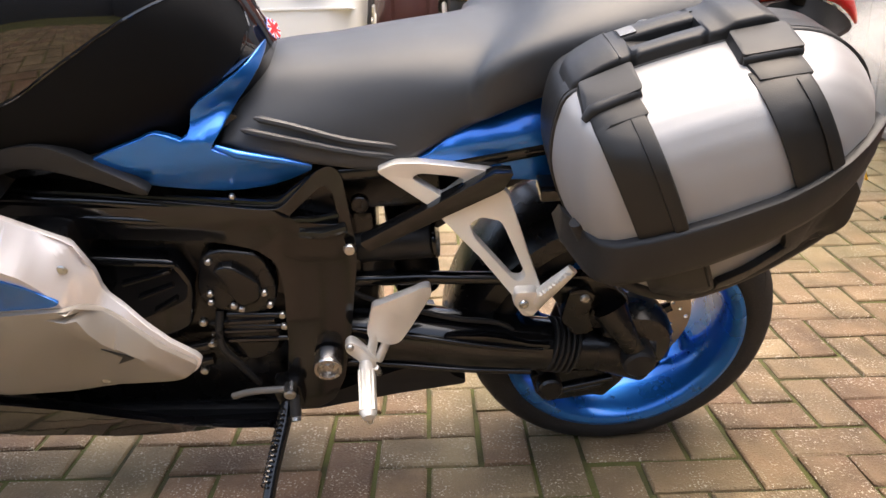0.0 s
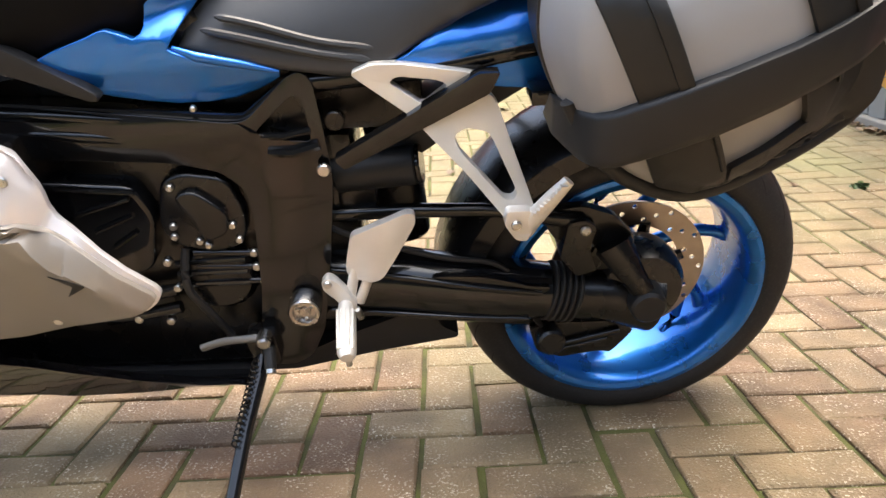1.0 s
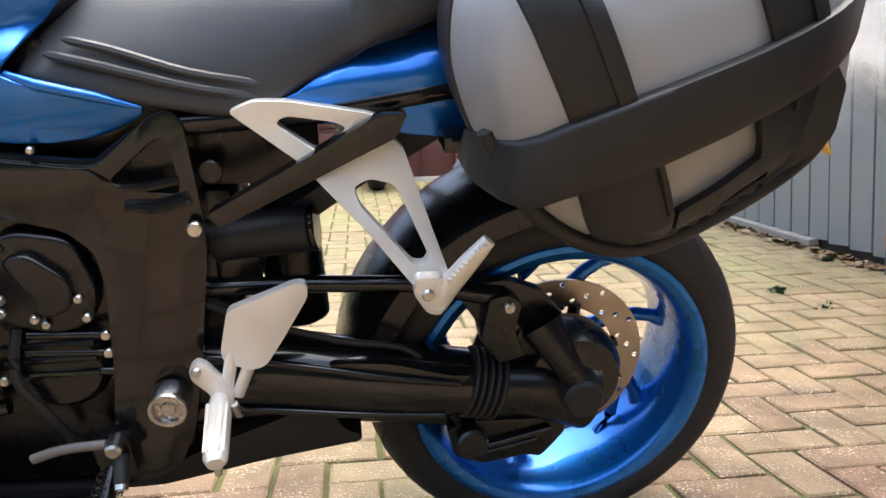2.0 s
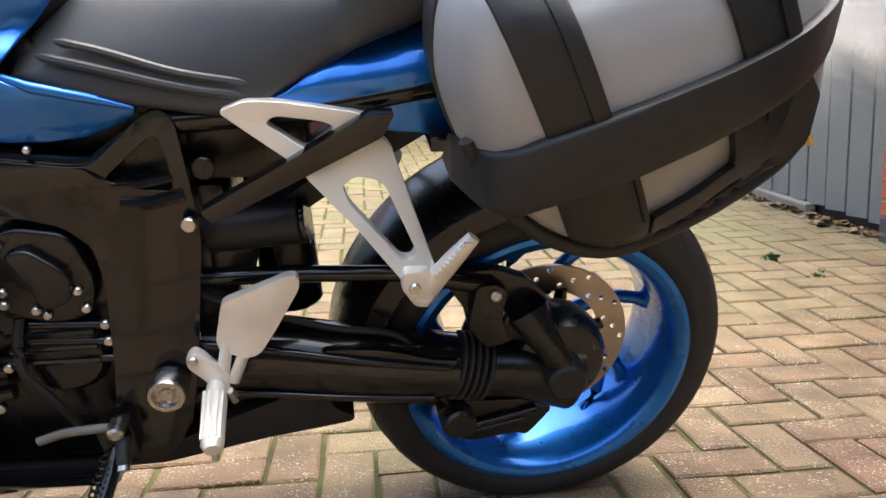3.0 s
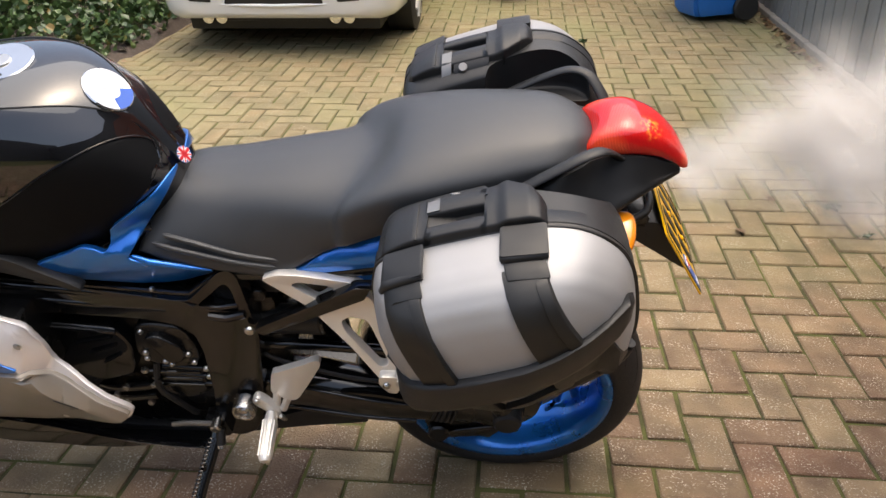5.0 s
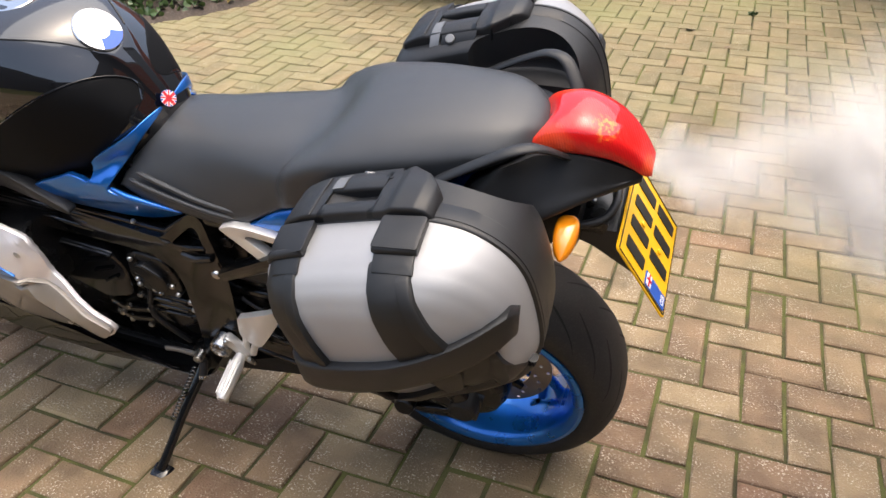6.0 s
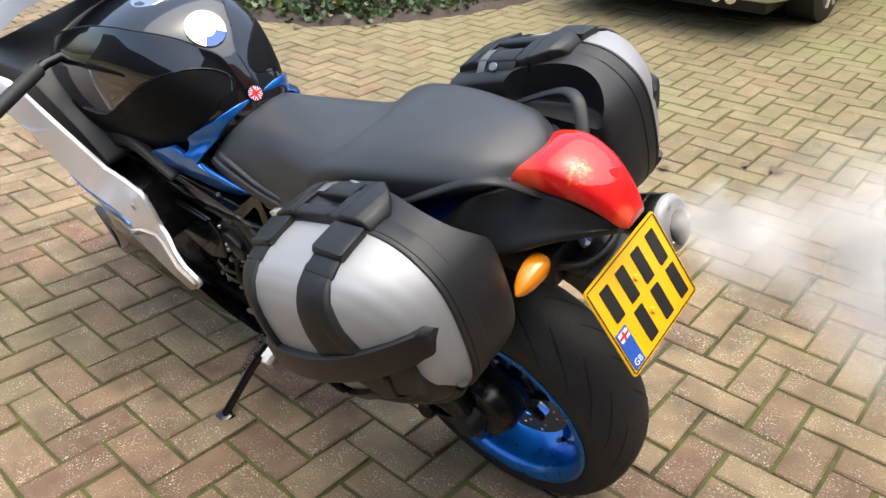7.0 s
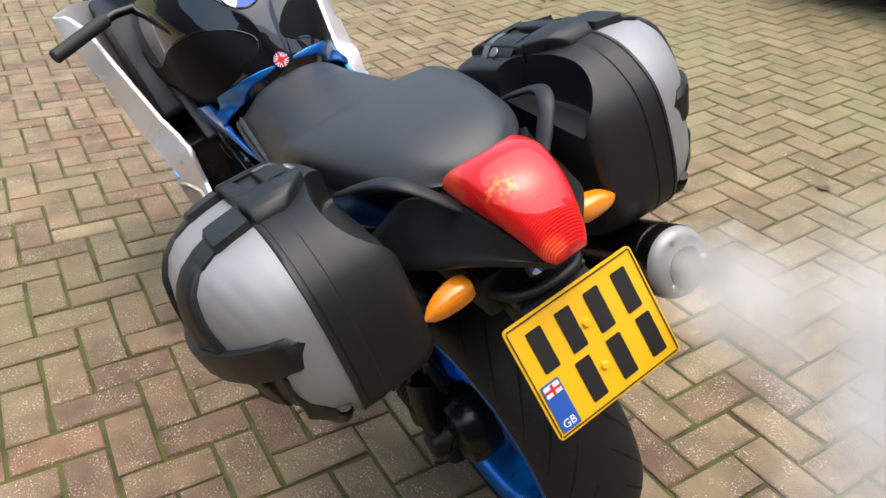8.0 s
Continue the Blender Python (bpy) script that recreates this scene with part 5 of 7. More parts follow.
# tank cover
TK = [(-1.32, 0.97, 0.11, 0.95, 0.17, 0.78), (-1.2, 1.04, 0.125, 1.02, 0.19, 0.78), (-1.08, 1.085, 0.13, 1.06, 0.2, 0.775), (-0.98, 1.108, 0.13, 1.085, 0.197, 0.775), (-0.88, 1.118, 0.125, 1.098, 0.187, 0.785), (-0.8, 1.113, 0.11, 1.095, 0.175, 0.8), (-0.75, 1.1, 0.088, 1.084, 0.158, 0.815), (-0.715, 1.08, 0.065, 1.067, 0.142, 0.828), (-0.685, 1.05, 0.044, 1.042, 0.125, 0.835), (-0.662, 1.015, 0.026, 1.01, 0.108, 0.845), (-0.64, 0.972, 0.021, 0.968, 0.09, 0.85), (-0.622, 0.934, 0.018, 0.93, 0.07, 0.86), (-0.61, 0.905, 0.014, 0.9, 0.05, 0.86)]


def tank_ring(u, wt, hs, ws, hm, wb):
    """Vertical flank, a sloping shoulder and a flat top with a crease between."""
    wm = wb + (ws - wb) * 0.45
    half = smooth_loop([(hm * 0.8, wb), (hm * 0.97, lerp(wb, wm, 0.5)), (hm, wm), (lerp(hm, hs, 0.22), lerp(wm, ws, 0.6)), (hs, ws)], 4, False)
    half += [Vector((hs * 0.97, ws + 0.0015)), Vector((hs * 0.66, lerp(ws, wt, 0.6))), Vector((hs * 0.33, lerp(ws, wt, 0.9))), Vector((0, wt))]
    return [(u, -p[0], p[1]) for p in half] + [(u, p[0], p[1]) for p in half[-2::-1]]


tank = part("tank_cover", loft([tank_ring(*r) for r in smooth_rows(TK, 4)]), M_black_gloss, bike, "gloss black tank cover", sharp=45)


def skin_v(ring, rows, u, w):
    """Left surface of a lofted skin at a height."""
    us = [r[0] for r in rows]
    u = max(us[0], min(us[-1], u))
    k = max(0, min(len(us) - 2, sum(1 for x in us if x <= u) - 1))
    t = (u - us[k]) / max(1e-9, us[k + 1] - us[k])
    half = [(lerp(a[2], b[2], t), lerp(a[1], b[1], t)) for a, b in zip(ring(*rows[k]), ring(*rows[k + 1]))]
    half = half[:len(half) // 2 + 1]
    if w <= half[0][0]:
        return half[0][1]
    for (w0, v0), (w1, v1) in zip(half, half[1:]):
        if w0 <= w <= w1:
            return lerp(v0, v1, (w - w0) / max(1e-9, w1 - w0))
    return half[-1][1]


TKD = smooth_rows(TK, 4)


def tank_v(u, w, proud=0.003):
    """The cover's left surface at a height."""
    return skin_v(tank_ring, TKD, u, w) - proud


# matt knee pads below an arched edge
KNEE = [(-1.2, 0.84), (-1.18, 0.91), (-1.05, 0.9), (-0.95, 0.905), (-0.86, 0.955), (-0.78, 1.0), (-0.72, 1.02), (-0.68, 1.015), (-0.65, 0.985), (-0.635, 0.95), (-0.645, 0.925), (-0.69, 0.885), (-0.72, 0.845), (-0.76, 0.825), (-0.85, 0.815), (-0.95, 0.81)]
for s in (-1, 1):
    kp = slab(smooth_loop(KNEE, 3), -0.003, 0.003, 0.001, vfun=lambda u, w: tank_v(u, w, 0.0), cuts=7)
    if s > 0:
        for v in kp.verts:
            v.co.y *= -1
    part("knee_pad", kp, M_knee, tank, "matt black knee pad", sharp=70)
part("knee_edge", tube([(p[0], tank_v(p[0], p[1], 0.002), p[1]) for p in smooth_loop(KNEE[2:10], 4, False)], 0.0022, 6), M_black_gloss, tank)

# blue side panel under the tank, running up between tank and seat
BLUE = [(-0.875, 0.805), (-0.79, 0.838), (-0.765, 0.845), (-0.733, 0.832), (-0.72, 0.845), (-0.715, 0.87), (-0.69, 0.888), (-0.65, 0.908), (-0.624, 0.924), (-0.617, 0.918), (-0.623, 0.903), (-0.656, 0.863), (-0.69, 0.822), (-0.69, 0.812), (-0.66, 0.8), (-0.6, 0.785), (-0.555, 0.772), (-0.57, 0.755), (-0.62, 0.735), (-0.7, 0.733), (-0.78, 0.752), (-0.83, 0.775)]


def blue_v(u, w):
    base = lerp(-0.14, -0.165, max(0, min(1, (-0.6 - u) / 0.25)))
    if w > 0.83:
        base = lerp(base, tank_v(u, w, 0.0), max(0, min(1, (w - 0.83) / 0.03)))
    return base + 0.02 * max(0, min(1, (0.79 - w) / 0.05))


for s in (-1, 1):
    bp_ = slab(smooth_loop(BLUE, 2), -0.008, 0.004, 0.002, vfun=lambda u, w: blue_v(u, w) - 0.007, cuts=6)
    if s > 0:
        for v in bp_.verts:
            v.co.y *= -1
    part("side_panel", bp_, M_blue, bike, "metallic blue side panel", sharp=60)
part("side_panel_ridge", tube([(-0.69, -0.155, 0.814), (-0.66, -0.158, 0.802), (-0.6, -0.154, 0.787), (-0.556, -0.147, 0.773)], [0.004, 0.007, 0.006, 0.003], 10), M_blue, bike)
part("rubber_trim", slab(smooth_loop([(-1.05, 0.82), (-0.95, 0.845), (-0.9, 0.84), (-0.85, 0.81), (-0.79, 0.77), (-0.8, 0.76), (-0.87, 0.79), (-0.95, 0.81), (-1.05, 0.78)], 3), -0.195, -0.17, 0.008), M_black_plastic, bike)

part("side_filler", slab(round_corners([(-1.1, 0.68), (-1.1, 0.86), (-0.7, 0.86), (-0.56, 0.79), (-0.5, 0.76), (-0.55, 0.68)], 0.01, 2), -0.112, 0.112, 0.004), M_black_deep, bike)

# seat
ST = [(-0.695, 0.80, 0.80, 0.10, 0.79, 0.128), (-0.68, 0.84, 0.83, 0.11, 0.80, 0.137), (-0.64, 0.884, 0.854, 0.108, 0.792, 0.146), (-0.6, 0.9, 0.868, 0.105, 0.785, 0.15), (-0.52, 0.907, 0.879, 0.106, 0.772, 0.154), (-0.45, 0.917, 0.888, 0.112, 0.764, 0.155), (-0.4, 0.924, 0.894, 0.118, 0.782, 0.153), (-0.36, 0.929, 0.899, 0.124, 0.806, 0.15), (-0.335, 0.933, 0.903, 0.128, 0.82, 0.148), (-0.318, 0.937, 0.908, 0.133, 0.83, 0.149), (-0.304, 0.942, 0.915, 0.145, 0.838, 0.156), (-0.288, 0.949, 0.925, 0.153, 0.846, 0.16), (-0.25, 0.966, 0.946, 0.156, 0.862, 0.16), (-0.19, 0.99, 0.964, 0.153, 0.884, 0.157), (-0.1, 1.01, 0.979, 0.142, 0.912, 0.146), (-0.02, 1.02, 0.988, 0.126, 0.934, 0.13), (0.05, 1.021, 0.995, 0.108, 0.955, 0.112), (0.09, 1.014, 0.993, 0.087, 0.965, 0.092), (0.115, 1.003, 0.988, 0.06, 0.972, 0.066), (0.13, 0.99, 0.98, 0.035, 0.972, 0.04)]


def seat_ring(u, wt, we, he, wb, hb_):
    half = smooth_loop([(hb_ - 0.012, wb - 0.004), (hb_, wb + 0.008), (lerp(hb_, he, 0.45) + 0.004, lerp(wb, we, 0.55)), (he, we - 0.004), (he * 0.72, lerp(we, wt, 0.62)), (he * 0.36, lerp(we, wt, 0.93)), (0, wt)], 4, False)
    return [(u, -p[0], p[1]) for p in half] + [(u, p[0], p[1]) for p in half[-2::-1]]


def seat_front(p):
    """The pillion cushion's front edge bows back towards the middle."""
    u, v, w = p
    return (u + 0.05 * max(0, 1 - (v / 0.145) ** 2) * math.exp(-((u + 0.31) / 0.08) ** 2), v, w)


seat = part("seat", loft([[seat_front(p) for p in seat_ring(*r)] for r in smooth_rows(ST, 5)]), M_seat, bike, "black grained vinyl dual seat", sharp=55)
for k in range(2):
    part("seat_rib", tube(smooth_loop([(-0.652 + 0.02 * k, -0.139 + 0.006 * k, 0.832 + 0.015 * k), (-0.6 + 0.02 * k, -0.1475 + 0.007 * k, 0.822 + 0.014 * k), (-0.5, -0.152 + 0.006 * k, 0.797 + 0.015 * k), (-0.43 + 0.01 * k, -0.152 + 0.004 * k, 0.786 + 0.013 * k)], 4, False), [0.002] + [0.0055] * 11 + [0.002], 8), M_seat, seat)

part("seat_base", loft([[(u, v * table([(-0.3, 1.0), (-0.15, 0.8), (0.0, 0.6), (0.06, 0.5)], u)[0], w + dw) for v, dw in ((-0.12, -0.05), (-0.122, 0), (-0.06, 0.012), (0.06, 0.012), (0.122, 0), (0.12, -0.05))] for u, w in ((-0.52, 0.79), (-0.4, 0.81), (-0.3, 0.855), (-0.15, 0.9), (0.0, 0.935), (0.06, 0.94))]), M_black_deep, bike)

# tail: blue flanks, black lower tail, lamp
TB = [(-0.42, 0.765), (-0.38, 0.79), (-0.3, 0.842), (-0.2, 0.888), (-0.1, 0.92), (0.0, 0.945), (0.08, 0.965), (0.075, 0.925), (0.0, 0.84), (-0.1, 0.765), (-0.2, 0.73), (-0.3, 0.745)]


def tail_v(u, w):
    """A steep lower face under a crease, above it a face that leans in."""
    crease = table([(-0.42, 0.79), (-0.2, 0.825), (0.0, 0.875), (0.08, 0.91)], u)[0]
    return -(0.15 - 0.06 * max(0, (u + 0.2) / 0.3)) + 1.4 * max(0, w - crease) + 0.12 * max(0, crease - w)


for s in (-1, 1):
    tb = slab(smooth_loop(TB, 2), -0.006, 0.006, 0.003, vfun=tail_v, cuts=5)
    if s > 0:
        for v in tb.verts:
            v.co.y *= -1
    part("tail_panel", tb, M_blue, bike, "metallic blue tail panel", sharp=60)
def tail_ring(u, wt, hs, ws, hm, wb):
    """A flank that leans out from the shoulder to a lower edge and then tucks in."""
    half = smooth_loop([(hm * 0.55, wb - 0.012), (hm * 0.93, wb), (hm, wb + 0.012), (lerp(hm, hs, 0.35), lerp(wb, ws, 0.42)), (lerp(hm, hs, 0.8), lerp(wb, ws, 0.8)), (hs, ws)], 4, False)
    half += [Vector((hs * 0.6, lerp(ws, wt, 0.6))), Vector((0, wt))]
    return [(u, -p[0], p[1]) for p in half] + [(u, p[0], p[1]) for p in half[-2::-1]]


TA = [(-0.007, 0.89, 0.105, 0.93, 0.15, 0.838), (0.03, 0.93, 0.11, 0.965, 0.165, 0.853), (0.09, 0.96, 0.096, 0.974, 0.155, 0.866), (0.15, 0.968, 0.073, 0.977, 0.13, 0.884), (0.21, 0.968, 0.066, 0.972, 0.1, 0.908), (0.26, 0.938, 0.046, 0.946, 0.056, 0.91), (0.286, 0.92, 0.031, 0.926, 0.036, 0.913)]
part("lower_tail", loft([[(u + max(0.0, (0.12 - u) / 0.16) * 1.0 * (w - 0.88), v, w) for u, v, w in tail_ring(*r)] for r in smooth_rows(TA, 5)]), M_black_plastic, bike, "black plastic lower tail", sharp=50)
TL = [(0.098, 0.99, 0, 0, 0.058, 0.965), (0.115, 1.01, 0, 0, 0.063, 0.971), (0.145, 1.022, 0, 0, 0.066, 0.974), (0.19, 1.026, 0, 0, 0.066, 0.976), (0.235, 1.009, 0, 0, 0.057, 0.966), (0.268, 0.982, 0, 0, 0.045, 0.945), (0.288, 0.955, 0, 0, 0.036, 0.927), (0.3, 0.935, 0, 0, 0.025, 0.92)]


def lamp_ring(u, wt, hs, ws, hm, wb):
    half = smooth_loop([(hm * 0.96, wb), (hm, lerp(wb, wt, 0.15)), (hm * 0.97, lerp(wb, wt, 0.42)), (hm * 0.84, lerp(wb, wt, 0.74)), (hm * 0.6, lerp(wb, wt, 0.9)), (hm * 0.3, lerp(wb, wt, 0.98)), (0, wt)], 4, False)
    return [(u, -p[0], p[1]) for p in half] + [(u, p[0], p[1]) for p in half[-2::-1]]


part("tail_lamp", loft([[(u + 0.03 * (1 - (v / 0.07) ** 2) * max(0.0, (0.19 - u) / 0.092), v, w) for u, v, w in lamp_ring(*r)] for r in smooth_rows(TL, 5)]), M_lens, bike, "glossy red tail lamp lens", sharp=60)
for s in (-1, 1):
    part("grab_rail", tube(smooth_loop([(u, s * v, w) for u, v, w in ((-0.13, 0.132, 0.888), (-0.05, 0.155, 0.94), (0.0, 0.154, 0.97), (0.06, 0.146, 1.004), (0.1, 0.136, 1.022), (0.13, 0.12, 1.022), (0.15, 0.098, 1.003), (0.162, 0.08, 0.984), (0.17, 0.066, 0.97))], 4, False), [0.0045] * 8 + [0.0052] * 25, 16, flat=2.3), M_black_plastic, bike, "black moulded grab rail")
part("badge", cyl((0.196, 0.0, 0.828), (0.208, 0.0, 0.839), 0.017, seg=28), M_ink, bike, "dark round badge with white and blue quarters")
for q, mt in ((0.4, M_whiteprint), (1.97, M_plateblue), (3.54, M_whiteprint), (5.11, M_plateblue)):
    bm = bmesh.new()
    ax, ay = Vector((0, 1, 0)), Vector((-0.676, 0, 0.737))
    c0 = Vector((0.2085, 0.0, 0.8395))
    vs = [bm.verts.new(c0)] + [bm.verts.new(c0 + 0.0105 * (ax * math.cos(q + 1.57 * k / 5) + ay * math.sin(q + 1.57 * k / 5))) for k in range(6)]
    for k in range(1, 6):
        bm.faces.new((vs[0], vs[k], vs[k + 1]))
    part("badge_quarter", bm, mt, bike)
# plate holder, number plate and indicators
part("holder_lip", tube(smooth_loop([(0.165, -0.072, 0.828), (0.205, -0.07, 0.836), (0.238, -0.05, 0.84), (0.25, 0.0, 0.841), (0.238, 0.05, 0.836), (0.205, 0.064, 0.834), (0.165, 0.068, 0.828)], 4, False), 0.0075, 10), M_black_plastic, bike, "black moulded lip round the badge")
part("holder_floor", slab(round_corners([(0.16, 0.81), (0.205, 0.832), (0.245, 0.834), (0.24, 0.81)], 0.004, 2), -0.06, 0.06, 0.004), M_black_deep, bike)
part("tail_underside", block(0.0, 0.2, -0.085, 0.085, 0.79, 0.868, 0.012), M_black_plastic, bike)
part("plate_holder", slab(round_corners([(0.16, 0.826), (0.215, 0.822), (0.262, 0.822), (0.335, 0.71), (0.325, 0.705), (0.22, 0.78), (0.17, 0.8)], 0.01), -0.06, 0.06, 0.006), M_black_plastic, bike, "black number plate bracket")
pm = Matrix.Translation((0.309, 0.006, 0.757)) @ Matrix(((0.0, -0.508, 0.861), (1.0, 0.0, 0.0), (0.0, 0.861, 0.508))).to_4x4()


def flat_plate(w, h, t, r, m):
    bm = slab(round_corners([(-w / 2, -h / 2), (w / 2, -h / 2), (w / 2, h / 2), (-w / 2, h / 2)], r, 4), 0, -t, 0)
    for v in bm.verts:
        v.co = m @ Vector((v.co.x, v.co.z, -v.co.y))
    return bm


plate = part("number_plate", flat_plate(0.229, 0.178, 0.003, 0.008, pm), M_yellow, bike, "yellow two-line rear number plate")


def on_plate(name, x, y, w, h, material, lift=0.0036, label="", rot=0.0, owner=None):
    return part(name, flat_plate(w, h, 0.0012, min(w, h) * 0.1, pm @ Matrix.Translation((x, y, lift)) @ Matrix.Rotation(rot, 4, "Z")), material, owner or plate, label)


for x in (-0.083, -0.028, 0.028, 0.083):
    on_plate("letter_bar", x * 0.92 + 0.002, 0.036, 0.026, 0.064, M_ink, label="plain dark bar" if x == -0.083 else "")
for x in (-0.045, 0.012, 0.068):
    on_plate("letter_bar", x + 0.014, -0.04, 0.026, 0.064, M_ink)
on_plate("country_band", -0.09, -0.044, 0.032, 0.074, M_plateblue, label="blue country band")
for k_, (x, y, w_, h_, mt) in enumerate(((-0.09, -0.018, 0.026, 0.016, M_whiteprint), (-0.09, -0.018, 0.026, 0.004, M_redprint), (-0.09, -0.018, 0.004, 0.016, M_redprint))):
    on_plate("band_flag", x, y, w_, h_, mt, 0.005 + 0.0006 * k_)
for x, y in ((0.0, 0.031), (-0.004, -0.036)):
    part("plate_screw", cyl(pm @ Vector((x, y, 0.003)), pm @ Vector((x, y, 0.0075)), 0.006, seg=14), M_yellow, plate)
cu = bpy.data.curves.new("band_letters", "FONT")
cu.body, cu.size, cu.align_x, cu.extrude = "GB", 0.017, "CENTER", 0.0004
tmp_ = new("band_letters_tmp", cu)
bpy.context.view_layer.update()
gm = bpy.data.meshes.new_from_object(tmp_.evaluated_get(bpy.context.evaluated_depsgraph_get()))
bpy.data.objects.remove(tmp_)
gm.transform(pm @ Matrix.Translation((-0.09, -0.076, 0.0055)))
gm.materials.append(M_whiteprint)
gl_ = new("band_letters", gm)
gl_.parent = plate
on_plate("border_line", 0, 0.0845, 0.218, 0.0016, M_ink)
on_plate("border_line", 0, -0.0845, 0.218, 0.0016, M_ink)
on_plate("border_line", -0.1105, 0, 0.0016, 0.166, M_ink)
on_plate("border_line", 0.1105, 0, 0.0016, 0.166, M_ink)
for s in (-1, 1):
    stalk = part("indicator", tube([(0.17, s * 0.06, 0.845), (0.175, s * 0.1, 0.855)], 0.009, 10), M_black_plastic, bike, "amber indicator on a short black stalk")
    c = Vector((0.18, s * 0.138, 0.863))
    rings = []
    for k in range(9):
        t = k / 8
        r = table([(0, 0.82), (0.06, 1.0), (0.35, 1.02), (0.65, 0.86), (0.85, 0.58), (0.96, 0.3), (1, 0.12)], t)[0]
        rings.append([(c.x + 0.02 * r * math.copysign(abs(math.cos(q)) ** 0.75, math.cos(q)) + 0.006, c.y + s * lerp(-0.04, 0.036, t), c.z + 0.02 * r * math.copysign(abs(math.sin(q)) ** 0.75, math.sin(q)) - 0.012 * t * t) for q in (2 * math.pi * j / 18 for j in range(18))])
    part("lens", loft(rings), M_orange, stalk, "glossy amber lens")

# muffler on the right side
mf = part("muffler", tube([(-0.3, 0.11, 0.27), (-0.24, 0.14, 0.33), (-0.16, 0.18, 0.45), (-0.08, 0.205, 0.565), (0.1, 0.216, 0.658), (0.225, 0.223, 0.71)], [0.028, 0.03, 0.038, 0.056, 0.062, 0.058], 28), M_sooty, bike, "brushed steel muffler")
part("end_band", tube([(0.218, 0.223, 0.7035), (0.222, 0.223, 0.705), (0.25, 0.2235, 0.7165), (0.254, 0.2236, 0.718)], [0.056, 0.0595, 0.0595, 0.0575], 32), M_sooty, mf)
cap_ = part("end_cap", tube([(0.248, 0.2235, 0.7157), (0.256, 0.2237, 0.719), (0.264, 0.224, 0.7222), (0.269, 0.224, 0.7242), (0.268, 0.224, 0.7238)], [0.0585, 0.0578, 0.054, 0.046, 0.033], 32), M_case, mf, "dull alloy end cap")
part("outlet", tube([(0.24, 0.226, 0.7), (0.262, 0.2275, 0.7095), (0.274, 0.228, 0.7145), (0.2745, 0.228, 0.7147), (0.268, 0.2278, 0.712), (0.24, 0.226, 0.7)], [0.034, 0.035, 0.035, 0.032, 0.031, 0.029], 28), M_ink, cap_, "sooty outlet pipe")
for q in (1.75, 3.85, 5.95):
    e_ = Vector((0.264, 0.224, 0.7225)) + 0.041 * (Vector((0, 1, 0)) * math.cos(q) + Vector((-0.4, 0, 0.917)) * math.sin(q))
    part("rivet", cyl(e_, e_ + Vector((0.006, 0, 0.0026)), 0.0065, seg=12), M_steel, cap_)

# controls and nose at the front
part("clip_on_bar", tube([(-1.12, -0.12, 1.0), (-1.08, -0.22, 1.02), (-1.03, -0.35, 1.01)], 0.012, 12), M_black_satin, bike)
part("grip", cyl((-1.07, -0.24, 1.02), (-1.015, -0.39, 1.005), 0.017, seg=18, bevel=0.003), M_rubber, bike)
part("fairing_liner", block(-1.15, -0.915, -0.235, 0.235, 0.53, 0.71, 0.02), M_black_deep, bike)
part("top_yoke", block(-1.2, -1.1, -0.14, 0.14, 0.98, 1.02, 0.012), M_black_satin, bike)
part("inner_panel", slab(round_corners([(-1.5, 0.98), (-1.2, 0.99), (-1.05, 0.86), (-0.98, 0.77), (-1.1, 0.72), (-1.5, 0.8)], 0.02), -0.24, 0.24, 0.02), M_black_plastic, bike)
sc = [[(u, v, w + 0.0 - 1.6 * v * v) for v in (-0.19, -0.12, -0.06, 0, 0.06, 0.12, 0.19)] for u, w in ((-1.55, 1.0), (-1.45, 1.08), (-1.35, 1.15), (-1.25, 1.2))]
part("windscreen", loft(sc, cap=False, closed=False), M_carglass, bike, "tinted windscreen")
fw = Vector((-1.571, 0, 0.30))
fwheel = part("front_wheel", lathe([(0.2, -0.045), (0.235, -0.05), (0.23, 0), (0.235, 0.05), (0.2, 0.045), (0.2, -0.045)], fw, 64), M_blue_rim, bike, "blue front wheel with black tyre")
part("tyre", lathe([(0.22, -0.05), (0.25, -0.06), (0.28, -0.048), (0.297, -0.02), (0.3, 0), (0.297, 0.02), (0.28, 0.048), (0.25, 0.06), (0.22, 0.05)], fw, 72), M_rubber, fwheel)
for k in range(5):
    q = 2 * math.pi * k / 5
    part("spoke", tube([fw + Vector((0.03 * math.cos(q), 0, 0.03 * math.sin(q))), fw + Vector((0.21 * math.cos(q), 0, 0.21 * math.sin(q)))], 0.014, 8), M_blue_rim, fwheel)
for s in (-1, 1):
    part("fork_leg", cyl((-1.571, s * 0.085, 0.3), (-1.4, s * 0.1, 0.75), 0.028, seg=16), M_black_satin, bike)
part("nose", loft([[(u, v * k, 0.78 + 0.17 * math.cos(a) * k2) for v, a in ((0.26 * math.sin(q), q) for q in (2 * math.pi * j / 20 for j in range(20)))] for u, k, k2 in ((-1.35, 0.95, 1.0), (-1.5, 0.9, 1.0), (-1.62, 0.7, 0.85), (-1.7, 0.4, 0.5))]), M_white, bike, "pale nose fairing")

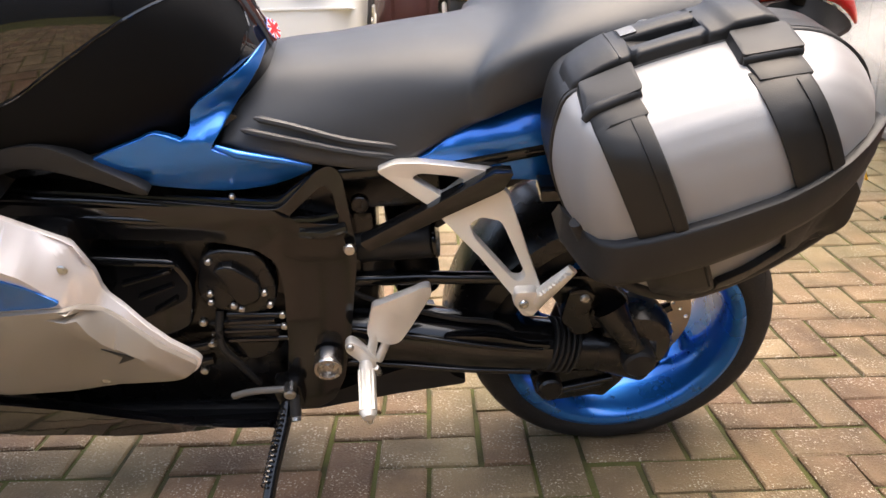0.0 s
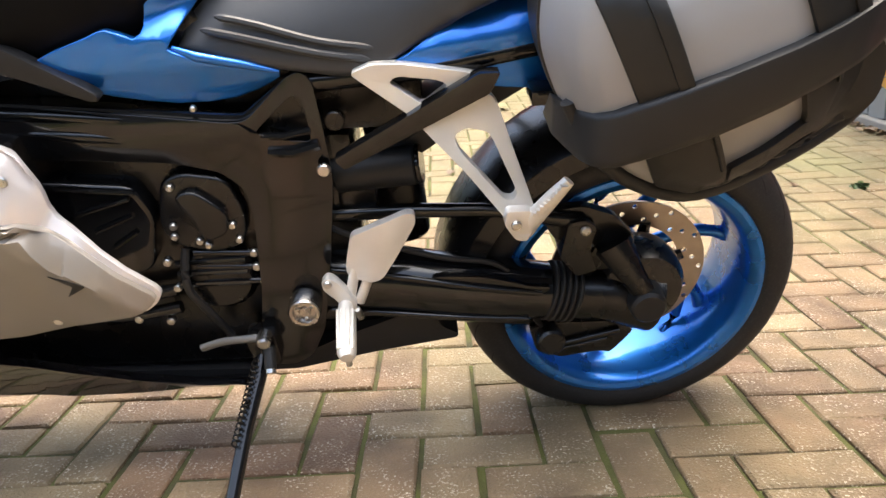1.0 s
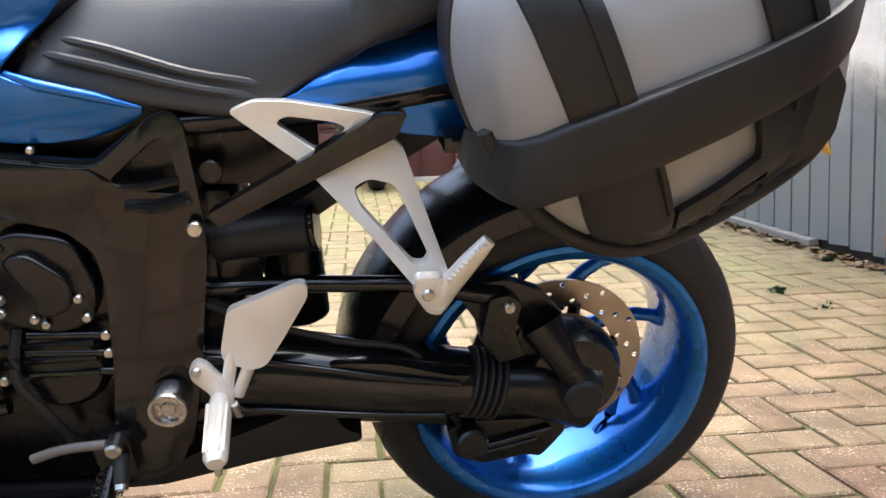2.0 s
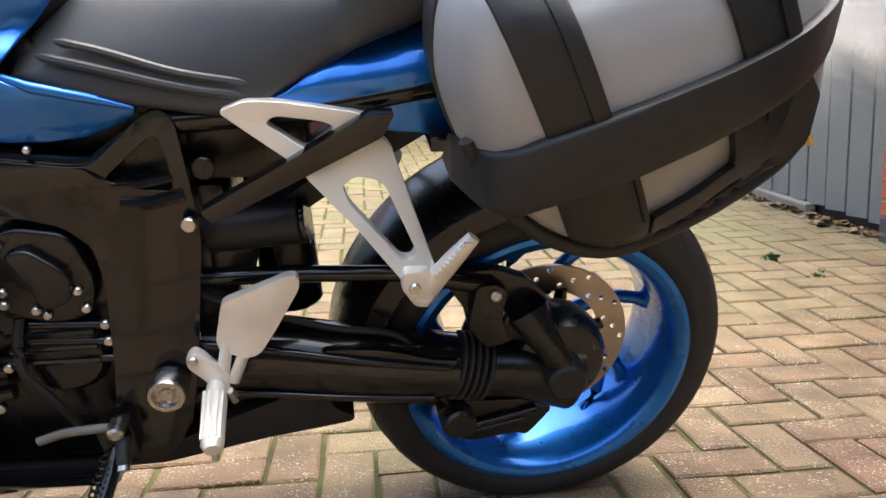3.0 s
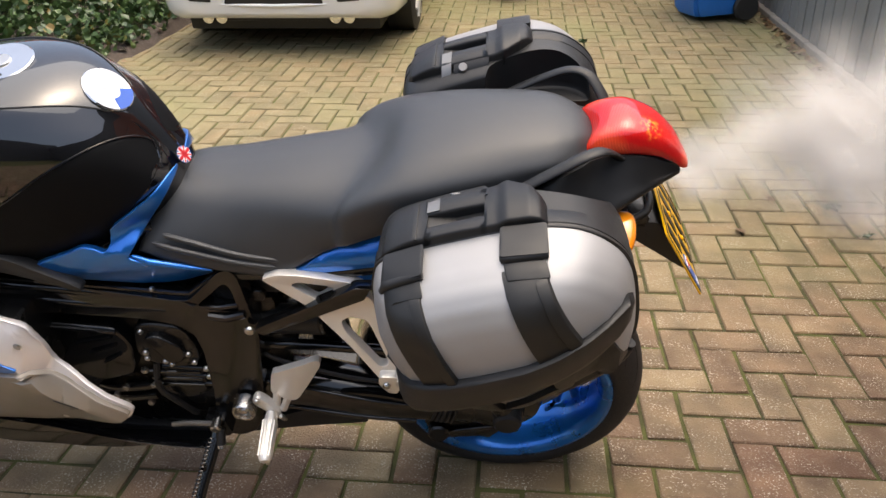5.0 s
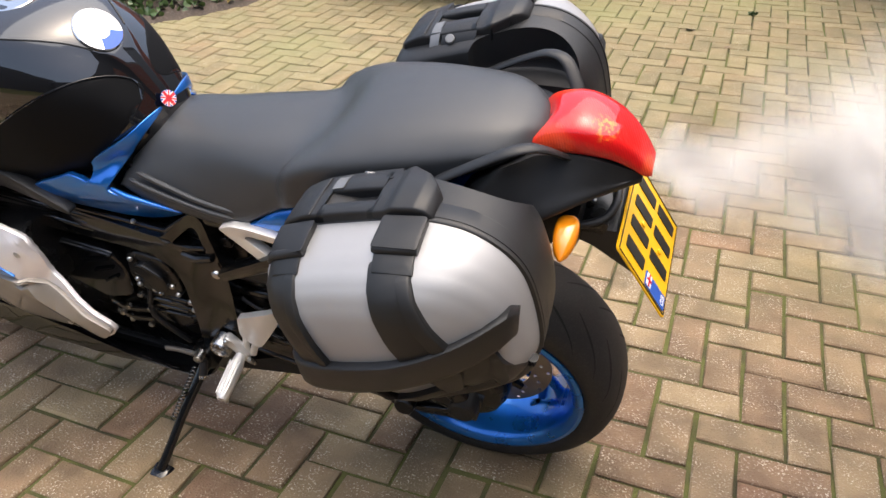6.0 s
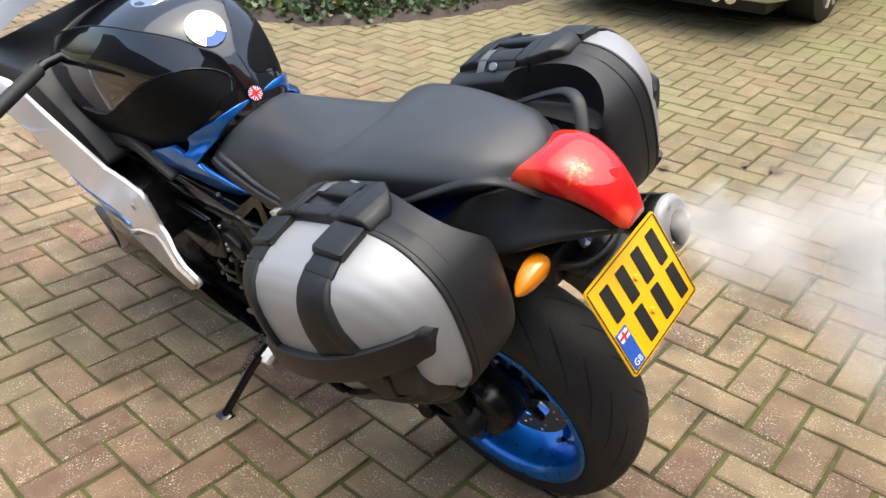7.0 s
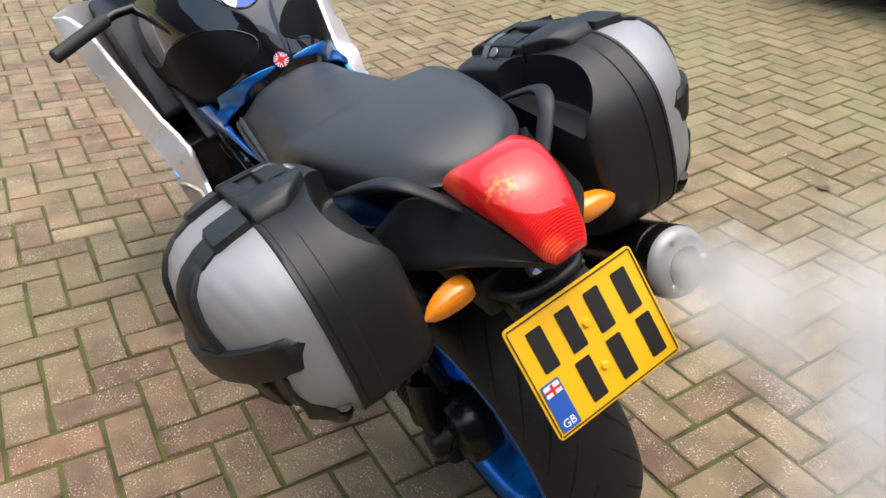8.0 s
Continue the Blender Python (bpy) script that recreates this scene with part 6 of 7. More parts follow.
# stickers and gloss details on the tank
def decal(name, u, w, r, lift, mat_, parent, label="", n=24, half=None):
    """A thin disc lying on the tank's rear slope, a little left of its ridge."""
    nrm = Vector((0.86, -0.22, 0.46)).normalized()
    ax = Vector((0, 1, 0)) - nrm * nrm.y
    ax.normalize()
    ay = nrm.cross(ax)
    c = Vector((u, -0.006, w)) + nrm * lift
    bm = bmesh.new()
    ring = [bm.verts.new(c + ax * r * math.cos(q) + ay * r * math.sin(q)) for q in (2 * math.pi * k / n for k in range(n))] if half is None else [bm.verts.new(c + ax * a + ay * b) for a, b in half]
    bm.faces.new(ring)
    ext = bmesh.ops.extrude_face_region(bm, geom=list(bm.faces))
    bmesh.ops.translate(bm, vec=nrm * 0.0006, verts=[g for g in ext["geom"] if isinstance(g, bmesh.types.BMVert)])
    return part(name, bm, mat_, parent, label)


fs = decal("flag_sticker", -0.612, 0.93, 0.016, 0.006, M_plateblue, tank, "small round red, white and blue flag sticker")
for a in (0, 1):
    bar = [(-0.0155, -0.0048), (0.0155, -0.0048), (0.0155, 0.0048), (-0.0155, 0.0048)]
    decal("flag_bar", -0.612, 0.93, 0, 0.0067, M_whiteprint, fs, half=bar if a else [(y, x) for x, y in bar][::-1])
for a in (0.785, 2.356):
    decal("flag_bar", -0.612, 0.93, 0, 0.0065, M_whiteprint, fs, half=[(x * math.cos(a) - y * math.sin(a), x * math.sin(a) + y * math.cos(a)) for x, y in ((-0.0155, -0.003), (0.0155, -0.003), (0.0155, 0.003), (-0.0155, 0.003))])
    decal("flag_bar", -0.612, 0.93, 0, 0.0071, M_redprint, fs, half=[(x * math.cos(a) - y * math.sin(a), x * math.sin(a) + y * math.cos(a)) for x, y in ((-0.0155, -0.0013), (0.0155, -0.0013), (0.0155, 0.0013), (-0.0155, 0.0013))])
for a in (0, 1):
    bar = [(-0.0155, -0.0028), (0.0155, -0.0028), (0.0155, 0.0028), (-0.0155, 0.0028)]
    decal("flag_bar", -0.612, 0.93, 0, 0.0074, M_redprint, fs, half=bar if a else [(y, x) for x, y in bar][::-1])

# filler cap and round badge on the tank's top
def tank_top_disc(u, v, r, lift, depth=0.004):
    wt, hs, ws, hm, wb = table(TK, u)
    wa = table(TK, u - 0.03)[0]
    wz = table(TK, u + 0.03)[0]
    nrm = Vector((-(wz - wa) / 0.06, -0.1, 1)).normalized()
    c = Vector((u, v, wt - 0.004)) + nrm * lift
    return c, nrm, cyl(c - nrm * 0.012, c + nrm * depth, r, seg=36, bevel=0.002)


c_, n_, b_ = tank_top_disc(-0.875, 0.0, 0.055, 0.002)
cap_t = part("filler_cap", b_, M_chrome, tank, "bright metal fuel filler cap")
part("cap_lock", cyl(c_, c_ + n_ * 0.007, 0.018, seg=24, bevel=0.001), M_steel, cap_t)
c_, n_, b_ = tank_top_disc(-0.705, -0.008, 0.044, 0.0045, 0.002)
bd = part("tank_badge", b_, M_chrome, tank, "round badge in a chrome ring, one blue quarter, sky sheen painted over the rest")
ax_ = (Vector((1, 0, 0)) - n_ * n_.x).normalized()
ay_ = n_.cross(ax_)
# one quarter is blue; the sky's sheen over the others is painted pale
for k in range(4):
    bm = bmesh.new()
    o_ = c_ + n_ * 0.0026
    r0, r1 = (0.02, 0.0425) if k == 0 else (0.001, 0.0425)
    ring_ = [(ax_ * math.cos(q) + ay_ * math.sin(q)) for q in (1.571 * k - 0.745 + 1.49 * i / 8 for i in range(9))]
    a_, b_ = [bm.verts.new(o_ + r0 * d) for d in ring_], [bm.verts.new(o_ + r1 * d) for d in ring_]
    for i in range(8):
        bm.faces.new((a_[i], a_[i + 1], b_[i + 1], b_[i]))
    part("badge_quarter", bm, M_plateblue if k == 0 else M_badge, bd)

for s in (-1, 1):
    part("tank_seam", tube([(r[0], s * r[2] * 0.985, r[3] + 0.0016) for r in TKD if -1.25 < r[0] < -0.69], 0.0016, 6), M_ink, tank)

# ---- panniers: built on the left, mirrored for the right ----
RIM = [(-0.228, 0.87), (-0.224, 0.915), (-0.208, 0.948), (-0.146, 0.974), (-0.09, 0.992), (-0.032, 1.008), (0.03, 1.019), (0.085, 1.014), (0.13, 0.99), (0.16, 0.955), (0.178, 0.9), (0.189, 0.82), (0.18, 0.77), (0.145, 0.735), (0.06, 0.69), (-0.03, 0.655), (-0.1, 0.668), (-0.16, 0.71), (-0.2, 0.775), (-0.222, 0.83)]
RC = Vector((-0.02, 0.85))
RIMS = [Vector(p) for p in smooth_loop(RIM, 4)]
LID = [(-0.296, 1.0), (-0.303, 0.995), (-0.33, 0.975), (-0.362, 0.935), (-0.39, 0.87), (-0.41, 0.77), (-0.425, 0.62), (-0.434, 0.42), (-0.438, 0.2), (-0.439, 0.02)]


def rim_ring(v, scale):
    return [(RC.x + (p.x - RC.x) * scale, v, RC.y + (p.y - RC.y) * scale) for p in RIMS]


def lid_v(u, w):
    """Outer face of the lid over a place in the side view."""
    d = Vector((u, w)) - RC
    if d.length < 1e-4:
        return LID[-1][0]
    far = 0.0
    for a, b in zip(RIMS, RIMS[1:] + RIMS[:1]):
        e, f = b - a, a - RC
        den = d.x * e.y - d.y * e.x
        if abs(den) > 1e-9:
            t, s = (f.x * e.y - f.y * e.x) / den, (f.x * d.y - f.y * d.x) / den
            if t > 0 and -1e-6 <= s <= 1 + 1e-6:
                far = max(far, t)
    k = min(1.0, 1 / far) if far else 1.0
    return dome(u, k) + under(u, w, k)


def under(u, w, k):
    """Below the rail the lid is set back, but for its rear end."""
    return 0.03 * max(0.0, min(1.0, (rail_top(u) - 0.045 - w) / 0.02)) * max(0.0, min(1.0, (0.15 - u) / 0.025)) * min(1.0, (1 - k) * 6)


def dome(u, k):
    """The lid draws in towards its rear end."""
    tuck = 0.067 * (max(0.0, u) / 0.161) ** 1.7 * max(0.0, 1 - k) ** 0.35
    for (v0, k0), (v1, k1) in zip(LID, LID[1:]):
        if k >= k1:
            return tuck + lerp(v0, v1, (k0 - k) / (k0 - k1) if k0 > k1 else 0)
    return tuck + LID[-1][0]


def rail_top(u):
    return table([(-0.228, 0.772), (-0.2, 0.781), (-0.174, 0.797), (-0.144, 0.817), (-0.09, 0.842), (0.022, 0.886), (0.08, 0.906), (0.161, 0.935), (0.175, 0.94)], u)[0]


def lid_top(u):
    return table([(-0.224, 0.915), (-0.208, 0.948), (-0.146, 0.974), (-0.09, 0.992), (-0.032, 1.008), (0.03, 1.019), (0.085, 1.014), (0.13, 0.99)], u)[0]


def lid_w(u, v):
    """Height of the lid's upper face at a distance from the bike's middle."""
    k = 1.0
    for (v0, k0), (v1, k1) in zip(LID, LID[1:]):
        if v0 >= v >= v1:
            k = lerp(k0, k1, (v0 - v) / (v0 - v1))
    return RC.y + k * (lid_top(RC.x + (u - RC.x) / k) - RC.y)


def scooped(name, bm, cutter, material, parent, label):
    """A shell with a pocket cut into it."""
    obs = []
    for b_ in (bm, cutter):
        bmesh.ops.recalc_face_normals(b_, faces=b_.faces)
        me = bpy.data.meshes.new(name)
        b_.to_mesh(me)
        b_.free()
        obs.append(new(name, me))
    md = obs[0].modifiers.new("pocket", "BOOLEAN")
    md.operation, md.object = "DIFFERENCE", obs[1]
    bpy.context.view_layer.update()
    cut = bmesh.new()
    cut.from_object(obs[0], bpy.context.evaluated_depsgraph_get())
    for ob in obs:
        me = ob.data
        bpy.data.objects.remove(ob)
        bpy.data.meshes.remove(me)
    return part(name, cut, material, parent, label, 30)


def case(side, label):
    cs = thing("pannier", label, "pannier", bike.matrix_world.copy(), "panniers")

    def put(name, bm, material, parent=cs, label="", sharp=38):
        if side < 0:
            for v in bm.verts:
                v.co.y *= -1
        return part(name, bm, material, parent, label, sharp)

    def worn(outline, inner, outer, bevel=0.003, cuts=2):
        """A plate that follows the lid."""
        return slab(outline, inner, -outer, bevel, vfun=lid_v, cuts=cuts)

    ks = [lerp(a[1], b[1], j / 3) for a, b in zip(LID, LID[1:]) for j in range(3)] + [LID[-1][1]]
    put("lid", loft([[(p[0], dome(p[0], k) + under(p[0], p[2], k), p[2]) for p in rim_ring(0, k)] for k in ks]), M_case, label="silver-grey finely grained lid", sharp=70)
    shell = ((-0.166, 0.9), (-0.168, 0.925), (-0.174, 0.95), (-0.184, 0.972), (-0.196, 0.986), (-0.21, 0.995), (-0.2275, 1.0), (-0.26, 1.0), (-0.292, 1.004), (-0.297, 1.0))
    bb = loft([rim_ring(v, k) for v, k in shell])
    pocket = slab(smooth_loop([(-0.06, -0.1), (-0.055, -0.17), (-0.04, -0.193), (0.0, -0.206), (0.045, -0.218), (0.085, -0.221), (0.115, -0.213), (0.135, -0.196), (0.145, -0.172), (0.147, -0.1)], 4), 0.0, 0.2, 0.014, seg=4)
    for v in bb.verts[:] + pocket.verts[:]:
        v.co.y *= side
    for v in pocket.verts:
        u, h, q = v.co
        v.co = Vector((u, q * side, 0.936 + abs(h)))
    body = scooped("body", bb, pocket, M_black_plastic, cs, "black grained shell with a scooped inner side")
    put("shell_step", loft([rim_ring(v, k) for v, k in ((-0.258, 0.99), (-0.262, 1.0085), (-0.289, 1.0095), (-0.2915, 0.99))]), M_black_plastic, body, sharp=40)
    put("seal", loft([rim_ring(v, k) for v, k in ((-0.2925, 0.99), (-0.2935, 1.011), (-0.2985, 1.011), (-0.3, 0.99))]), M_ink, sharp=70)
    # lower rail
    rings = []
    for k in range(41):
        u = lerp(-0.208, 0.164, k / 40)
        end = max(0.0, (u - 0.15) / 0.014)
        wt = rail_top(u) - 0.012 * end ** 3
        wb = wt - table([(-0.228, 0.03), (-0.2, 0.052), (-0.16, 0.07), (-0.06, 0.074), (0.037, 0.068), (0.104, 0.068), (0.15, 0.064), (0.164, 0.045)], u)[0]
        vt, vb = lid_v(u, wt), dome(u, 0.9)
        if u > 0.12:
            vt = lerp(lid_v(0.12, rail_top(0.12)), -0.345, (u - 0.12) / 0.044)
        lean = 0.25 * max(0.0, vb - vt)
        proud = 0.0145 * (1 - 0.5 * end ** 2)
        rings.append([(u, v, w) for v, w in ((vt + 0.012, wt - 0.001), (vt - proud * 0.6, wt + 0.0005), (vt - proud * 0.93, wt - 0.0015), (vt - proud, wt - 0.005), (vt - proud + 0.1 * lean, lerp(wt, wb, 0.4)), (vt - proud + 0.35 * lean, lerp(wt, wb, 0.8)), (vt - proud * 0.9 + 0.5 * lean, wb + 0.004), (vt - proud * 0.6 + 0.55 * lean, wb), (vt + 0.05, wb + 0.003))])
    rail = put("lower_rail", loft(rings), M_black_plastic, label="black moulded lower rail", sharp=50)
    # feet under the straps and the bar between them
    for foot in ([(-0.13, 0.768), (-0.055, 0.792), (-0.02, 0.715), (-0.012, 0.69), (-0.05, 0.674), (-0.092, 0.688)], [(0.032, 0.836), (0.084, 0.858), (0.092, 0.815), (0.088, 0.757), (0.062, 0.748), (0.056, 0.785)]):
        ft = put("strap_foot", worn(round_corners(foot, 0.006, 2), 0.003, 0.012, 0.003, 4), M_black_plastic, rail)
        put("foot_rib", worn([(lerp(foot[1][0], foot[2][0], t) - d, lerp(foot[1][1], foot[2][1], t)) for d in (0.0, 0.007) for t in ((0.1, 0.5, 0.95) if d == 0 else (0.95, 0.5, 0.1))], 0.0, 0.016, 0.002, 2), M_black_plastic, ft)
    put("rear_cover", worn(round_corners([(0.09, 0.85), (0.13, 0.868), (0.15, 0.838), (0.176, 0.79), (0.172, 0.764), (0.145, 0.745), (0.1, 0.72), (0.085, 0.77)], 0.006, 2), 0.02, 0.006, 0.003, 4), M_black_plastic, rail)
    put("lower_bar", worn(round_corners([(-0.018, 0.722), (0.02, 0.748), (0.062, 0.776), (0.066, 0.752), (0.02, 0.716), (-0.01, 0.694)], 0.004, 2), 0.003, 0.013, 0.003, 4), M_black_plastic, rail)
    # straps with their buckles and feet
    for a, b, c, d in (((-0.203, 0.944), (-0.147, 0.964), (-0.088, 0.835), (-0.142, 0.815)), ((-0.031, 0.996), (0.03, 1.007), (0.09, 0.9), (0.027, 0.882))):
        def at(x, y):
            p = Vector(a).lerp(Vector(b), x)
            q = Vector(d).lerp(Vector(c), x)
            return p.lerp(q, y)
        edge = [at(0, 0.0 + 1.0 * k / 8) for k in range(9)] + [at(1, 0.0 + 1.0 * k / 8) for k in range(8, -1, -1)]
        fold = [at(0.7, 0.04 + 0.93 * k / 8) for k in range(9)] + [at(0.985, 0.04 + 0.93 * k / 8) for k in range(8, -1, -1)]
        strap = put("strap", worn(edge, 0.004, 0.007, 0.002), M_strap, label="black strap")
        nk = slab([(a[0] + 0.001, -0.345), (b[0] - 0.001, -0.345), (b[0] + 0.003, -0.368), (b[0] + 0.006, -0.382), (a[0] + 0.008, -0.382), (a[0] + 0.005, -0.368)], -0.004, 0.0045, 0.0015, cuts=3)
        for v in nk.verts:
            u, h, q = v.co
            v.co = Vector((u, q - h * 0.7, lid_w(u, q) + h))
        put("strap_neck", nk, M_strap, strap)
        put("strap_fold", worn(fold, 0.0, 0.0105, 0.003), M_strap, strap)
        # clasp over the lid's edge with a rolled hinge
        plan_ = round_corners([(a[0] - 0.003, -0.352), (b[0] + 0.004, -0.354), (b[0] + 0.003, -0.299), (a[0] - 0.002, -0.298)], 0.005, 3)
        bk = slab(plan_, -0.003, 0.0135, 0.005, cuts=2, seg=3)
        for v in bk.verts:
            u, h, q = v.co
            v.co = Vector((u, q - h * 0.25, lid_w(u, q) + h))
        buckle = put("buckle", bk, M_black_plastic, label="black hinged strap clasp")
        us_ = [lerp(a[0] - 0.001, b[0] + 0.004, k / 8) for k in range(9)]
        put("hinge_roll", tube([(u, -0.351, lid_w(u, -0.351) + 0.0045) for u in us_], [0.006] + [0.0085] * 7 + [0.006], 14), M_black_plastic, buckle)
    # top handle: a raised platform along the outer edge, with a finger slot and a rear hump
    def rise(u):
        return table([(-0.215, 0.001), (-0.207, 0.011), (-0.195, 0.017), (-0.175, 0.0205), (-0.157, 0.0215), (-0.154, 0.019), (-0.05, 0.0165), (-0.036, 0.0165), (-0.024, 0.0225), (0.01, 0.0225), (0.024, 0.0165), (0.034, 0.006), (0.038, -0.002)], u)[0]

    def bar(bm, u0, u1, out0, inn0, out1, inn1, n=10):
        """A length of the platform between two edges, rounded along its top."""
        rings = []
        for k in range(n + 1):
            t = k / n
            u, o_, i_ = lerp(u0, u1, t), lerp(out0, out1, t), lerp(inn0, inn1, t)
            h, z, e = rise(u), lid_top(u), 0.0035
            drop = 0.15 * max(0.0, i_ + 0.225)
            rings.append([(u, v, z + w) for v, w in ((o_, -0.014), (o_, h - 2 * e), (o_ + 0.3 * e, h - 0.6 * e), (o_ + 1.2 * e, h), (lerp(o_, i_, 0.5), h), (i_ - 1.2 * e, h - drop), (i_ - 0.3 * e, h - drop - 0.6 * e), (i_, h - drop - 2 * e), (i_, -0.014))])
        return loft(rings, True, True, bm)

    hd = bmesh.new()
    bar(hd, -0.214, -0.2, -0.29, -0.228, -0.2975, -0.212, 5)
    bar(hd, -0.2, -0.14, -0.2975, -0.212, -0.298, -0.205)
    bar(hd, -0.14, -0.055, -0.298, -0.272, -0.298, -0.27)
    bar(hd, -0.14, -0.055, -0.246, -0.205, -0.246, -0.203)
    bar(hd, -0.055, -0.02, -0.298, -0.203, -0.2985, -0.2, 8)
    bar(hd, -0.02, 0.012, -0.2985, -0.2, -0.298, -0.222, 8)
    bar(hd, 0.012, 0.037, -0.298, -0.222, -0.296, -0.25, 8)
    grip = put("carry_handle", hd, M_black_plastic, label="black carrying handle", sharp=50)
    put("handle_crease", tube([(-0.156, v, lid_top(-0.156) + 0.0205 - 0.15 * max(0.0, v + 0.225)) for v in (-0.298, -0.27, -0.24, -0.213)], 0.0012, 6), M_ink, grip)
    put("slot_floor", block(-0.145, -0.05, -0.276, -0.24, 0.962, 0.99, 0.002), M_ink, grip)
    put("latch", loft([[(u, v, lid_top(u) + w) for v, w in ((-0.243, 0.0205), (-0.222, 0.0195), (-0.206, 0.014), (-0.192, -0.004), (-0.182, -0.03), (-0.187, -0.032), (-0.2, -0.006), (-0.215, 0.006), (-0.24, 0.012))] for u in (-0.142, -0.141, -0.124, -0.123)]), M_latch, grip, "grey metal latch")
    put("lock_block", loft([[(u, v, lid_top(u) + w) for v, w in ((-0.225, 0.016), (-0.205, 0.011), (-0.192, -0.002), (-0.183, -0.022), (-0.2, -0.014), (-0.22, 0.0))] for u in (-0.118, -0.09, -0.05)]), M_black_plastic, grip)
    put("lock", cyl((-0.1, -0.2, lid_top(-0.1) - 0.0), (-0.1, -0.194, lid_top(-0.1) + 0.007), 0.009, seg=20), M_latch, grip, "small steel lock")
    edge_ = [q for q in RIMS if q.y < 0.8 and -0.11 < q.x < 0.165]
    put("lower_band", worn([(RC.x + (q.x - RC.x) * k, RC.y + (q.y - RC.y) * k) for k, qs in ((0.99, edge_), (0.83, edge_[::-1])) for q in qs], 0.003, 0.006, 0.002, 3), M_black_plastic, rail)
    put("lower_lip", tube([(RC.x + (q.x - RC.x) * 0.955, dome(q.x, 0.955) - 0.004, RC.y + (q.y - RC.y) * 0.955) for q in RIMS if q.y < 0.8], 0.011, 10), M_black_plastic, rail)
    # inner side
    put("mount", block(-0.1, -0.02, -0.19, -0.14, 0.78, 0.83, 0.006), M_black_deep, body)
    return cs


case(1, "silver and black hard pannier with two black straps, stand side")
case(-1, "silver and black hard pannier over the muffler")

# ---- exhaust steam ----
def steam_mat():
    """Thin white vapour: mostly clear, with torn soft edges."""
    m, n, l, b = node_mat("white_vapour")
    n.remove(b)
    uv = n.new("ShaderNodeUVMap")
    uv.uv_map = "plume"
    sep = n.new("ShaderNodeSeparateXYZ")
    l.new(uv.outputs["UV"], sep.inputs[0])
    g = n.new("ShaderNodeNewGeometry")

    def math_(op, a, b_=None):
        k = n.new("ShaderNodeMath")
        k.operation = op
        k.use_clamp = op in ("SUBTRACT", "MULTIPLY_ADD")
        for i, x in enumerate((a, b_)):
            if x is None:
                continue
            if isinstance(x, (int, float)):
                k.inputs[i].default_value = x
            else:
                l.new(x, k.inputs[i])
        return k.outputs[0]

    nz = n.new("ShaderNodeTexNoise")
    nz.inputs["Scale"].default_value, nz.inputs["Detail"].default_value, nz.inputs["Distortion"].default_value = 3.0, 4, 0.3
    l.new(g.outputs["Position"], nz.inputs["Vector"])
    mr = n.new("ShaderNodeMapRange")
    mr.inputs["From Min"].default_value, mr.inputs["From Max"].default_value = 0.36, 0.68
    l.new(nz.outputs["Fac"], mr.inputs["Value"])
    r2 = math_("ADD", math_("POWER", sep.outputs["X"], 2.0), math_("POWER", sep.outputs["Y"], 2.0))
    fall = math_("POWER", math_("SUBTRACT", 1.0, r2), 2.0)
    thin = math_("SUBTRACT", 1.0, math_("MULTIPLY", g.outputs["Random Per Island"], 0.5))
    a = math_("MULTIPLY", math_("MULTIPLY", fall, mr.outputs["Result"]), math_("MULTIPLY", thin, 0.47))
    tr, df, tl = n.new("ShaderNodeBsdfTransparent"), n.new("ShaderNodeBsdfDiffuse"), n.new("ShaderNodeBsdfTranslucent")
    df.inputs["Color"].default_value = tl.inputs["Color"].default_value = (0.7, 0.69, 0.675, 1)
    up = n.new("ShaderNodeCombineXYZ")
    up.inputs[2].default_value = 1.0
    l.new(up.outputs[0], df.inputs["Normal"])
    l.new(up.outputs[0], tl.inputs["Normal"])
    mx, my = n.new("ShaderNodeMixShader"), n.new("ShaderNodeMixShader")
    my.inputs[0].default_value = 0.2
    l.new(df.outputs[0], my.inputs[1])
    l.new(tl.outputs[0], my.inputs[2])
    l.new(a, mx.inputs[0])
    l.new(tr.outputs[0], mx.inputs[1])
    l.new(my.outputs[0], mx.inputs[2])
    l.new(mx.outputs[0], n["Material Output"].inputs[0])
    return m


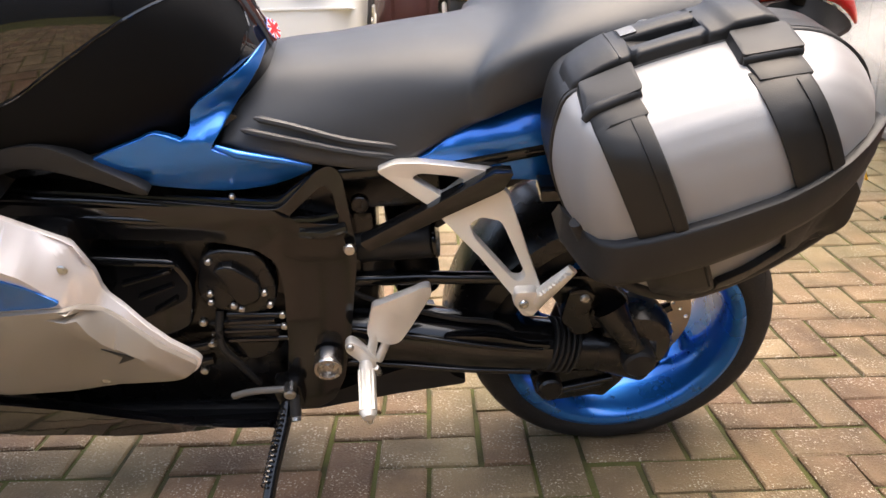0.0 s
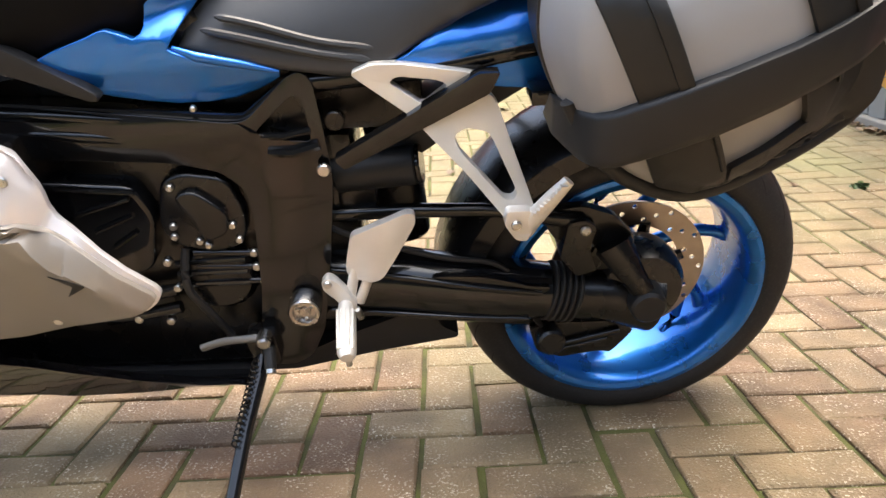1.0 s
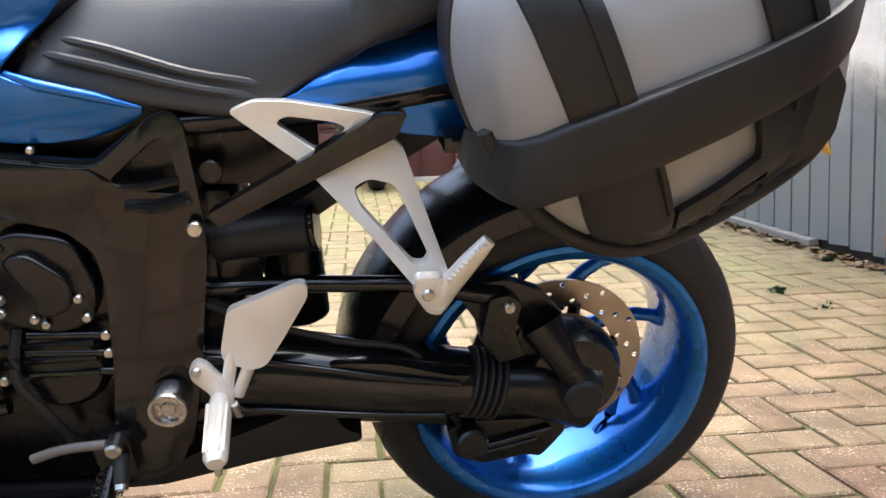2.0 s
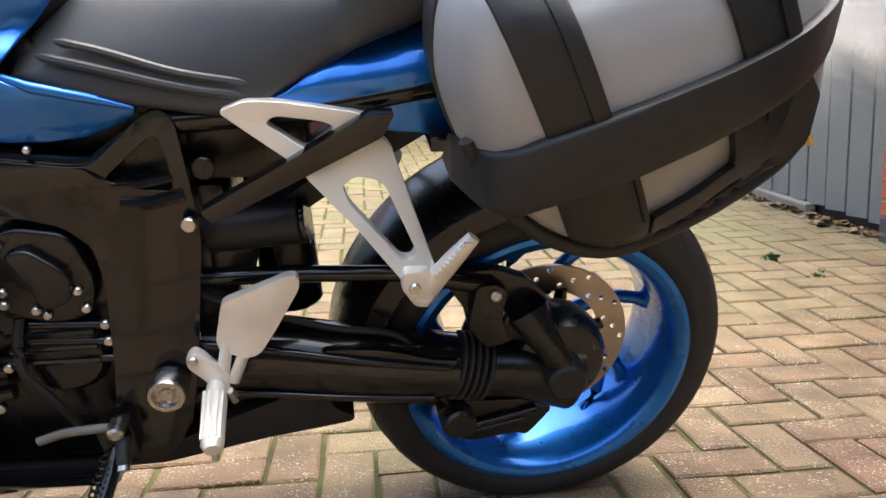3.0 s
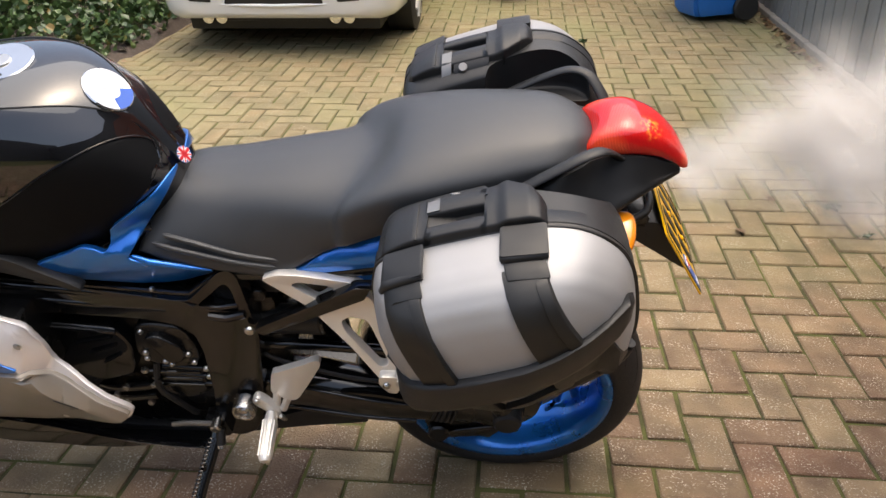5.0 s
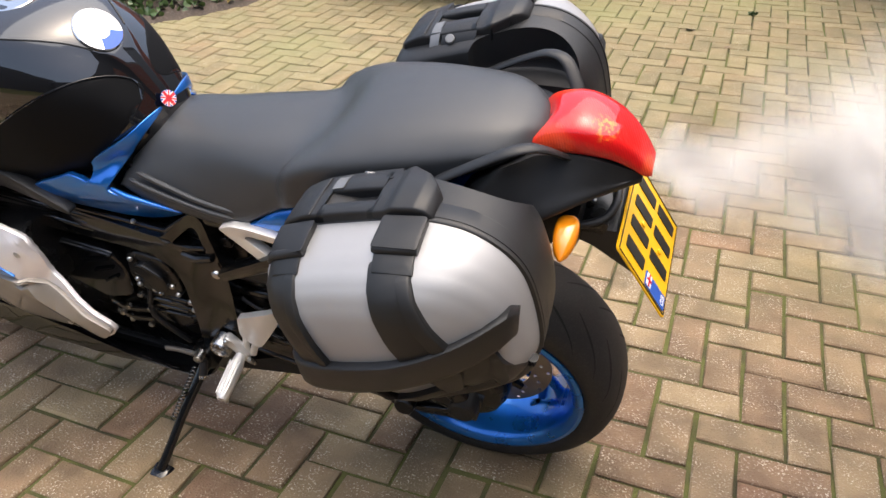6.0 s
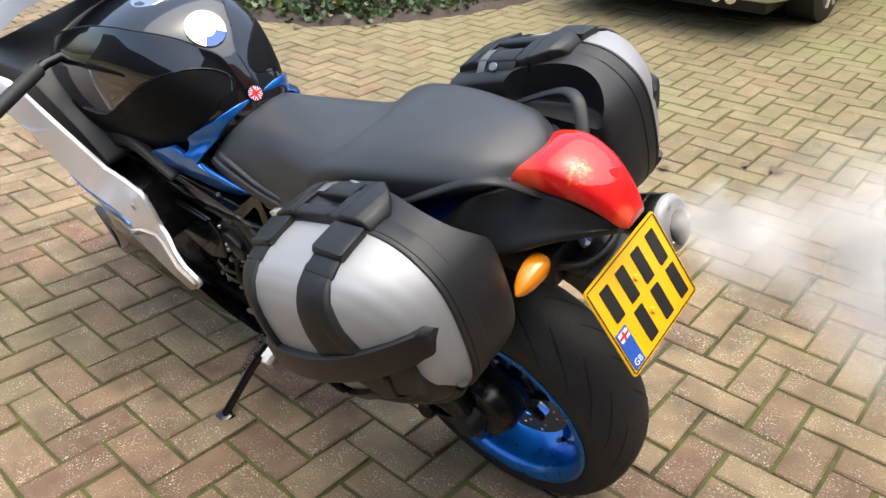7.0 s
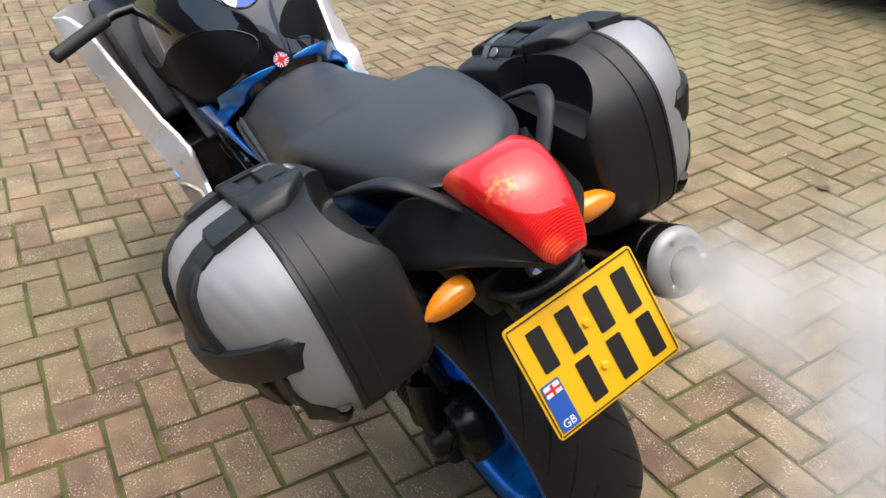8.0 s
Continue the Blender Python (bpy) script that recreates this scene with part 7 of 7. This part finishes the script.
def plume():
    """Many faint soft-edged puffs, spreading as they drift off."""
    start = bike.matrix_world @ Vector((0.29, 0.224, 0.75))
    ax = Vector((0.97, -0.06, 0.13)).normalized()
    rr = random.Random(31)
    bm = bmesh.new()
    uvl = bm.loops.layers.uv.new("plume")
    N = 24
    for k in range(480):
        s = rr.random() ** 1.15
        rad = 0.04 + 0.36 * s ** 0.85
        off = Vector((rr.gauss(0, 0.4), rr.gauss(0, 0.4), rr.gauss(0, 0.4))) * rad
        c = start + ax * 1.6 * s + Vector((0, 0, 0.06 * s * s)) + off
        if c.z < 0.2:
            continue
        r = rad * rr.uniform(0.5, 0.95)
        turn = Vector((rr.gauss(0.1, 0.3), rr.gauss(-0.8, 0.3), rr.gauss(0.55, 0.3))).to_track_quat("Z", "Y").to_matrix()
        mid = bm.verts.new(c)
        ring = [bm.verts.new(c + turn @ Vector((r * math.cos(q), r * math.sin(q), 0.1 * r * math.sin(2 * q)))) for q in (2 * math.pi * i / N for i in range(N))]
        for i in range(N):
            f = bm.faces.new((mid, ring[i], ring[(i + 1) % N]))
            for lp, uv in zip(f.loops, ((0, 0), (math.cos(2 * math.pi * i / N), math.sin(2 * math.pi * i / N)), (math.cos(2 * math.pi * (i + 1) / N), math.sin(2 * math.pi * (i + 1) / N)))):
                lp[uvl].uv = uv
    me = bpy.data.meshes.new("exhaust_steam")
    for f in bm.faces:
        f.smooth = True
    bm.to_mesh(me)
    bm.free()
    me.materials.append(steam_mat())
    return tagged(new("exhaust_steam", me), "white exhaust vapour drifting from the muffler", "steam", kind="stuff")


plume()

# ---- clay pavers in herringbone, last ----


def paver_mesh(lx, ly, seed):
    rng = random.Random(seed)
    bm = bmesh.new()
    c, h, d = 0.005, 0.004, 0.03
    def ring(ix, z, jit):
        return [bm.verts.new((sx * (lx / 2 - ix) + rng.uniform(-jit, jit), sy * (ly / 2 - ix) + rng.uniform(-jit, jit), z)) for sx, sy in ((-1, -1), (1, -1), (1, 1), (-1, 1))]
    a, b, e = ring(c, 0.0, 0.002), ring(0.0005, -h, 0.002), ring(0, -d, 0)
    bm.faces.new(a)
    for p, q in ((a, b), (b, e)):
        for i in range(4):
            j = (i + 1) % 4
            bm.faces.new((q[i], q[j], p[j], p[i]))
    me = bpy.data.meshes.new("paver")
    bmesh.ops.recalc_face_normals(bm, faces=bm.faces)
    bm.to_mesh(me)
    bm.free()
    me.materials.append(M_paver)
    return me


pavement = thing("pavement", "herringbone clay paver drive with mossy joints", "pavement", kind="structure")
JOINT = 0.0095
kinds = {}
for k in range(8):
    kinds["h", k] = paver_mesh(2 * PITCH - JOINT, PITCH - JOINT, k)
    kinds["v", k] = paver_mesh(PITCH - JOINT, 2 * PITCH - JOINT, 50 + k)
rng = random.Random(7)
far_v, far_f = [], []
near_count = 0
for i in range(-75, 23):
    for j in range(-52, 78):
        s = (i + j) % 4
        if s not in (1, 3):
            continue
        hor = s == 3
        cx, cy = ((i + 1) * PITCH, (j + 0.5) * PITCH) if hor else ((i + 0.5) * PITCH, (j + 1) * PITCH)
        if cx > 2.42 or cx < -8 or cy > 8.3 or cy < -2.6:
            continue
        lx, ly = (2 * PITCH - JOINT, PITCH - JOINT) if hor else (PITCH - JOINT, 2 * PITCH - JOINT)
        up, tx, ty, tz = rng.gauss(0, 0.0012), rng.gauss(0, 0.0012), rng.gauss(0, 0.0012), rng.gauss(0, 0.004)
        if -1.35 < cx < 1.75 and 0.25 < cy < 2.35 and near_count < 300:
            near_count += 1
            ob = new("paver", kinds["h" if hor else "v", rng.randrange(8)])
            slope = (ground_z(0, cy + 0.05) - ground_z(0, cy - 0.05)) / 0.1
            ob.matrix_world = Matrix.Translation((cx + tx, cy + ty, ground_z(cx, cy) + up)) @ Euler((math.atan(slope) + rng.gauss(0, 0.008), rng.gauss(0, 0.008), rng.gauss(0, 0.006))).to_matrix().to_4x4()
            ob.parent = pavement
            continue
        n0 = len(far_v)
        for ins, dz in ((0.005, 0.0), (0.0005, -0.004), (0.0, -0.02)):
            for sx, sy in ((-1, -1), (1, -1), (1, 1), (-1, 1)):
                x, y = cx + tx + sx * (lx / 2 - ins), cy + ty + sy * (ly / 2 - ins)
                far_v.append((x, y, ground_z(x, y) + up + dz + tz * sx * (0.3 if dz == 0 else 0)))
        far_f.append((n0, n0 + 1, n0 + 2, n0 + 3))
        for r in (0, 4):
            for q in range(4):
                q2 = (q + 1) % 4
                far_f.append((n0 + r + 4 + q, n0 + r + 4 + q2, n0 + r + q2, n0 + r + q))
me = bpy.data.meshes.new("paver_field")
me.from_pydata(far_v, [], far_f)
me.materials.append(M_paver_far)
field = new("paver_field", me)
field.parent = pavement
tagged(field, "worn herringbone clay pavers", kind="stuff")
